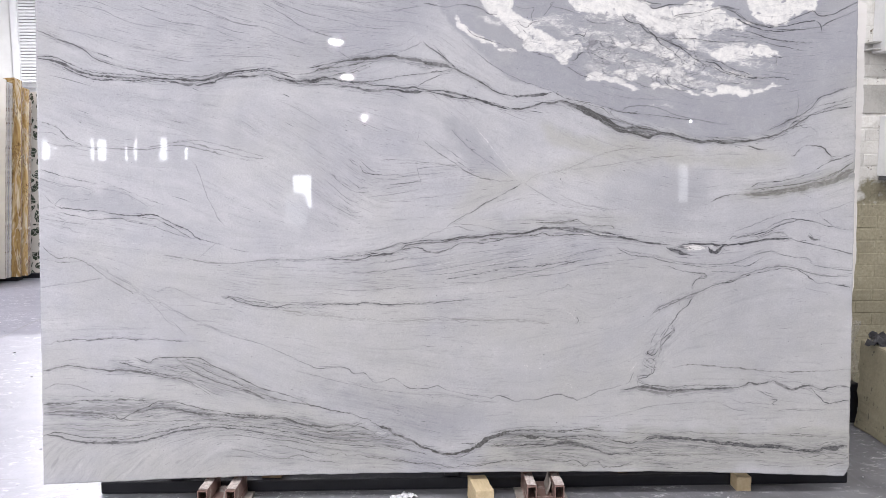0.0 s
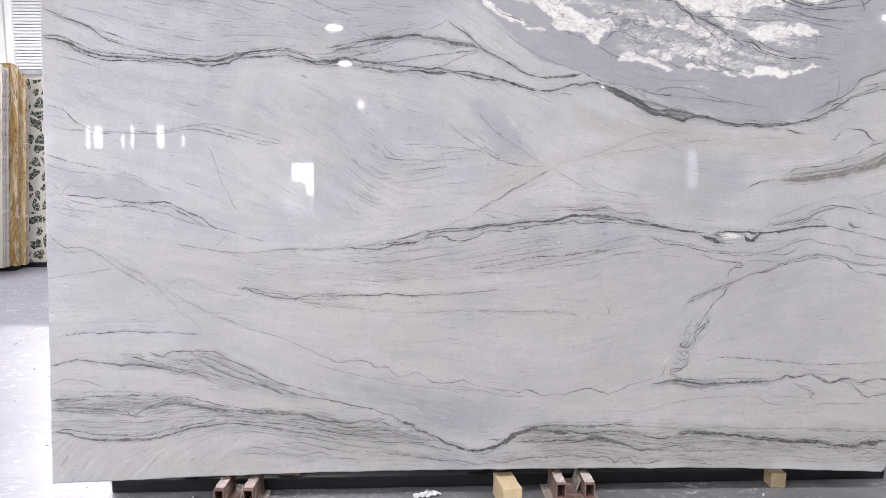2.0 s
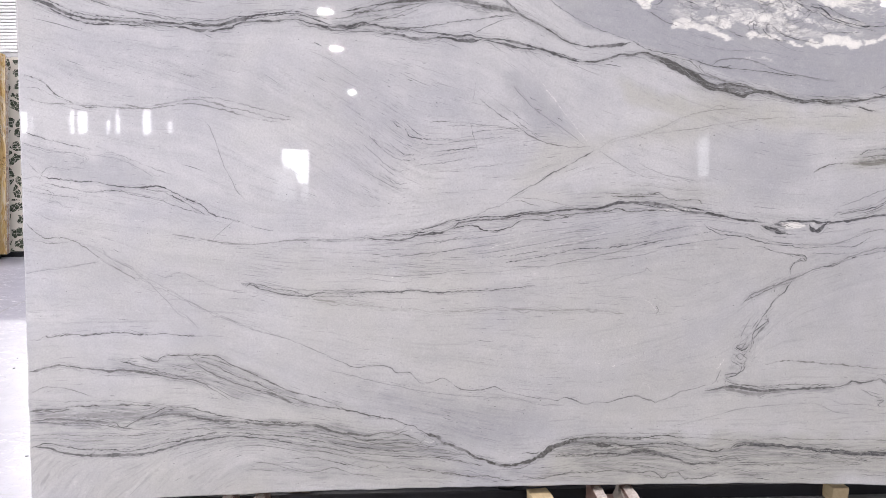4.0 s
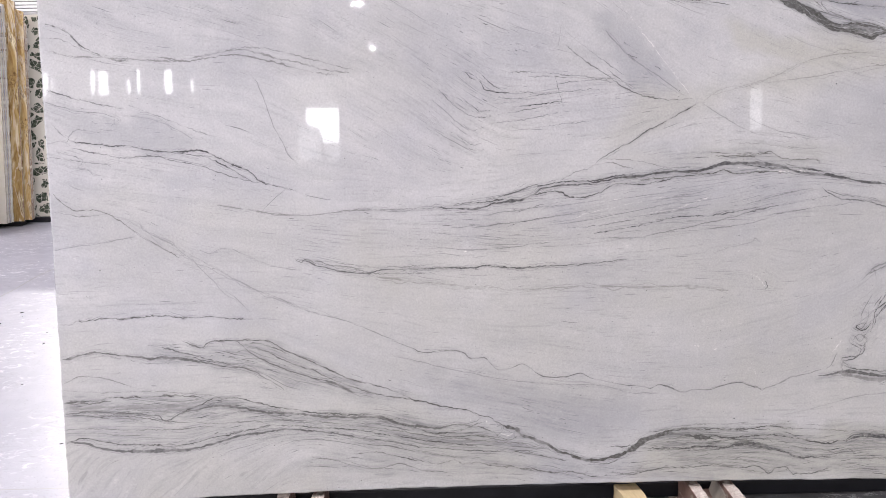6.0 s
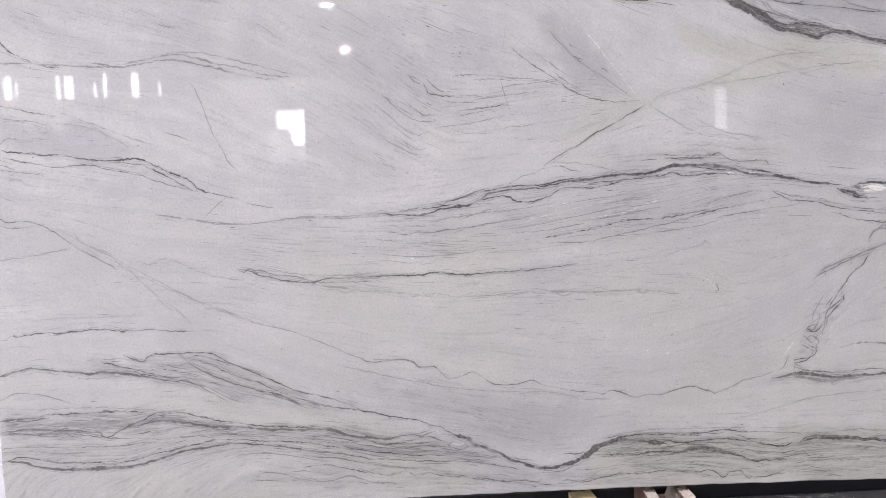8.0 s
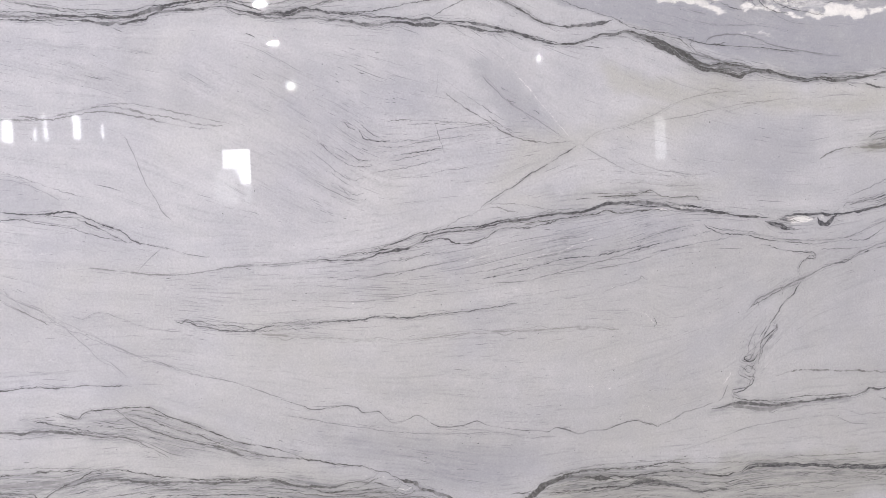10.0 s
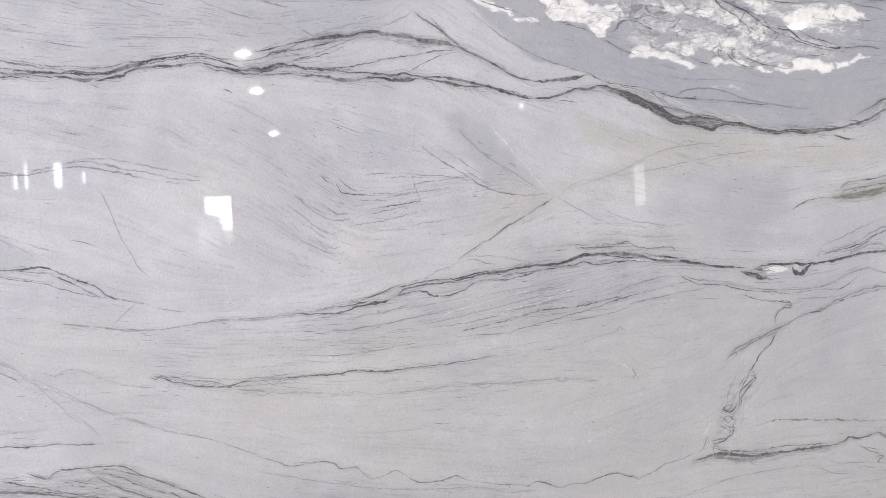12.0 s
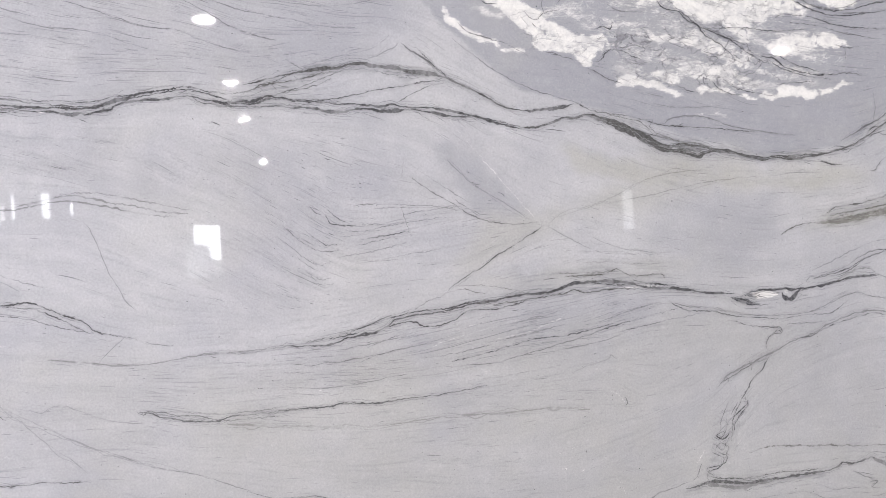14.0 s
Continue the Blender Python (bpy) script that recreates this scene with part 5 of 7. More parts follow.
patch("blue", .2, 60, 10, [(999, 747), (1320, 825), (1601, 743), (1609, 465), (1143, 470), (889, 472)])
patch("blue", .45, 40, 10, [(627, 1246), (1013, 1245), (1038, 1133), (857, 1021), (583, 1112)])
patch("warm", .7, 30, 8, [(558, 1402), (784, 1362), (1194, 1330), (1355, 1279), (1127, 1245), (853, 1268), (627, 1302)])
patch("warm", .7, 50, 8, [(110, 1247), (289, 1224), (671, 1335), (989, 1313), (672, 1246), (357, 1202), (-2, 1035)])
patch("warm", .55, 60, 10, [(-1649, 586), (-1055, 581), (-636, 350), (-277, 185), (-141, 44), (-911, 9), (-1668, 20)])
patch("warm", .9, 40, 10, [(110, 180), (800, 194), (1641, 184), (1646, 18), (110, 40)])
patch("warm", .5, 20, 6, [(1084, 1122), (1357, 1204), (1620, 1267), (1622, 1204), (1359, 1132)])
patch("warm", .4, 40, 8, [(-720, 680), (-228, 660), (382, 637), (223, 593), (-453, 621)])
patch("warm", .4, 30, 8, [(-2, 1035), (448, 1079), (788, 1066), (675, 1010), (177, 990)])
patch("grey", 1, 12, 6, [(-1618, 329), (-1171, 342), (-928, 280), (-637, 254), (-345, 209), (-164, 142), (-368, 151), (-683, 201), (-929, 239), (-1173, 276), (-1620, 266)])
patch("grey", .5, 20, 8, [(-1620, 259), (-1173, 265), (-795, 233), (-368, 158), (-141, 114), (-459, 118), (-795, 180), (-1130, 200), (-1354, 164), (-1623, 191)])
patch("grey", .7, 14, 6, [(-1344, 503), (-968, 508), (-725, 369), (-546, 312), (-726, 319), (-1059, 405), (-1345, 448)])
patch("grey", .9, 8, 5, [(133, 152), (224, 197), (454, 194), (778, 148), (824, 166), (1150, 134), (1620, 118), (1620, 92), (1151, 110), (755, 101), (339, 121)])
patch("grey", .6, 20, 8, [(179, 191), (684, 196), (1618, 161), (1623, 19), (455, 40), (225, 74)])
patch("grey", .5, 12, 6, [(-450, 896), (-227, 922), (-92, 962), (335, 1009), (744, 976), (676, 963), (335, 969), (-92, 921)])
patch("grey", .9, 8, 5, [(445, 1517), (557, 1484), (693, 1424), (874, 1389), (1193, 1373), (1193, 1348), (852, 1366), (626, 1402), (490, 1486)])
patch("grey", .9, 8, 5, [(-596, 1594), (-507, 1642), (-354, 1680), (-233, 1693), (-133, 1674), (-1, 1646), (-45, 1637), (-244, 1671), (-354, 1660), (-442, 1625), (-530, 1592)])
patch("grey", .6, 14, 6, [(660, 359), (867, 368), (1122, 368), (1146, 349), (868, 329), (683, 345)])
patch("grey", 1, 10, 5, [(1118, 1137), (1358, 1168), (1518, 1211), (1627, 1253), (1628, 1233), (1473, 1181), (1313, 1148)])
patch("grey", .5, 20, 6, [(1198, 1144), (1231, 1196), (1448, 1233), (1620, 1278), (1621, 1244), (1358, 1166)])
patch("grey", .4, 25, 8, [(132, 1057), (448, 1072), (675, 1033), (675, 988), (223, 990)])
patch("grey", .4, 18, 6, [(771, 657), (953, 759), (1022, 770), (885, 691)])
patch("grey", .55, 20, 8, [(-900, 150), (-500, 125), (-150, 95), (200, 90), (560, 70), (900, 60), (900, 35), (200, 36), (-300, 50), (-900, 95)])
patch("grey", .35, 30, 8, [(-546, 372), (-230, 345), (42, 273), (-95, 182), (-276, 242)])
patch("warm", .9, 12, 5, [(1095, 1128), (1358, 1182), (1627, 1267), (1628, 1217), (1359, 1137)])
patch("busy", 1, 25, 10, [(-539, 892), (-227, 909), (448, 982), (698, 965), (585, 886), (223, 798), (-451, 775)])
patch("busy", .3, 25, 10, [(-577, 1336), (-313, 1292), (-270, 1070), (-449, 1004), (-579, 1182)])
patch("busy", .35, 25, 10, [(-357, 1270), (222, 1269), (132, 1180), (-270, 1148)])
patch("busy", .6, 40, 10, [(-1602, 1939), (-132, 1947), (-265, 1708), (-660, 1653), (-1031, 1630), (-1607, 1768)])
patch("busy", .8, 25, 10, [(-1612, 361), (-905, 296), (-231, 184), (-141, 114), (-684, 144), (-1619, 156)])
patch("busy", .9, 25, 10, [(133, 180), (1619, 149), (1621, 90), (225, 109)])
patch("busy", .3, 30, 10, [(-706, 1512), (-267, 1512), (-91, 1336), (-402, 1270), (-665, 1358)])
patch("busy", .5, 30, 10, [(1003, 1778), (1570, 1780), (1461, 1603), (1119, 1624)])
patch("busy", .6, 30, 10, [(289, 1180), (583, 1157), (675, 1044), (358, 1068)])
patch("busy", .5, 30, 10, [(-1587, 1119), (-1218, 1095), (-1002, 962), (-1330, 985), (-1591, 987)])
patch("busy", .4, 30, 10, [(-938, 872), (-451, 824), (-452, 667), (-853, 670)])
patch("hatch", 1, 20, 8, [(-457, 1533), (-309, 1486), (-165, 1463), (-186, 1383), (-257, 1305), (-382, 1345), (-465, 1413)])
patch("hatch", 0.9, 20, 8, [(-410, 1290), (-324, 1269), (-290, 1161), (-350, 1117), (-416, 1202)])
patch("hatch", 0.6, 20, 8, [(-526, 1097), (-398, 1120), (-339, 1035), (-375, 973), (-470, 981)])
patch("hatch", 0.4, 20, 8, [(-323, 1277), (-65, 1229), (-24, 1094), (-269, 1111)])
patch("scrawl", 1, 20, 10, [(609, 1784), (774, 1814), (973, 1740), (1025, 1669), (1098, 1614), (907, 1569), (688, 1594), (459, 1653), (447, 1755)])
patch("scrawl", .6, 20, 10, [(794, 1848), (1149, 1841), (1068, 1755), (917, 1742)])
patch("scrawl", .35, 20, 10, [(175, 1828), (467, 1788), (549, 1684), (372, 1673), (204, 1745)])
patch("feather", 1, 20, 6, [(-1625, 134), (-1355, 130), (-953, 125), (-549, 84), (-550, 31), (-1135, 23), (-1620, 8)])
patch("warm", .4, 80, 10, [(-1635, 965), (-539, 870), (677, 886), (1601, 743), (1641, 184), (-4, 251), (-680, 373), (-1055, 581), (-1649, 586)])
patch("white", .40, 28, 6.8, [(192, 1819), (466, 1774), (530, 1668), (651, 1596), (906, 1560), (1192, 1576), (1334, 1686), (1204, 1787), (924, 1854), (385, 1873)])
patch("fleck", 1, 10, 6, [(844, 668), (909, 645), (876, 518), (809, 415), (717, 358), (677, 400), (746, 473), (795, 588)])
patch("fleck", .7, 10, 6, [(770, 749), (907, 782), (941, 759), (816, 691)])
patch("fleck", .7, 10, 6, [(-502, 268), (-367, 250), (-254, 226), (-345, 190), (-457, 215)])
patch("fleck", .4, 10, 6, [(473, 659), (531, 636), (520, 567), (463, 591)])
patch("fleck", .4, 10, 6, [(224, 478), (452, 522), (589, 475), (452, 430)])
patch("fleck", .4, 10, 6, [(1301, 653), (1533, 697), (1583, 558), (1421, 513)])
patch("scrawl", .35, 12, 8, [(729, 358), (795, 565), (886, 633), (910, 587), (831, 449), (775, 357)])
patch("scrawl", .3, 12, 8, [(-367, 244), (-254, 219), (-231, 184), (-345, 190)])

# the run of the bedding
lay(-1732, 1853, -1415, 1780)
lay(-1305, 1855, -659, 1718)
lay(-1092, 1770, -441, 1664)
lay(-548, 1880, -133, 1850)
lay(-1423, 1511, -993, 1359)
lay(-772, 1490, -358, 1248)
lay(-531, 1512, -91, 1314)
lay(-223, 1512, 132, 1291)
lay(-46, 1468, 222, 1225)
lay(-534, 1314, -336, 1148)
lay(-535, 1182, -359, 1037)
lay(-358, 1226, -91, 1247)
lay(-269, 1159, 132, 1202)
lay(-224, 1248, 222, 1269)
lay(289, 1180, 584, 1078)
lay(357, 1224, 719, 1134)
lay(446, 1380, 672, 1246)
lay(221, 1468, 582, 1269)
lay(672, 1246, 991, 1178)
lay(336, 865, 676, 942)
lay(-227, 823, 449, 898)
lay(-540, 847, -3, 856)
lay(-406, 802, 223, 820)
lay(-1004, 850, -540, 825)
lay(-1602, 676, -898, 681)
lay(-1611, 406, -948, 376)
lay(-1615, 270, -682, 247)
lay(-677, 578, 224, 547)
lay(-455, 394, 110, 307)
lay(224, 524, 633, 658)
lay(361, 431, 680, 566)
lay(796, 519, 1023, 701)
lay(956, 564, 1557, 651)
lay(915, 286, 1615, 278)
lay(569, 244, 1617, 219)
lay(-1622, 65, -1576, 144)
lay(-1469, 28, -1410, 131)
lay(-1291, 26, -1210, 128)
lay(-1090, 34, -976, 136)
lay(-798, 53, -549, 84)
lay(225, 50, 1387, 34)
lay(668, 1645, 1120, 1580)
lay(783, 1469, 1351, 1435)
lay(110, 1688, 444, 1601)
lay(442, 1841, 891, 1778)
lay(1116, 1779, 1571, 1747)
lay(1118, 1690, 1529, 1614)
lay(-1586, 1141, -1217, 1128)
lay(-1593, 920, -1223, 918)
lay(1012, 1313, 1583, 1357)
lay(1132, 1020, 1591, 1086)
lay(-1100, 1468, -841, 1310)
lay(-926, 1468, -666, 1310)
lay(-772, 1490, -511, 1332)
lay(-619, 1490, -357, 1332)
lay(-885, 1337, -624, 1171)
lay(-754, 1271, -492, 1104)
lay(-844, 1183, -582, 1027)
lay(-996, 1249, -779, 1116)
lay(-668, 1160, -449, 1026)
lay(-578, 1292, -381, 1159)
lay(-1231, 1402, -1017, 1282)


def bedding():
    """Fine lines that follow the veins: noise smeared along the flow of the stone."""
    coarse = 12
    cy, cx = np.mgrid[0:NV:coarse, 0:NU:coarse]
    px, py = cx * STEP + U0, cy * STEP + V0
    spots, ways = np.vstack([a for a, _ in flow]), np.vstack([b for _, b in flow])
    angle = 2 * np.arctan2(ways[:, 1], ways[:, 0])
    cs, sn = np.cos(angle), np.sin(angle)
    c, s = np.zeros(px.shape), np.zeros(px.shape)
    for row in range(px.shape[0]):
        d2 = (px[row][:, None] - spots[:, 0]) ** 2 + (py[row][:, None] - spots[:, 1]) ** 2
        w = 1 / (d2 + 0.0009) ** 1.6
        c[row], s[row] = w @ cs, w @ sn
    theta = 0.5 * np.arctan2(s, c)
    wide = lambda a: np.repeat(np.repeat(a, coarse, 0), coarse, 1)[:NV, :NU].astype(np.float32)
    c2, s2 = blur(wide(np.cos(2 * theta)), 0.02), blur(wide(np.sin(2 * theta)), 0.02)
    theta = 0.5 * np.arctan2(s2, c2) + 0.05 * field(0.03)
    ux, uy = np.cos(theta), np.sin(theta)
    return smear(rng.standard_normal((NV, NU)).astype(np.float32), ux, uy, 16, 1.0), smear(field(0.005) + 0.6 * field(0.012), ux, uy, 14, 2.5), theta


def smear(fine, ux, uy, count, pace):
    """A field smeared along the way (ux, uy), count steps of pace each way."""
    total = fine.copy()
    for sign in (1, -1):
        x, y, dx, dy = grid_u.copy(), grid_v.copy(), ux, uy
        for _ in range(count):
            x = x + sign * pace * dx
            y = y + sign * pace * dy
            ix, iy = np.clip(np.rint(x), 0, NU - 1).astype(np.int32), np.clip(np.rint(y), 0, NV - 1).astype(np.int32)
            total += fine[iy, ix]
            ndx, ndy = ux[iy, ix], uy[iy, ix]
            turn = np.where(ndx * dx + ndy * dy < 0, -1, 1)
            dx, dy = ndx * turn, ndy * turn
    return total / total.std()


lines, wisps, theta = bedding()
wisps = np.clip(0.5 + 0.19 * wisps, 0, 1).astype(np.float32)
patchy = np.clip(0.5 + 0.4 * field(0.05) + 0.3 * field(0.15), 0, 1)
streaks = np.clip((lines - 0.9) / 2.0, 0, 1) * (0.10 + 0.30 * patchy) + np.clip((lines + 0.5) / 3.0, 0, 1) * 0.06 * (0.4 + patchy)
streaks += 0.62 * clouds["grey"] * np.clip(0.6 + 0.35 * lines, 0, 1)


def hairs(count, density, reach, width, strength, curl, white=0.0):
    """Many fine lines that follow the bedding, strewn by density; reach in metres, width in millimetres."""
    chance = density / density.max()
    tries = rng.random((count * 12, 3))
    iy, ix = (tries[:, 0] * (NV - 1)).astype(int), (tries[:, 1] * (NU - 1)).astype(int)
    keep = np.flatnonzero(tries[:, 2] < chance[iy, ix])[:count]
    n, steps = len(keep), 12
    p = np.c_[ix[keep] * STEP + U0, iy[keep] * STEP + V0]
    pace = (reach * np.exp(0.55 * rng.standard_normal(n))).clip(0.3 * reach, 3.5 * reach) / steps
    bend, last = curl * rng.standard_normal(n), None
    path = [p]
    for _ in range(steps - 1):
        cx = np.clip((p[:, 0] - U0) / STEP, 0, NU - 1).astype(int)
        cy = np.clip((p[:, 1] - V0) / STEP, 0, NV - 1).astype(int)
        a = theta[cy, cx] + bend
        way = np.c_[np.cos(a), np.sin(a)]
        if last is not None:
            way *= np.where((way * last).sum(1) < 0, -1, 1)[:, None]
        bend = 0.8 * bend + curl * 0.6 * rng.standard_normal(n)
        last = way
        p = p + way * pace[:, None] + 0.00025 * rng.standard_normal((n, 2))
        path.append(p)
    path = np.stack(path, 1)
    taper = np.sin(np.linspace(0.12, np.pi - 0.12, steps)) ** 0.6
    half = 0.5e-3 * width * np.exp(0.35 * rng.standard_normal(n))
    power = (strength * np.exp(0.45 * rng.standard_normal(n))).clip(0, 0.95)
    for k in range(n):
        ribbon(path[k], half[k] * taper * 1.4 + 0.0003, power[k] * taper * (1 - white), 0.25 * rng.random(), 0.7 * white * power[k])


where = 0.05 + 0.28 * patchy * np.clip(0.8 + 0.5 * field(0.06), 0, 2) + 2.2 * clouds["busy"] * np.clip(0.6 + 0.5 * field(0.03), 0, 2)
hairs(2600, np.clip(blur(dark, 0.007) - 0.02, 0, 0.2), 0.026, 0.75, 0.42, 0.22)
hairs(900, np.clip(blur(dark, 0.012) - 0.01, 0, 0.1), 0.060, 0.65, 0.32, 0.05)
hairs(1000, np.clip(blur(dark, 0.006) - 0.05, 0, 0.25), 0.012, 1.4, 0.20, 0.20, 1.0)
hairs(4600, where * (1 - 0.8 * clouds["white"].clip(0, 1)), 0.022, 0.6, 0.20, 0.06)
hairs(1300, where, 0.05, 0.7, 0.26, 0.04)
hairs(380, np.clip(clouds["busy"] - 0.3, 0, 1) * np.clip(0.6 + 0.5 * field(0.03), 0, 2), 0.14, 0.8, 0.32, 0.03)
hairs(1500, clouds["hatch"] * np.clip(0.5 + 0.6 * field(0.02), 0.02, 2), 0.013, 0.9, 0.36, 0.08)
hairs(2400, np.clip(clouds["grey"] - 0.25, 0, 1) * np.clip(0.5 + 0.6 * field(0.015), 0.02, 2), 0.055, 0.85, 0.55, 0.13)
hairs(1400, np.clip(clouds["grey"] - 0.25, 0, 1) * np.clip(0.4 + 0.7 * field(0.02), 0.02, 2), 0.022, 1.3, 0.45, 0.22)
hairs(3000, 0.3 + patchy, 0.010, 1.8, 0.12, 0.3, 1.0)
hairs(1300, clouds["scrawl"] * np.clip(0.3 + 0.8 * field(0.02), 0.02, 2), 0.018, 0.9, 0.50, 0.55)
hairs(600, clouds["scrawl"] * np.clip(0.3 + 0.8 * field(0.02), 0.02, 2), 0.035, 0.9, 0.55, 0.30)
hairs(350, clouds["scrawl"] * np.clip(0.3 + 0.8 * field(0.02), 0.02, 2), 0.012, 2.8, 0.22, 0.7)
hairs(700, clouds["fleck"], 0.006, 2.0, 0.30, 0.9, 1.0)
hairs(260, clouds["fleck"], 0.007, 0.8, 0.30, 0.9)
hairs(900, clouds["feather"], 0.060, 6.0, 0.11, 0.06, 1.0)
hairs(500, clouds["feather"], 0.06, 5.0, 0.07, 0.06)
hairs(220, 0.3 + patchy, 0.003, 1.2, 0.5, 0.5)
clouds["blue"] = np.clip(clouds["blue"] + 0.10 * field(0.07) + 0.06 * field(0.02), 0, 1)
clouds["warm"] = np.clip(clouds["warm"] + 0.14 * field(0.09) + 0.06 * field(0.025), 0, 1)
speckle = np.clip(field(0.0045) - 0.9, 0, 1) * (field(0.02) > 0.1) * clouds["white"]
clouds["white"] = np.clip(clouds["white"] * (1 - 0.75 * speckle), 0, 1)
clouds["white"] += np.clip(-lines - 1.7, 0, 1) * 0.16
dark = np.maximum(dark, np.clip(blur(dark, 0.004) * 0.45, 0, 1))


def sample(a, u, v):
    """The field a at places on the slab."""
    x, y = np.clip((u - U0) / STEP, 0, NU - 1.001), np.clip((v - V0) / STEP, 0, NV - 1.001)
    ix, iy = x.astype(int), y.astype(int)
    fx, fy = x - ix, y - iy
    return ((a[iy, ix] * (1 - fx) + a[iy, ix + 1] * fx) * (1 - fy) + (a[iy + 1, ix] * (1 - fx) + a[iy + 1, ix + 1] * fx) * fy).astype(np.float32)


def grid_mesh(name, verts, rows, cols, extra_faces):
    """A mesh of a grid of rows by cols, and some faces more."""
    i = np.arange(rows * cols).reshape(rows, cols)
    quads = np.stack([i[:-1, :-1], i[:-1, 1:], i[1:, 1:], i[1:, :-1]], -1).reshape(-1, 4)
    quads = np.vstack([quads, extra_faces])
    me = bpy.data.meshes.new(name)
    me.vertices.add(len(verts))
    me.vertices.foreach_set("co", verts.astype(np.float32).ravel())
    me.loops.add(quads.size)
    me.loops.foreach_set("vertex_index", quads.astype(np.int32).ravel())
    me.polygons.add(len(quads))
    me.polygons.foreach_set("loop_start", np.arange(0, quads.size, 4, dtype=np.int32))
    me.update(calc_edges=True)
    return me, len(quads)


def lay_ribbons(slab):
    """All fine lines as one inlay of thin strips: full at the middle, fading to both sides."""
    verts, quads, fields = [], [], []
    start = 0
    for k, (line, half, power, olive, white) in enumerate(ribbons):
        n = len(line)
        along = np.gradient(line, axis=0)
        if n > 24:
            along = np.c_[np.convolve(np.pad(along[:, 0], 4, "edge"), np.ones(9) / 9, "valid"), np.convolve(np.pad(along[:, 1], 4, "edge"), np.ones(9) / 9, "valid")]
        along /= np.hypot(*along.T)[:, None] + 1e-9
        across = np.c_[-along[:, 1], along[:, 0]] * half[:, None]
        trio = np.stack([line - across, line - 0.78 * across, line + 0.78 * across, line + across], 1)
        proud = -0.00012 - 0.00055 * min(1.0, float(np.mean(power)) + 0.15 * white) - 0.00002 * ((k * 0.618034) % 1.0)
        verts.append(np.stack([trio[..., 0], np.full((n, 4), proud), trio[..., 1]], -1).reshape(-1, 3))
        i = start + np.arange(n * 4).reshape(n, 4)
        quads.append(np.stack([i[:-1, :-1], i[1:, :-1], i[1:, 1:], i[:-1, 1:]], -1).reshape(-1, 4)[:, ::-1])
        values = np.zeros((n, 4, 3), np.float32)
        values[:, 1, 0], values[:, 2, 0], values[:, :, 1] = power, power, olive
        values[:, 1:3, 2] = white
        fields.append(values.reshape(-1, 3))
        start += n * 4
    verts, quads, fields = np.vstack(verts), np.vstack(quads), np.vstack(fields)
    inside = (verts[:, 0] > -1.6258 + 0.0165 * verts[:, 2]) & (verts[:, 0] < 1.6262 - 0.010 * verts[:, 2]) & (verts[:, 2] > 0.034 * (1 - (verts[:, 0] / 1.62) ** 2) + 0.004) & (verts[:, 2] < 1.92)
    quads = quads[inside[quads].all(1)]
    me = bpy.data.meshes.new("inlaid_veins")
    me.vertices.add(len(verts))
    me.vertices.foreach_set("co", verts.astype(np.float32).ravel())
    me.loops.add(quads.size)
    me.loops.foreach_set("vertex_index", quads.astype(np.int32).ravel())
    me.polygons.add(len(quads))
    me.polygons.foreach_set("loop_start", np.arange(0, quads.size, 4, dtype=np.int32))
    me.update(calc_edges=True)
    u, v = verts[:, 0], verts[:, 2]
    under = [sample(a, u, v) for a in (np.clip(dark, 0, 1), np.clip(clouds["white"], 0, 1), np.clip(clouds["blue"], 0, 1), blur(olive_tone, 0.003), np.clip(streaks, 0, 1), np.clip(clouds["warm"], 0, 1))]
    one, two = np.ones((len(verts), 4), np.float32), np.ones((len(verts), 4), np.float32)
    one[:, 0] = np.maximum(under[0] * (1 - fields[:, 2]), fields[:, 0])
    one[:, 1], one[:, 2] = np.maximum(under[1], fields[:, 2]), under[2]
    two[:, 0], two[:, 1], two[:, 2] = np.maximum(under[3], fields[:, 1]), under[4], under[5]
    one[:, 3], two[:, 3] = sample(wisps, u, v), sample(np.clip(clouds["scrawl"], 0, 1), u, v)
    for name, values in (("veining", one), ("clouding", two)):
        me.attributes.new(name, "FLOAT_COLOR", "POINT").data.foreach_set("color", values.ravel())
    me.materials.append(STONE)
    ob = new("inlaid_veins", me)
    ob.parent = slab
    tagged(ob, "dark and pale veins running through the stone", kind="stuff")


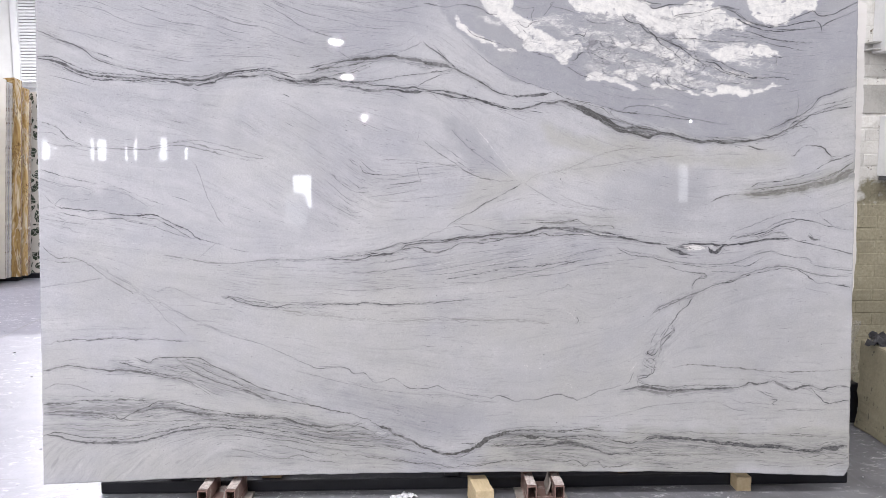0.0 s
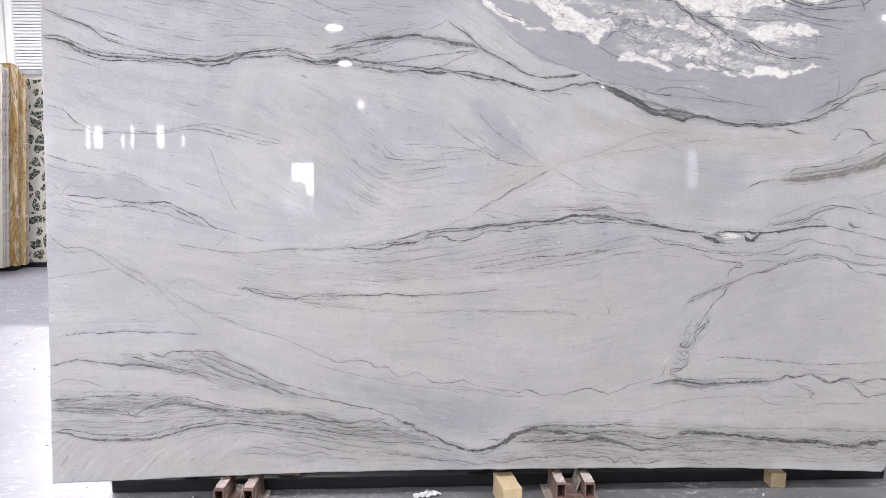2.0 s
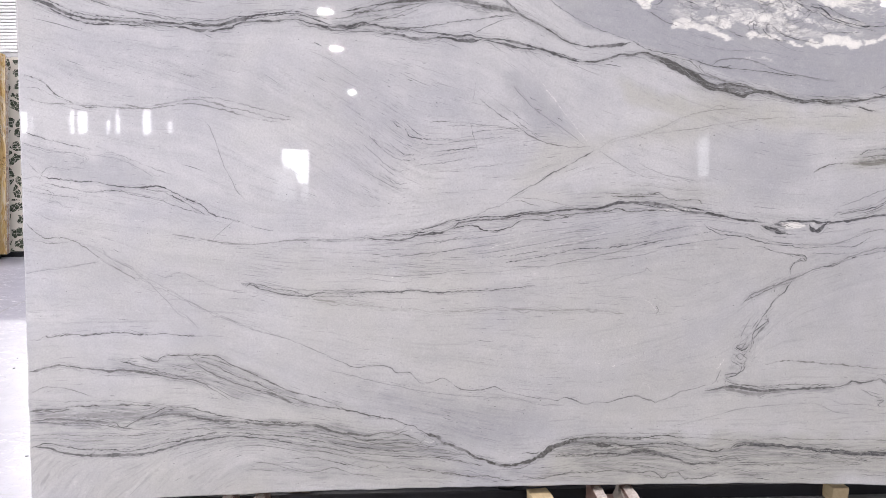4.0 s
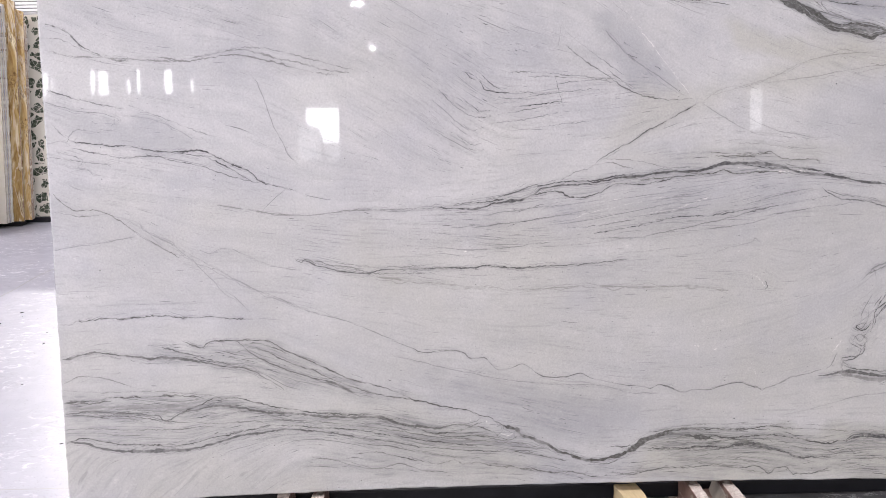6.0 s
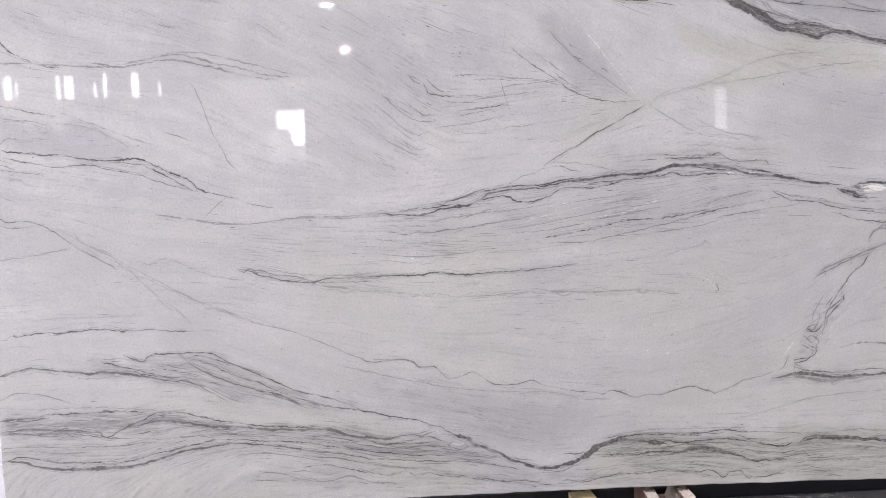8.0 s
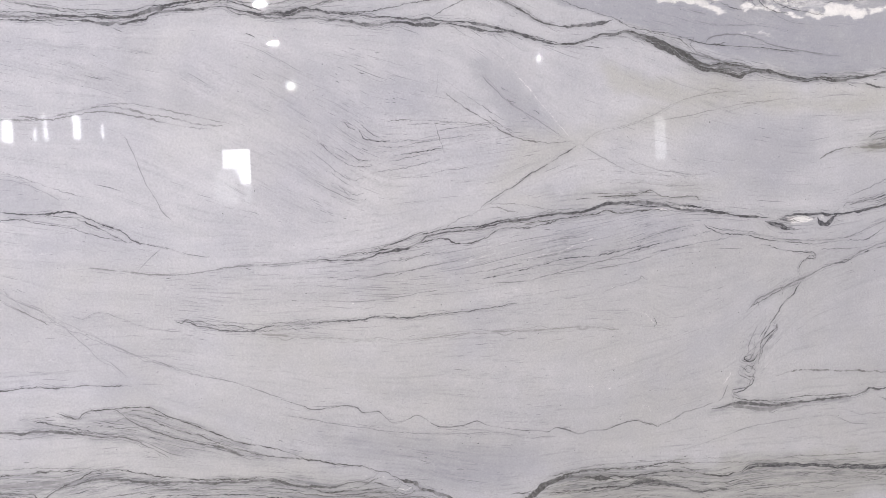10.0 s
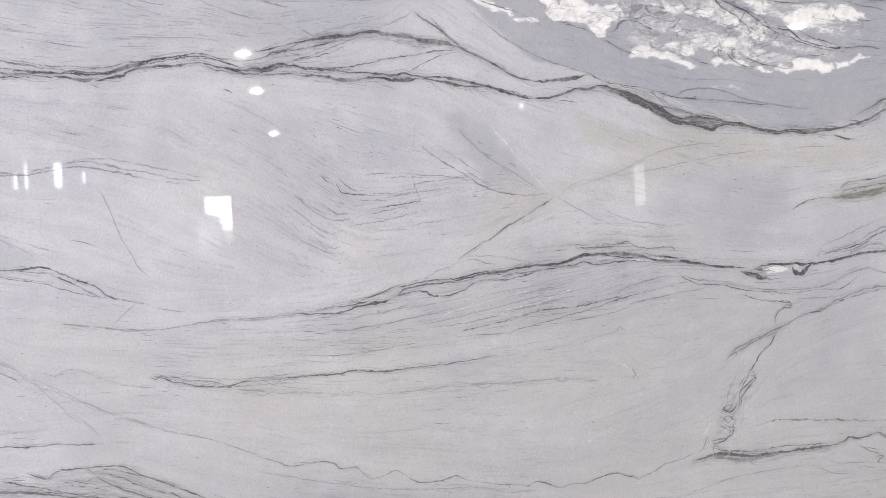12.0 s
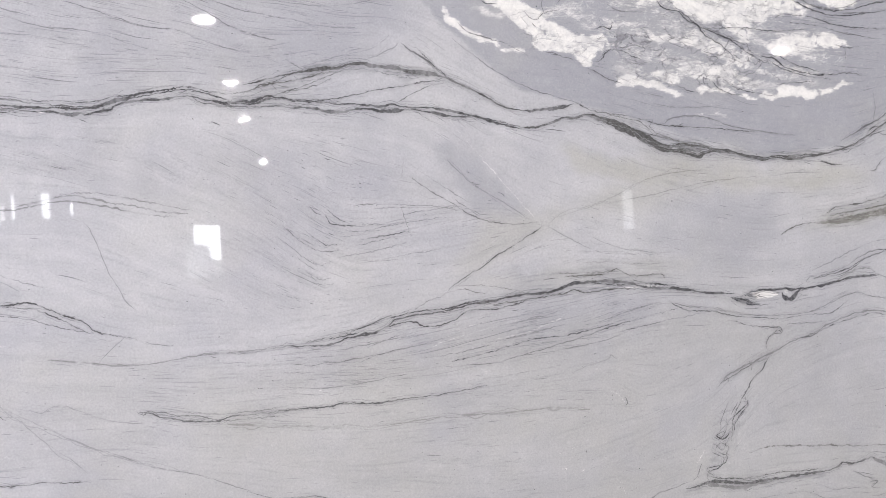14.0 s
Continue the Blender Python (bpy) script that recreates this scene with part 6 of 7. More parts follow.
def build_slab():
    thick, top = 0.022, 1.93
    cols, rows = 1084, 644
    s, r = np.meshgrid(np.linspace(0, 1, cols), np.linspace(0, 1, rows))
    v1, u1 = np.linspace(0, 1, rows) * top, np.linspace(-1.625, 1.625, cols)
    left = -1.631 + 0.0165 * v1 + 0.0006 * wander(rows, 12, 1) + 0.0004 * wander(rows, 2, 1)
    right = 1.629 - 0.010 * v1 + 0.0006 * wander(rows, 12, 1) + 0.0004 * wander(rows, 2, 1)
    right -= 0.022 * np.clip(1 - v1 / 0.05, 0, 1) ** 2
    foot = 0.030 * (1 - (u1 / 1.62) ** 2) * (0.9 - 0.1 * np.clip(u1 / 0.7, -1, 1)) - 0.012 * np.clip((u1 - 1.0) / 0.6, 0, 1) + 0.0008 * wander(cols, 14, 1)
    u = left[:, None] + (right - left)[:, None] * s
    v = foot[None] + (top - foot)[None] * r
    face = np.stack([u, 0 * u, v], -1)
    # the arris is eased by a millimetre, and the edges fall back to the rear face
    edge = np.minimum.reduce([s * (cols - 1), (1 - s) * (cols - 1), r * (rows - 1), (1 - r) * (rows - 1)])
    face[..., 1] = np.where(edge < 1, 0.0018, 0)
    i = np.arange(rows * cols).reshape(rows, cols)
    loop = np.concatenate([i[0, :-1], i[:-1, -1], i[-1, :0:-1], i[:0:-1, 0]])
    rim = face.reshape(-1, 3)[loop].copy()
    rim[:, 1] = thick + 0.0006 * rng.standard_normal(len(rim))
    n, m = rows * cols, len(loop)
    k = np.arange(m)
    sides = np.stack([loop, n + k, n + (k + 1) % m, np.roll(loop, -1)], -1)
    me, total = grid_mesh("stone_slab", np.vstack([face.reshape(-1, 3), rim]), rows, cols, sides)
    fields = [sample(a, u, v).ravel() for a in (np.clip(dark, 0, 1), np.clip(clouds["white"], 0, 1), np.clip(clouds["blue"], 0, 1),
                                               blur(olive_tone, 0.003), np.clip(streaks, 0, 1), np.clip(clouds["warm"] + 1.3 * blur(dark, 0.02) * np.clip(4 * blur(olive_tone, 0.012), 0, 1), 0, 1))]
    for name, trio in (("veining", fields[:3]), ("clouding", fields[3:])):
        values = np.zeros((n + m, 4), np.float32)
        for c in range(3):
            values[:n, c] = trio[c]
            values[n:, c] = trio[c][loop]
        shade = sample(wisps if name == "veining" else np.clip(clouds["scrawl"], 0, 1), u, v).ravel()
        values[:, 3] = np.concatenate([shade, shade[loop]])
        me.attributes.new(name, "FLOAT_COLOR", "POINT").data.foreach_set("color", values.ravel())
    me.materials.append(STONE)
    me.materials.append(SAWN)
    index = np.zeros(total, np.int32)
    index[total - m:] = 1
    me.polygons.foreach_set("material_index", index)
    ob = new("stone_slab", me)
    ob.matrix_basis = SLAB
    tagged(ob, "large polished grey quartzite slab with dark and white veins, leaning back on timber", "stone slab")
    lay_ribbons(ob)
    bm = bmesh.new()
    corners = [bm.verts.new((x, thick - 0.001, z)) for x, z in ((-1.61, 0.03), (1.61, 0.03), (1.60, 1.92), (-1.59, 1.92))]
    bm.faces.new(corners[::-1])
    part("back_face", bm, SAWN, ob, "sawn back of the slab")


build_slab()


# ---- setting ----
def floor_paint():
    n = Nodes("worn_floor_paint")
    v = n.coords()
    big, mid, fine = n.noise(v, 0.9, 5.0, 0.6), n.noise(v, 9.0, 6.0, 0.7), n.noise(v, 140.0, 3.0, 0.6)
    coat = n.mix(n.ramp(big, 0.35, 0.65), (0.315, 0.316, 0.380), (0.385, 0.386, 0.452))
    slab_shade = n.mix(n.ramp(big, 0.35, 0.65), (0.135, 0.137, 0.147), (0.19, 0.19, 0.202))
    # pale coating in the aisle; darker grey under the display slab paints in its shade
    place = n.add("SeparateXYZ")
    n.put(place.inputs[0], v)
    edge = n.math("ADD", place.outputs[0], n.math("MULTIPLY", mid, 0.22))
    colour = n.mix(n.ramp(edge, -1.42, -1.24), coat, slab_shade)
    colour = n.mix(n.ramp(mid, 0.56, 0.74, 0.0, 0.45), colour, (0.42, 0.42, 0.46))
    scuff = n.noise(n.coords((1.0, 1.6, 1.0)), 13.0, 8.0, 0.78, 1.2)
    worn = n.ramp(n.noise(v, 1.6, 3.0, 0.6), 0.42, 0.62)
    colour = n.mix(n.math("MULTIPLY", n.ramp(scuff, 0.57, 0.61, 0.0, 0.7), worn), colour, (0.24, 0.24, 0.28))
    colour = n.mix(n.math("MULTIPLY", n.ramp(scuff, 0.40, 0.44, 0.8, 0.0), worn), colour, (0.80, 0.80, 0.83))
    drag = n.noise(n.coords((3.0, 0.7, 1.0)), 9.0, 6.0, 0.7, 0.6)
    colour = n.mix(n.ramp(drag, 0.58, 0.64, 0.0, 0.4), colour, (0.30, 0.30, 0.34))
    colour = n.mix(n.ramp(fine, 0.62, 0.66, 0.0, 0.7), colour, (0.16, 0.16, 0.18))
    n.bump(n.math("ADD", mid, n.math("MULTIPLY", fine, 0.25)), 0.12, 0.002)
    return n.finish(colour, n.ramp(mid, 0.3, 0.7, 0.28, 0.5))


def brick_paint():
    """Cream paint over brick, tan below a ragged line, chipped in places."""
    n = Nodes("painted_brick")
    v = n.coords()
    geo = n.add("NewGeometry")
    place = n.add("SeparateXYZ")
    n.put(place.inputs[0], geo.outputs["Position"])
    edge = n.math("ADD", place.outputs[2], n.math("MULTIPLY", n.noise(geo.outputs["Position"], 7.0, 4.0, 0.6), 0.5))
    upper = n.ramp(edge, 1.42, 1.48)
    fine = n.noise(geo.outputs["Position"], 55.0, 5.0, 0.65)
    tan = n.mix(n.ramp(fine, 0.35, 0.65), (0.31, 0.28, 0.19), (0.42, 0.385, 0.275))
    tan = n.mix(n.ramp(n.noise(geo.outputs["Position"], 6.0, 6.0, 0.7), 0.42, 0.68, 0.0, 0.5), tan, (0.25, 0.23, 0.16))
    cream = n.mix(n.ramp(fine, 0.35, 0.65), (0.76, 0.74, 0.69), (0.85, 0.84, 0.80))
    colour = n.mix(upper, tan, cream)
    colour = n.mix(n.ramp(n.noise(geo.outputs["Position"], 24.0, 5.0, 0.7), 0.64, 0.70), colour, (0.17, 0.13, 0.09))
    colour = n.mix(1.0, colour, n.mix(n.add("ObjectInfo").outputs["Random"], (0.9, 0.9, 0.9), (1.0, 1.0, 1.0)), "MULTIPLY")
    n.bump(fine, 0.5, 0.006)
    return n.finish(colour, 0.7)


def breccia():
    """Dark green stone broken up by white calcite."""
    n = Nodes("green_breccia")
    v = n.coords()
    warp = n.mix(0.12, v, n.add("TexNoise", Scale=9.0, Detail=4.0).outputs["Color"])
    cell = n.add("TexVoronoi", {"feature": "DISTANCE_TO_EDGE"}, Scale=9.0)
    n.put(cell.inputs["Vector"], warp)
    small = n.add("TexVoronoi", {"feature": "DISTANCE_TO_EDGE"}, Scale=26.0)
    n.put(small.inputs["Vector"], warp)
    patch_noise = n.noise(v, 7.0, 4.0, 0.6)
    thick = n.ramp(patch_noise, 0.33, 0.66, 0.01, 0.24)
    calcite = n.math("LESS_THAN", cell.outputs[0], thick)
    calcite = n.math("MAXIMUM", calcite, n.math("LESS_THAN", small.outputs[0], 0.035))
    green = n.mix(n.ramp(n.noise(v, 30.0, 4.0), 0.35, 0.65), (0.03, 0.04, 0.032), (0.12, 0.145, 0.11))
    return n.finish(n.mix(calcite, green, (0.68, 0.66, 0.60)), 0.15)


def onyx(name, low, high, light, scale):
    """Honey onyx: swirled bands between brown, amber and cream, cut by dark cracks and chalky seams."""
    n = Nodes(name)
    v = n.coords((2.2, 0.5, 0.8))
    swirl = n.noise(v, scale, 8.0, 0.68, 2.6)
    colour = n.mix(n.ramp(swirl, 0.34, 0.60), low, high)
    pale = n.noise(v, scale * 0.6, 7.0, 0.66, 3.4)
    colour = n.mix(n.ramp(pale, 0.52, 0.62, 0.0, 0.95), colour, light)
    line = n.math("ABSOLUTE", n.math("SUBTRACT", n.noise(v, scale * 0.9, 5.0, 0.55, 1.2), 0.5))
    colour = n.mix(n.ramp(line, 0.003, 0.012, 0.7, 0.0), colour, (0.10, 0.05, 0.025))
    chalk = n.math("ABSOLUTE", n.math("SUBTRACT", n.noise(v, scale * 0.5, 5.0, 0.55, 1.6), 0.47))
    colour = n.mix(n.ramp(chalk, 0.003, 0.020, 0.55, 0.0), colour, (0.80, 0.74, 0.64))
    colour = n.mix(n.ramp(n.noise(v, scale * 9, 5.0, 0.7), 0.60, 0.70, 0.0, 0.55), colour, (0.16, 0.085, 0.04))
    return n.finish(colour, 0.14)


def ribbed_white():
    return surface("white_shutter_paint", (0.74, 0.745, 0.75), (0.84, 0.84, 0.84), (0.35, 0.5), 3.0, 60, 0.05, 0.002)


def clear_wrap():
    n = Nodes("clear_plastic_wrap")
    n.bump(n.noise(n.coords(), 45.0, 5.0, 0.65), 0.9, 0.02)
    n.put(n.bsdf.inputs["Alpha"], 0.22)
    n.put(n.bsdf.inputs["Specular IOR Level"], 1.0)
    return n.finish((0.75, 0.75, 0.74), 0.06)


FLOOR = floor_paint()
WALL = surface("white_wall_paint", (0.70, 0.70, 0.68), (0.80, 0.80, 0.78), (0.5, 0.7), 2.0, 40, 0.1, 0.004)
ROOF = surface("grey_roof_deck", (0.40, 0.40, 0.41), (0.52, 0.52, 0.53), (0.5, 0.7), 2.0, 40, 0.1, 0.004)
BRICK = brick_paint()
MORTAR = BRICK
TIMBER = surface("pine_timber", (0.52, 0.40, 0.23), (0.76, 0.63, 0.41), (0.6, 0.8), 9, 90, 0.35, 0.003, stretch=(1, 0.15, 1))
OLD_TIMBER = surface("weathered_timber", (0.22, 0.15, 0.085), (0.36, 0.26, 0.16), (0.7, 0.85), 9, 90, 0.35, 0.003, stretch=(1, 0.15, 1))
RAIL = surface("red_brown_painted_steel", (0.17, 0.10, 0.085), (0.30, 0.20, 0.17), (0.28, 0.5), 20, 120, 0.2, 0.002, spots=(26, 0.60, (0.42, 0.36, 0.32)))
PLATE = surface("dusty_steel_plate", (0.28, 0.25, 0.22), (0.42, 0.38, 0.34), (0.45, 0.65), 14, 120, 0.2, 0.002)
# near black, so that the added rack beams pass for shade under the slab
BLACK_STEEL = surface("black_painted_steel", (0.006, 0.0065, 0.010), (0.016, 0.017, 0.024), (0.3, 0.5), 9, 90, 0.15, 0.002)
TAPE = surface("pale_shiny_tape", (0.55, 0.46, 0.42), (0.78, 0.72, 0.68), (0.1, 0.25), 60, 220, 0.8, 0.004)
SCRAP = surface("white_plastic_scrap", (0.62, 0.63, 0.66), (0.82, 0.82, 0.84), (0.2, 0.4), 40, 160, 0.5, 0.004)
SHUTTER = ribbed_white()
GREY_PAINT = surface("grey_metal_paint", (0.30, 0.30, 0.30), (0.40, 0.40, 0.40), (0.4, 0.6), 6, 90, 0.1, 0.002)
GALVANISED = surface("galvanised_channel", (0.60, 0.59, 0.57), (0.74, 0.73, 0.71), (0.3, 0.45), 20, 140, 0.1, 0.002, metallic=0.3)
CONCRETE = surface("tan_rough_block", (0.22, 0.195, 0.13), (0.32, 0.29, 0.20), (0.8, 0.95), 5, 60, 0.6, 0.008, spots=(38, 0.66, (0.13, 0.12, 0.085)))
LINTEL = surface("grey_lintel_concrete", (0.33, 0.32, 0.29), (0.48, 0.47, 0.44), (0.8, 0.95), 7, 90, 0.5, 0.004)
WRAP = clear_wrap()
DARK_DEBRIS = surface("dark_debris", (0.03, 0.03, 0.033), (0.075, 0.075, 0.08), (0.8, 0.95), 12, 200, 0.5, 0.003)
BREAK = surface("broken_stone_edge", (0.42, 0.37, 0.33), (0.82, 0.79, 0.75), (0.7, 0.9), 14, 120, 0.6, 0.004, spots=(30, 0.62, (0.24, 0.18, 0.14)))
WHITE_STONE = surface("cream_marble", (0.80, 0.765, 0.72), (0.88, 0.86, 0.83), (0.12, 0.2), 1.4, 14, 0.02, 0.002, stretch=(0.4, 1, 1.6), spots=(5.5, 0.66, (0.60, 0.56, 0.52)))
PALE_STONE = surface("pale_grey_marble", (0.68, 0.68, 0.68), (0.82, 0.82, 0.81), (0.15, 0.3), 3, 30, 0.05, 0.002)
BLUE_STONE = surface("blue_grey_marble", (0.30, 0.33, 0.42), (0.66, 0.66, 0.70), (0.15, 0.3), 9, 60, 0.05, 0.002)
BLACK_STONE = surface("black_granite", (0.010, 0.011, 0.016), (0.026, 0.028, 0.038), (0.10, 0.2), 20, 200, 0.03, 0.001)
YELLOW_EDGE = surface("yellow_resin_edge", (0.66, 0.54, 0.22), (0.84, 0.76, 0.50), (0.5, 0.7), 30, 140, 0.5, 0.004)
ONYX = onyx("brown_onyx", (0.24, 0.14, 0.05), (0.52, 0.37, 0.16), (0.74, 0.66, 0.48), 2.2)
HONEY = onyx("honey_onyx", (0.46, 0.28, 0.10), (0.70, 0.54, 0.28), (0.84, 0.76, 0.58), 3.2)
RED_EDGE = surface("red_brown_onyx_edge", (0.20, 0.10, 0.07), (0.66, 0.55, 0.43), (0.6, 0.8), 9, 100, 0.5, 0.004, spots=(16, 0.60, (0.82, 0.76, 0.66)))
BRECCIA = breccia()
GLASS_LIGHT = glow("daylight_pane", (0.95, 0.96, 1.0), 15.0)
# glow of the added panel behind the camera
PANEL_GLOW = glow("added_panel_glow", (0.95, 0.96, 1.0), 3.2)
GLASS_SOFT = glow("soft_daylight_pane", (0.95, 0.96, 1.0), 2.2)
DARK_FRAME = surface("dark_window_frame", (0.10, 0.10, 0.11), (0.16, 0.16, 0.17), (0.4, 0.6), 9, 90, 0.1, 0.002)
LAMP_SHELL = surface("grey_lamp_shell", (0.34, 0.34, 0.35), (0.44, 0.44, 0.45), (0.35, 0.5), 9, 90, 0.05, 0.002)

WEST, EAST, SOUTH, NORTH = -11.0, 16.0, -38.0, 17.2
tagged(part("floor", box((WEST - 0.2, SOUTH - 0.2, -0.2), (EAST + 0.2, NORTH + 0.2, 0)), FLOOR), "worn pale grey-lilac painted concrete floor with scuffs, shade painted in under the slab", "floor", kind="structure")
tagged(part("ceiling", box((WEST - 0.2, SOUTH - 0.2, CEILING), (EAST + 0.2, NORTH + 0.2, CEILING + 0.2)), ROOF), "grey warehouse roof deck", "ceiling", kind="structure")
for name, lo, hi in (("wall_north", (WEST, NORTH, 0), (EAST, NORTH + 0.2, CEILING)), ("wall_south", (WEST, SOUTH - 0.2, 0), (EAST, SOUTH, CEILING)),
                     ("wall_west", (WEST - 0.2, SOUTH, 0), (WEST, NORTH, CEILING)), ("wall_east", (EAST, SOUTH, 0), (EAST + 0.2, NORTH, CEILING))):
    tagged(part(name, box(lo, hi), WALL), "white painted warehouse wall", "wall", kind="structure")


def floor_joint():
    """A sawn joint in the floor that runs off beside the stacked slabs."""
    bm = bmesh.new()
    line = smooth_line([(-3.20, 2.4), (-3.32, 2.86), (-3.33, 3.25), (-3.35, 3.67), (-3.31, 4.1)], 0.05)
    prev = None
    for i, (x, y) in enumerate(line):
        w = 0.005 + 0.004 * noise.noise((x * 3, y * 9, 0))
        pair = (bm.verts.new((x - w, y, 0.0006)), bm.verts.new((x + w, y, 0.0006)))
        if prev:
            bm.faces.new((prev[0], prev[1], pair[1], pair[0]))
        prev = pair
    return tagged(part("floor_joint", bm, GREY_PAINT), "thin dark crack in the painted floor", "floor crack", kind="structure")


floor_joint()
seam = bmesh.new()
prev = None
for k in range(60):
    x = -3.6 + k * 0.034
    y, w = 0.308 + 0.006 * noise.noise((x * 6, 1, 2)), 0.0025 + 0.0015 * noise.noise((x * 20, 4, 2))
    pair = (seam.verts.new((x, y - w, 0.0006)), seam.verts.new((x, y + w, 0.0006)))
    if prev:
        seam.faces.new((prev[0], pair[0], pair[1], prev[1]))
    prev = pair
tagged(part("floor_seam", seam, GREY_PAINT), "thin straight seam in the painted floor", "floor seam", kind="structure")


# ---- brick wall beside the slab ----
wall_brick = tagged(part("wall_brick", box((1.30, 1.604, 0), (EAST, 1.85, CEILING)), MORTAR), "painted brick wall, cream above and tan below", "wall", kind="structure")

# ---- roller shutter at the far end ----
shutter = base("roller_shutter", "white ribbed roller shutter drawn down in the far wall", "roller shutter")
for x in (-9.66, -4.4):
    part("jamb", box((x, NORTH - 0.16, 0), (x + 0.16, NORTH - 0.01, 5.6), 0.006), SHUTTER, shutter)
part("bottom_bar", box((-9.50, NORTH - 0.13, 2.93), (-4.4, NORTH - 0.07, 3.04), 0.006), GREY_PAINT, shutter, "grey bottom bar")
# added grey sheet draws the shade of the grooves as dark lines between slats
part("backing", box((-9.50, NORTH - 0.060, 3.04), (-4.4, NORTH - 0.050, 5.58)), GREY_PAINT, shutter, "grey sheet added behind the slats, in place of shade in the grooves")
slat_mesh = None
for k in range(34):
    if slat_mesh is None:
        bm = bmesh.new()
        profile = [(0.0, 0.0), (-0.006, 0.004), (-0.018, 0.014), (-0.022, 0.030), (-0.018, 0.046), (-0.006, 0.056), (0.0, 0.060)]
        ends = [[bm.verts.new((x, y, z)) for y, z in profile] for x in (-9.50, -4.4)]
        for j in range(len(profile) - 1):
            bm.faces.new((ends[0][j], ends[1][j], ends[1][j + 1], ends[0][j + 1]))
        slat = part("slat", bm, SHUTTER, shutter)
        slat_mesh = slat.data
    else:
        slat = new("slat", slat_mesh)
        slat.parent = shutter
    slat.location = (0, NORTH - 0.09, 3.05 + 0.074 * k)

# ---- what holds the slab up ----
def hollow_tube(w, h, length, wall=0.004):
    """A square steel tube, open at its ends, lying along y from 0."""
    bm = bmesh.new()
    def ring(y, k):
        return [bm.verts.new((x, y, z)) for x, z in ((-w / 2 + k, k), (w / 2 - k, k), (w / 2 - k, h - k), (-w / 2 + k, h - k))]
    a, b, c, d = ring(0, 0), ring(length, 0), ring(0, wall), ring(length, wall)
    for k in range(4):
        j = (k + 1) % 4
        for f in ((a[k], b[k], b[j], a[j]), (c[j], d[j], d[k], c[k]), (a[j], c[j], c[k], a[k]), (b[k], d[k], d[j], b[j])):
            bm.faces.new(f)
    bmesh.ops.bevel(bm, geom=[e for e in bm.edges if abs(e.verts[0].co.y - e.verts[1].co.y) > length / 2], offset=0.0012, segments=1, affect="EDGES")
    bmesh.ops.recalc_face_normals(bm, faces=bm.faces)
    return bm


def crumpled(w, d, h, cuts, seed, sharp=1.0):
    """A thin crumpled strip lying flat, w by d, with creases up to h high."""
    bm = bmesh.new()
    bmesh.ops.create_grid(bm, x_segments=cuts, y_segments=max(2, int(cuts * d / w)), size=0.5)
    for vert in bm.verts:
        x, y = vert.co.x * w, vert.co.y * d
        fold = abs(noise.noise((x * 40 * sharp + seed, y * 40 * sharp, seed))) + 0.5 * abs(noise.noise((x * 90 * sharp, y * 90 * sharp + seed, 1)))
        edge = 1 + 0.25 * noise.noise((x * 25 + seed, y * 25, 3))
        vert.co = Vector((x * edge, y * edge, 0.0015 + h * fold))
    return bm


def support_rail(m, label):
    """A foot of the slab rack: two square tubes on a brown base plate over a dusty plate."""
    foot = base("support_rail", label, "support rail", m, "rails under the slab")
    part("floor_plate", rough_box((-0.105, -0.055, 0), (0.105, 0.125, 0.010), 2, 0.002, 20, 3, 0.002), PLATE, foot, "dusty grey floor plate")
    part("base_plate", box((-0.075, -0.035, 0.010), (0.075, 0.122, 0.036), 0.003), RAIL, foot)
    for x in (-0.055, 0.055):
        t = part("tube", hollow_tube(0.038, 0.060, 0.20), RAIL, foot, "red-brown square steel tube")
        t.location = (x, -0.078, 0.036)
        tp = part("tape", crumpled(0.036, 0.10, 0.003, 12, x * 50 + m.translation.x), TAPE, t, "pale shiny tape on the tube")
        tp.location = (0, 0.06, 0.060)
    brace = part("brace", box((-0.004, 0, 0), (0.004, 0.13, 0.052), 0.001), PLATE, foot, "pale angled flat bar")
    brace.matrix_basis = pose(0.012, -0.02, 0.036, 0, 18, -6)
    return foot


support_rail(pose(0.365, 0, 0, 0, 0, 0), "red-brown steel tube rail under the slab, taped on top")
support_rail(pose(-0.93, 0, 0, 0, 0, -2), "red-brown steel tube rail under the slab, scuffed at its end")


def timber_block(m, size, material, label, seed):
    ob = part("timber_block", rough_box((-size[0] / 2, -size[1] / 2, 0), (size[0] / 2, size[1] / 2, size[2]), 6, 0.0018, 22, seed, 0.002), material)
    ob.matrix_basis = m
    return tagged(ob, label, "timber block", "timber blocks under the slab")


timber_block(pose(0.110, -0.012, 0, 0, 0, 8), (0.074, 0.165, 0.088), TIMBER, "sawn pale pine block standing on the floor by the rail", 1)
timber_block(pose(1.221, 0.102, 0, 0, 0, 1), (0.062, 0.07, 0.062), TIMBER, "short square pine batten on the floor under the slab", 2)
timber_block(pose(-0.755, 0.20, 0.051, 0, 0, -4), (0.085, 0.09, 0.052), OLD_TIMBER, "old brown timber block in the shade under the slab", 3)
timber_block(pose(0.735, 0.20, 0.051, 0, 0, 5), (0.05, 0.08, 0.050), OLD_TIMBER, "old brown timber wedge in the shade under the slab", 4)

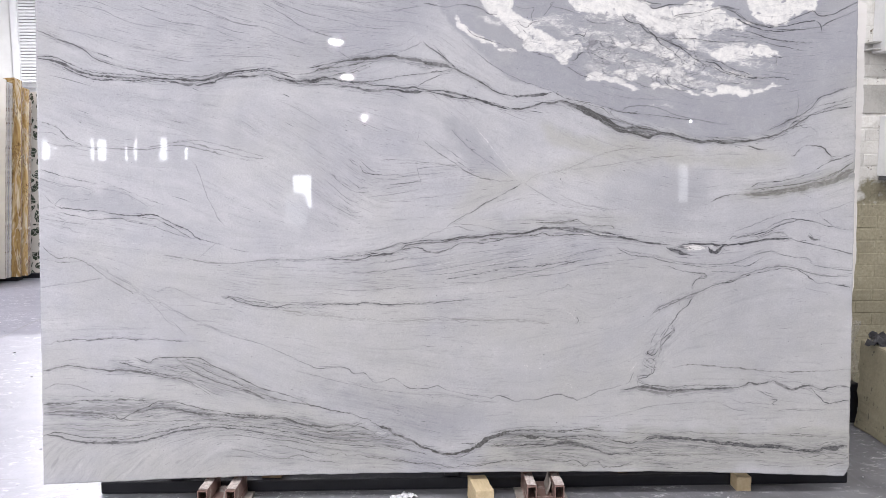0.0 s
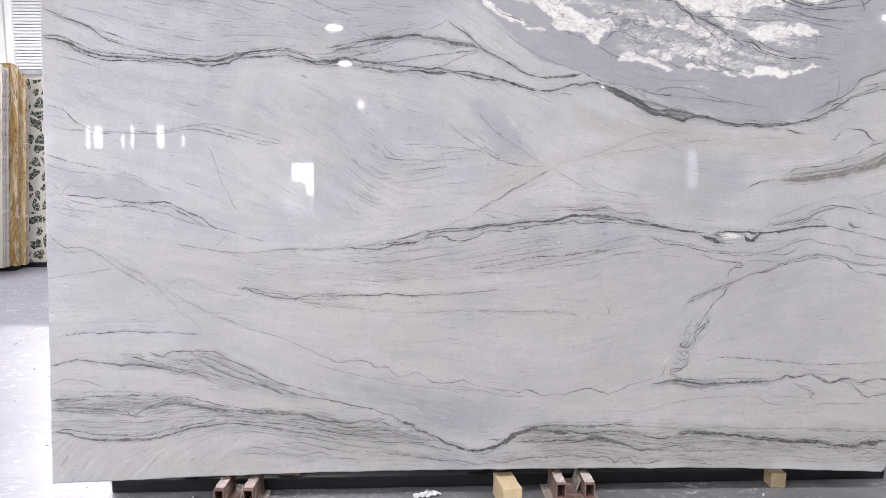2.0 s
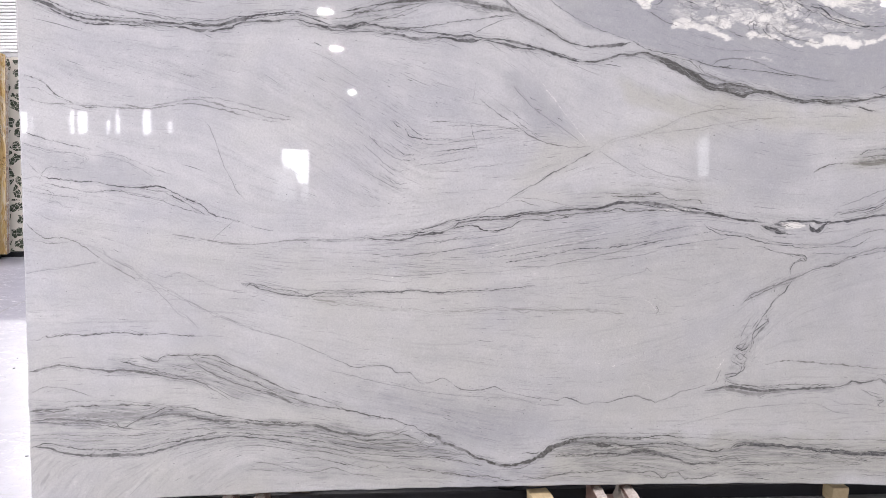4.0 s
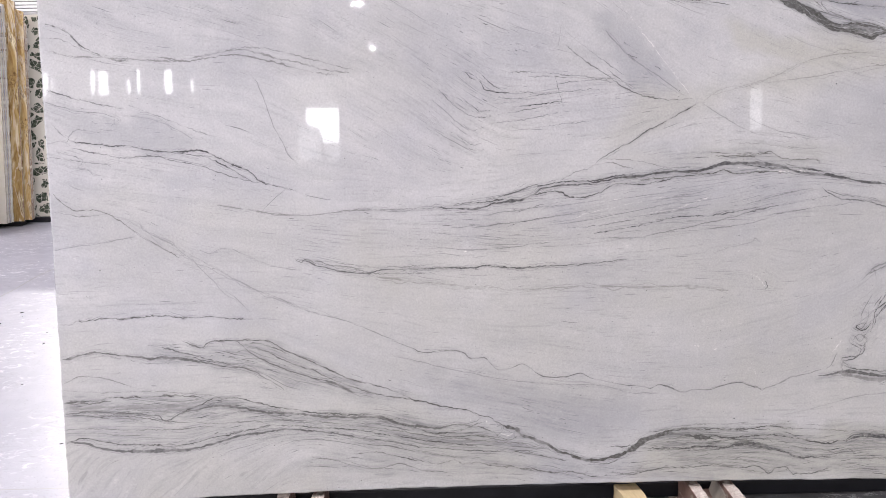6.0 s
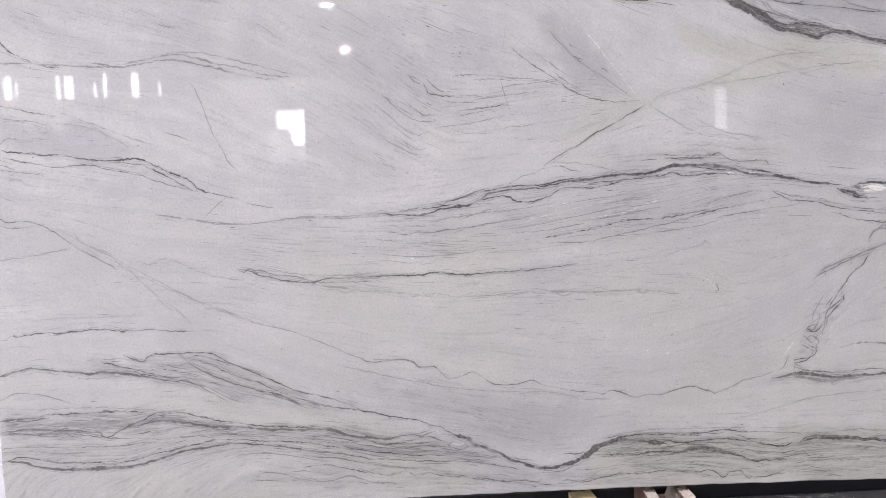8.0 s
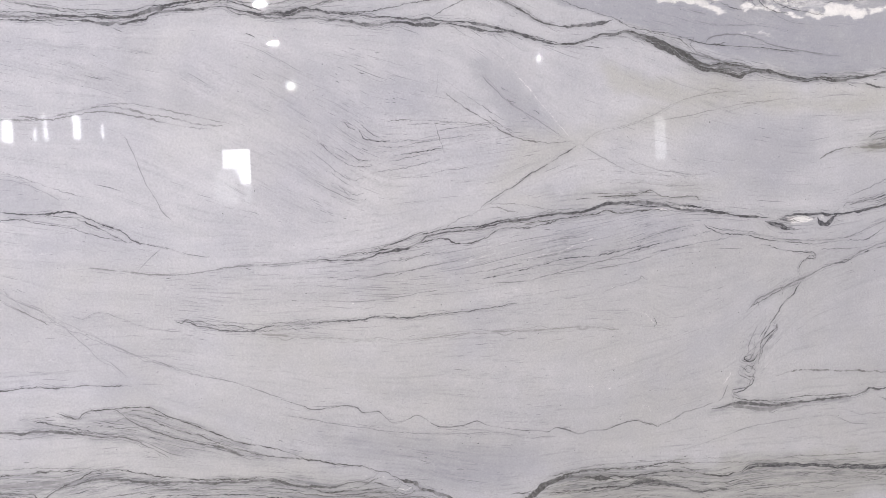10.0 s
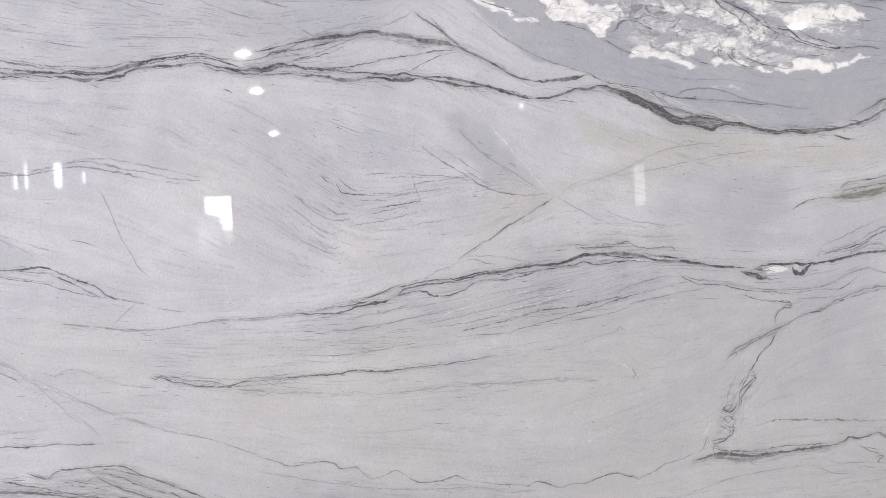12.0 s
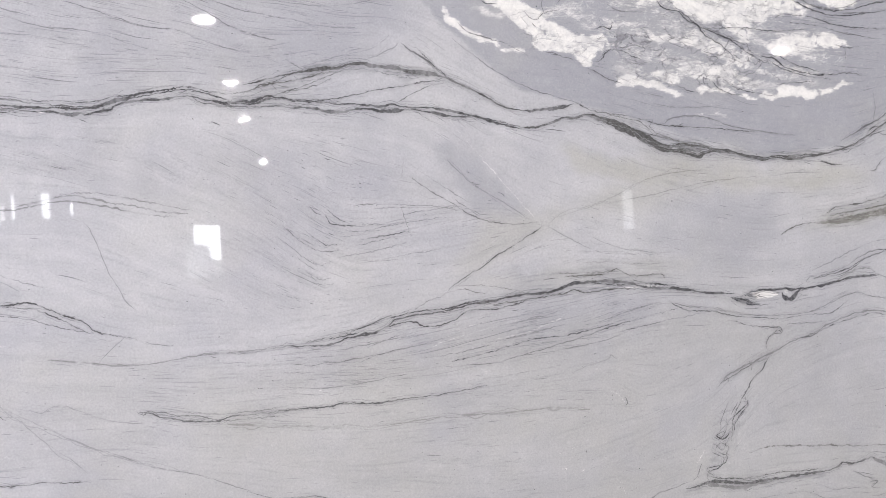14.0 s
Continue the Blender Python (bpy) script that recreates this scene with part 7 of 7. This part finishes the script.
rack = base("slab_rack", "black rack added behind the leaning slab, its beams in place of shade", "slab rack")
# added black beams fill the gap under the slab, where there is only shade
part("beam", box((-1.46, 0.135, 0.0), (1.70, 0.255, 0.050), 0.004), BLACK_STEEL, rack)
part("rear_beam", box((-1.46, 0.257, 0.0), (1.70, 0.34, 0.118), 0.004), BLACK_STEEL, rack)
for x in (-1.15, 0.0, 1.15):
    post = part("post", box((-0.03, 0, 0), (0.03, 0.06, 1.80), 0.003), BLACK_STEEL, rack)
    post.matrix_basis = pose(x, 0.145, 0.052, -LEAN_BACK, 0, 0)
    part("strut", tube([(x, 0.55, 0.12), (x, 0.29, 1.70)], 0.02), BLACK_STEEL, rack)
    part("foot", box((x - 0.03, 0.342, 0.0), (x + 0.03, 0.60, 0.12), 0.003), BLACK_STEEL, rack)


def floor_scrap(m, w, d, h, seed, label):
    ob = part("plastic_scrap", crumpled(w, d, h, 14, seed), SCRAP)
    ob.matrix_basis = m
    return tagged(ob, label, "plastic scrap", "scraps on the floor")


floor_scrap(pose(-0.205, 0.055, 0.0, 0, 0, 20), 0.10, 0.05, 0.02, 5, "torn white plastic scrap lying on the floor")
floor_scrap(pose(-0.33, 0.17, 0.0, 0, 0, -8), 0.06, 0.03, 0.012, 9, "thin white plastic shred lying in the shade")
crumbs = bmesh.new()
chance = random.Random(4)
for _ in range(260):
    x, y, r = chance.uniform(-3.6, 2.0), chance.uniform(-0.6, 4.2), 0.002 + 0.009 * chance.random() ** 3
    if y < 0.3 or x < -1.7:
        m = pose(x, y, r * 0.5, chance.uniform(0, 90), chance.uniform(0, 90), chance.uniform(0, 90)) @ Matrix.Diagonal((1.0, chance.uniform(0.5, 1), chance.uniform(0.4, 0.9), 1))
        bmesh.ops.create_icosphere(crumbs, subdivisions=1, radius=r, matrix=m)
tagged(part("floor_crumbs", crumbs, SCRAP), "tiny pale stone crumbs scattered on the floor", "stone crumbs", kind="stuff")

dark_chips = bmesh.new()
for _ in range(110):
    x, y, r = chance.uniform(-3.6, -1.55), chance.uniform(-0.4, 4.2), 0.002 + 0.008 * chance.random() ** 3
    m = pose(x, y, r * 0.3, 0, 0, chance.uniform(0, 180)) @ Matrix.Diagonal((1.6, chance.uniform(0.5, 1), 0.35, 1))
    bmesh.ops.create_icosphere(dark_chips, subdivisions=1, radius=r, matrix=m)
tagged(part("floor_chips", dark_chips, DARK_DEBRIS), "tiny dark chips and grit scattered on the floor", "grit", kind="stuff")

# ---- slabs stacked beside the aisle ----
def stacked_slab(name, foot_y, right, height, thick, lean, material, edge, label, seed, length=3.0, tilt=0.0, cut=(0, 0), group="slabs stacked on the rack", rough=False):
    """One upright slab: polished face, ragged sawn edge at its right end and top."""
    n = 90
    local = random.Random(seed)
    ends = []
    for k in range(n + 1):
        z = height * k / n
        ends.append(((0.008 if rough else 0.0022) * noise.fractal((seed, z * (5 if rough else 9), 0), 0.7, 2.0, 5) - tilt * z + 0.0012 * local.random(), z))
    top = [(-length * k / 40, height + 0.010 * noise.fractal((k * 0.4, seed, 1), 0.7, 2.0, 3) - (0.03 if k == 0 else 0)) for k in range(41)]
    ends = [(x, z) for x, z in ends if z < height - cut[1]]
    top = [(x, z) for x, z in top if x <= -cut[0]]
    outline = ends[:-1] + top + [(-length, 0.0)]
    bm = bmesh.new()
    front = [bm.verts.new((x, 0, z)) for x, z in outline]
    back = [bm.verts.new((x + 0.003 * local.uniform(-1, 1), thick, z)) for x, z in outline]
    bm.faces.new(front)
    rear = bm.faces.new(back[::-1])
    rear.material_index = 1
    for k in range(len(front)):
        j = (k + 1) % len(front)
        f = bm.faces.new((front[j], front[k], back[k], back[j]))
        f.material_index = 1
    bmesh.ops.recalc_face_normals(bm, faces=bm.faces)
    ob = part(name, bm, [material, edge])
    ob.matrix_basis = pose(right, foot_y, 0.055, -lean, 0, 0)
    return tagged(ob, label, "stone slab", group)


STACK = [
    ("marble_slab", 5.22, -4.535, 2.02, 0.03, 2.5, PALE_STONE, BREAK, "pale grey marble slab, the front of the stack", 0.085),
    ("granite_slab", 5.44, -4.535, 2.02, 0.03, 2.5, BLACK_STONE, YELLOW_EDGE, "black granite slab with a yellow resined edge", 0.085),
    ("marble_slab", 5.755, -4.580, 2.19, 0.022, 8, WHITE_STONE, BREAK, "cream marble slab with faint grey lines", 0.0),
    ("marble_slab", 5.790, -4.577, 2.16, 0.022, 8, PALE_STONE, BREAK, "thin pale marble slab seen edge on", 0.0),
    ("marble_slab", 5.822, -4.574, 2.14, 0.022, 8, BLUE_STONE, BREAK, "blue-grey marble slab seen edge on", 0.0),
    ("marble_slab", 5.854, -4.567, 2.16, 0.022, 8, PALE_STONE, BREAK, "pale marble slab with a chipped edge", 0.0),
    ("onyx_slab", 5.900, -4.482, 2.19, 0.022, 8, ONYX, RED_EDGE, "swirled brown and gold onyx slab with cream veins", 0.0),
    ("onyx_slab", 5.985, -4.441, 2.10, 0.022, 8, HONEY, RED_EDGE, "honey-yellow onyx slab, rough at its top corner", 0.0),
    ("onyx_slab", 6.020, -4.452, 2.02, 0.022, 8, HONEY, BREAK, "honey onyx slab seen edge on", 0.0),
    ("onyx_slab", 6.055, -4.460, 2.00, 0.022, 8, ONYX, RED_EDGE, "brown onyx slab with a red-brown edge", 0.0),
    ("onyx_slab", 6.090, -4.466, 1.98, 0.022, 8, ONYX, BREAK, "brown onyx slab with a pale broken edge", 0.0),
    ("breccia_slab", 6.200, -3.900, 2.06, 0.022, 8, BRECCIA, BREAK, "dark green breccia slab with white calcite", 0.0),
]
for i, (name, y, right, height, thick, lean, material, edge, label, tilt) in enumerate(STACK):
    stacked_slab(name, y, right, height, thick, lean, material, edge, label, i + 1, tilt=tilt)
stack_rack = base("stack_rack", "low black steel rack added under the stacked slabs, blackening the gap like shade", "slab rack")
for x in (-7.0, -5.9, -4.85):
    part("skid", box((x - 0.05, 5.22, 0), (x + 0.05, 5.925, 0.052), 0.004), BLACK_STEEL, stack_rack)
# added black bearers make the gap below the slabs dark, in place of shade
part("bearer", box((-7.4, 6.16, 0), (-3.85, 6.28, 0.053), 0.004), BLACK_STEEL, stack_rack)
part("bearer", box((-7.4, 5.93, 0), (-4.53, 6.06, 0.053), 0.004), BLACK_STEEL, stack_rack)
part("beam", box((-7.4, 6.30, 0.054), (-3.9, 6.40, 0.15), 0.004), BLACK_STEEL, stack_rack)
for x in (-6.8, -4.4):
    leg = part("post", box((-0.03, 0, 0), (0.03, 0.06, 1.9), 0.003), BLACK_STEEL, stack_rack)
    leg.matrix_basis = pose(x, 6.29, 0.155, -8, 0, 0)

# added slab: its ragged right edge makes the pale strip beside the quartzite
behind = stacked_slab("marble_slab", 0.075, 1.652, 1.95, 0.022, LEAN_BACK, WHITE_STONE, BREAK, "white slab added close behind the quartzite, for the pale strip at its edge", 21, length=3.05, tilt=-0.0180, group="slabs on the display rack", rough=True)
behind.location.z = 0.10

# ---- beside the brick wall ----
tagged(part("stone_block", rough_box((2.117, -0.55, 0), (2.95, 0.86, 0.462), 9, 0.014, 9, 2, 0.010), CONCRETE), "rough tan stone block with chipped edges on the floor", "stone block")
# a crumpled sheet stands in for the dark debris on the block
cloth = part("dark_cloth", crumpled(0.42, 0.24, 0.055, 40, 3.0, 1.0), DARK_DEBRIS)
cloth.matrix_basis = pose(2.32, 0.70, 0.452, 0, 0, -35)
tagged(cloth, "dark grey debris on top of the stone block", "cloth")
wrap = bmesh.new()
bmesh.ops.create_grid(wrap, x_segments=24, y_segments=36, size=0.5)
for vert in wrap.verts:
    x, z = vert.co.x * 0.15, vert.co.y * 0.36
    fold = 0.06 * noise.noise((x * 12, z * 9, 2)) + 0.02 * abs(noise.noise((x * 40, z * 30, 5)))
    vert.co = Vector((2.10 + 0.8 * x, 0.95 + fold, 0.36 + z))
tagged(part("plastic_wrap", wrap, WRAP, smooth=True), "crumpled clear plastic wrap hanging beside the block", "plastic wrap")
# two rough black pieces in the dark area between slab and stone block
debris = base("dark_offcut", "dark rough pieces on the floor behind the slab", "stone offcut")
part("piece", rough_box((1.98, 0.90, 0), (2.16, 1.10, 0.22), 5, 0.012, 9, 6, 0.01), BLACK_STEEL, debris)
part("piece", rough_box((1.90, 1.12, 0), (2.10, 1.30, 0.14), 5, 0.012, 9, 8, 0.01), BLACK_STEEL, debris)

cabinet = base("wall_cabinet", "white metal cabinet fixed high on the brick wall", "wall cabinet")
part("body", box((2.505, 1.42, 1.975), (3.3, 1.60, 2.9), 0.006, 2), SHUTTER, cabinet)
part("door", box((2.525, 1.405, 1.995), (3.28, 1.418, 2.88), 0.004, 2), SHUTTER, cabinet)
channel = base("mounting_channel", "galvanised steel channel under the wall cabinet", "mounting channel")
for lo, hi in (((2.455, 1.50, 2.030), (3.2, 1.597, 2.035)), ((2.455, 1.50, 1.990), (3.2, 1.597, 1.995)), ((2.455, 1.592, 1.995), (3.2, 1.597, 2.030))):
    part("flange", box(lo, hi, 0.001), GALVANISED, channel)
tagged(part("trim_lintel", rough_box((2.40, 1.592, 1.635), (3.3, 1.603, 1.80), 8, 0.004, 9, 4, 0.003), LINTEL), "grey concrete lintel set in the painted brick", "lintel", kind="structure")
duct = base("wall_duct", "white metal duct on the brick wall with a dark open end", "duct")
part("casing", box((2.578, 1.46, 1.27), (2.75, 1.60, 1.62), 0.005, 2), SHUTTER, duct)
part("opening", box((2.585, 1.467, 1.245), (2.743, 1.593, 1.268), 0.003), DARK_FRAME, duct, "dark open end")

# ---- behind the camera: what the polished face mirrors ----
def partition(name, x0, x1, y, height, holes, pane, label):
    """A low white partition with window openings, each glazed."""
    wall = tagged(new(name), label, "wall", kind="structure")
    xs = sorted({x0, x1, *[h[0] for h in holes], *[h[2] for h in holes]})
    for a, b in zip(xs, xs[1:]):
        spans = sorted((h[1], h[3]) for h in holes if h[0] <= a and h[2] >= b)
        z = 0.0
        for lo, hi in spans + [(height, height)]:
            if lo - z > 0.001:
                part("panel", box((a, y - 0.12, z), (b, y, lo)), WALL, wall)
            z = hi
    for k, (a, lo, b, hi) in enumerate(holes):
        win = tagged(new("window_%d" % (k + 1)), "narrow bright window in the partition", "window", kind="structure")
        part("window_frame", box((a + 0.002, y - 0.10, lo + 0.002), (b - 0.002, y - 0.09, lo + 0.012)), DARK_FRAME, win)
        part("pane", box((a + 0.002, y - 0.08, lo + 0.014), (b - 0.002, y - 0.07, hi - 0.002)), pane, win)


partition("wall_partition_1", -10.9, -4.75, -15.0, 3.62, [(-8.30, 2.80, -8.13, 3.26), (-8.06, 2.86, -8.01, 3.14), (-7.26, 2.80, -7.17, 3.28), (-7.10, 2.80, -6.90, 3.26),
          (-6.51, 2.80, -6.45, 3.10), (-6.31, 2.80, -6.24, 3.30), (-5.75, 2.80, -5.59, 3.30), (-5.21, 2.82, -5.15, 3.08)], GLASS_LIGHT, "white partition with a row of narrow windows")
partition("wall_partition_2", -4.74, -1.2, -15.0, 3.1, [], GLASS_LIGHT, "white partition with one bright window")
bright = tagged(new("window_9"), "window with a bright upper pane and a dim lower one", "window", kind="structure")


def pane(name, corners, material, y, label):
    bm = bmesh.new()
    front = [bm.verts.new((x, y, z)) for x, z in corners]
    back = [bm.verts.new((x, y - 0.006, z)) for x, z in corners]
    bm.faces.new(front)
    bm.faces.new(back[::-1])
    for k in range(len(front)):
        bm.faces.new((front[k], back[k], back[(k + 1) % len(front)], front[(k + 1) % len(front)]))
    bmesh.ops.recalc_face_normals(bm, faces=bm.faces)
    return part(name, bm, material, bright, label)


pane("pane", [(-2.83, 2.10), (-2.60, 2.08), (-2.53, 1.98), (-2.51, 1.76), (-1.60, 1.76), (-1.60, 2.46), (-2.83, 2.46)], GLASS_LIGHT, -14.98, "bright upper pane")
pane("pane", [(-3.02, 1.38), (-2.56, 1.38), (-2.56, 1.97), (-2.63, 2.05), (-2.86, 2.07), (-3.02, 2.10)], GLASS_SOFT, -14.98, "dim lower pane")
pane("pane", [(-2.46, 1.38), (-1.60, 1.38), (-1.60, 1.745), (-2.46, 1.745)], GLASS_SOFT, -14.98, "dim lower pane")
part("mullion", box((-2.555, -14.985, 1.38), (-2.465, -14.96, 1.75)), DARK_FRAME, bright)
# made-up glowing panel, gives one bright patch mirrored in the slab
panel = base("display_panel", "small white glowing panel on a thin stand, added for a bright reflection", "display panel")
part("post", tube([(2.74, -5.52, 0.01), (2.74, -5.52, 1.47)], 0.015), GALVANISED, panel)
part("foot", box((2.60, -5.66, 0), (2.88, -5.38, 0.012), 0.002), GALVANISED, panel)
part("screen", box((2.70, -5.54, 1.46), (2.80, -5.50, 1.86), 0.003), PANEL_GLOW, panel, "white glowing face of the added panel")
for i, (name, y, right, height, material, label) in enumerate([
        ("marble_slab", -6.60, 1.75, 2.02, WHITE_STONE, "cream marble slab standing across the aisle")]):
    ob = stacked_slab(name, y, right, height, 0.03, 3, material, BREAK, label, 40 + i, length=3.13, cut=(0.25 * i, 0.29 * i), group="slabs across the aisle")
    for dx in (-2.6, -0.5):
        timber_block(pose(right + dx, y + 0.02, 0, 0, 0, 2), (0.09, 0.20, 0.055), OLD_TIMBER, "old timber bearer under a slab across the aisle", 50 + i)


def high_bay(x, y):
    """A round high-bay lamp hung from the roof deck."""
    ob = base("high_bay_lamp", "round grey high-bay lamp hanging from the roof, lit; some are unseen and added", "ceiling lamp", pose(x, y, LAMP_Z), "high-bay lamps")
    part("shade", turned([(0.06, 0.30), (0.07, 0.22), (0.16, 0.14), (0.232, 0.012), (0.236, 0.0), (0.228, 0.004), (0.15, 0.12)]), LAMP_SHELL, ob, smooth=True)
    part("driver", turned([(0.0, 0.40), (0.075, 0.40), (0.08, 0.39), (0.08, 0.30), (0.0, 0.30)], 20), LAMP_SHELL, ob)
    part("stem", tube([(0, 0, 0.40), (0, 0, CEILING - LAMP_Z - 0.002)], 0.012), GALVANISED, ob)
    return ob


first = high_bay(*LAMPS[0][:2])
# the added lamps get the same fixture as the mirrored ones
for x, y, size in LAMPS[1:]:
    copy_thing(first, pose(x, y, LAMP_Z))

# ---- bricks, last ----
brick_mesh = []
for k in range(4):
    bm = box((-0.1018, 0, -0.0356), (0.1018, 0.05, 0.0356), 0.005)
    for vert in bm.verts:
        vert.co += Vector((noise.noise((vert.co.x * 30, k * 7, vert.co.z * 30)), noise.noise((vert.co.z * 30, k * 5, vert.co.x * 30)) * 0.6, noise.noise((k * 3, vert.co.x * 30, 1)))) * 0.003
    ob = part("brick", bm, BRICK, wall_brick)
    brick_mesh.append(ob.data)
    bpy.data.objects.remove(ob)
for row in range(34):
    for col in range(8):
        ob = new("brick", brick_mesh[chance.randrange(4)])
        ob.parent = wall_brick
        ob.location = (1.98 + 0.206 * col + (0.103 if row % 2 else 0), 1.6005 + chance.uniform(0, 0.002), 0.04 + 0.0735 * row)
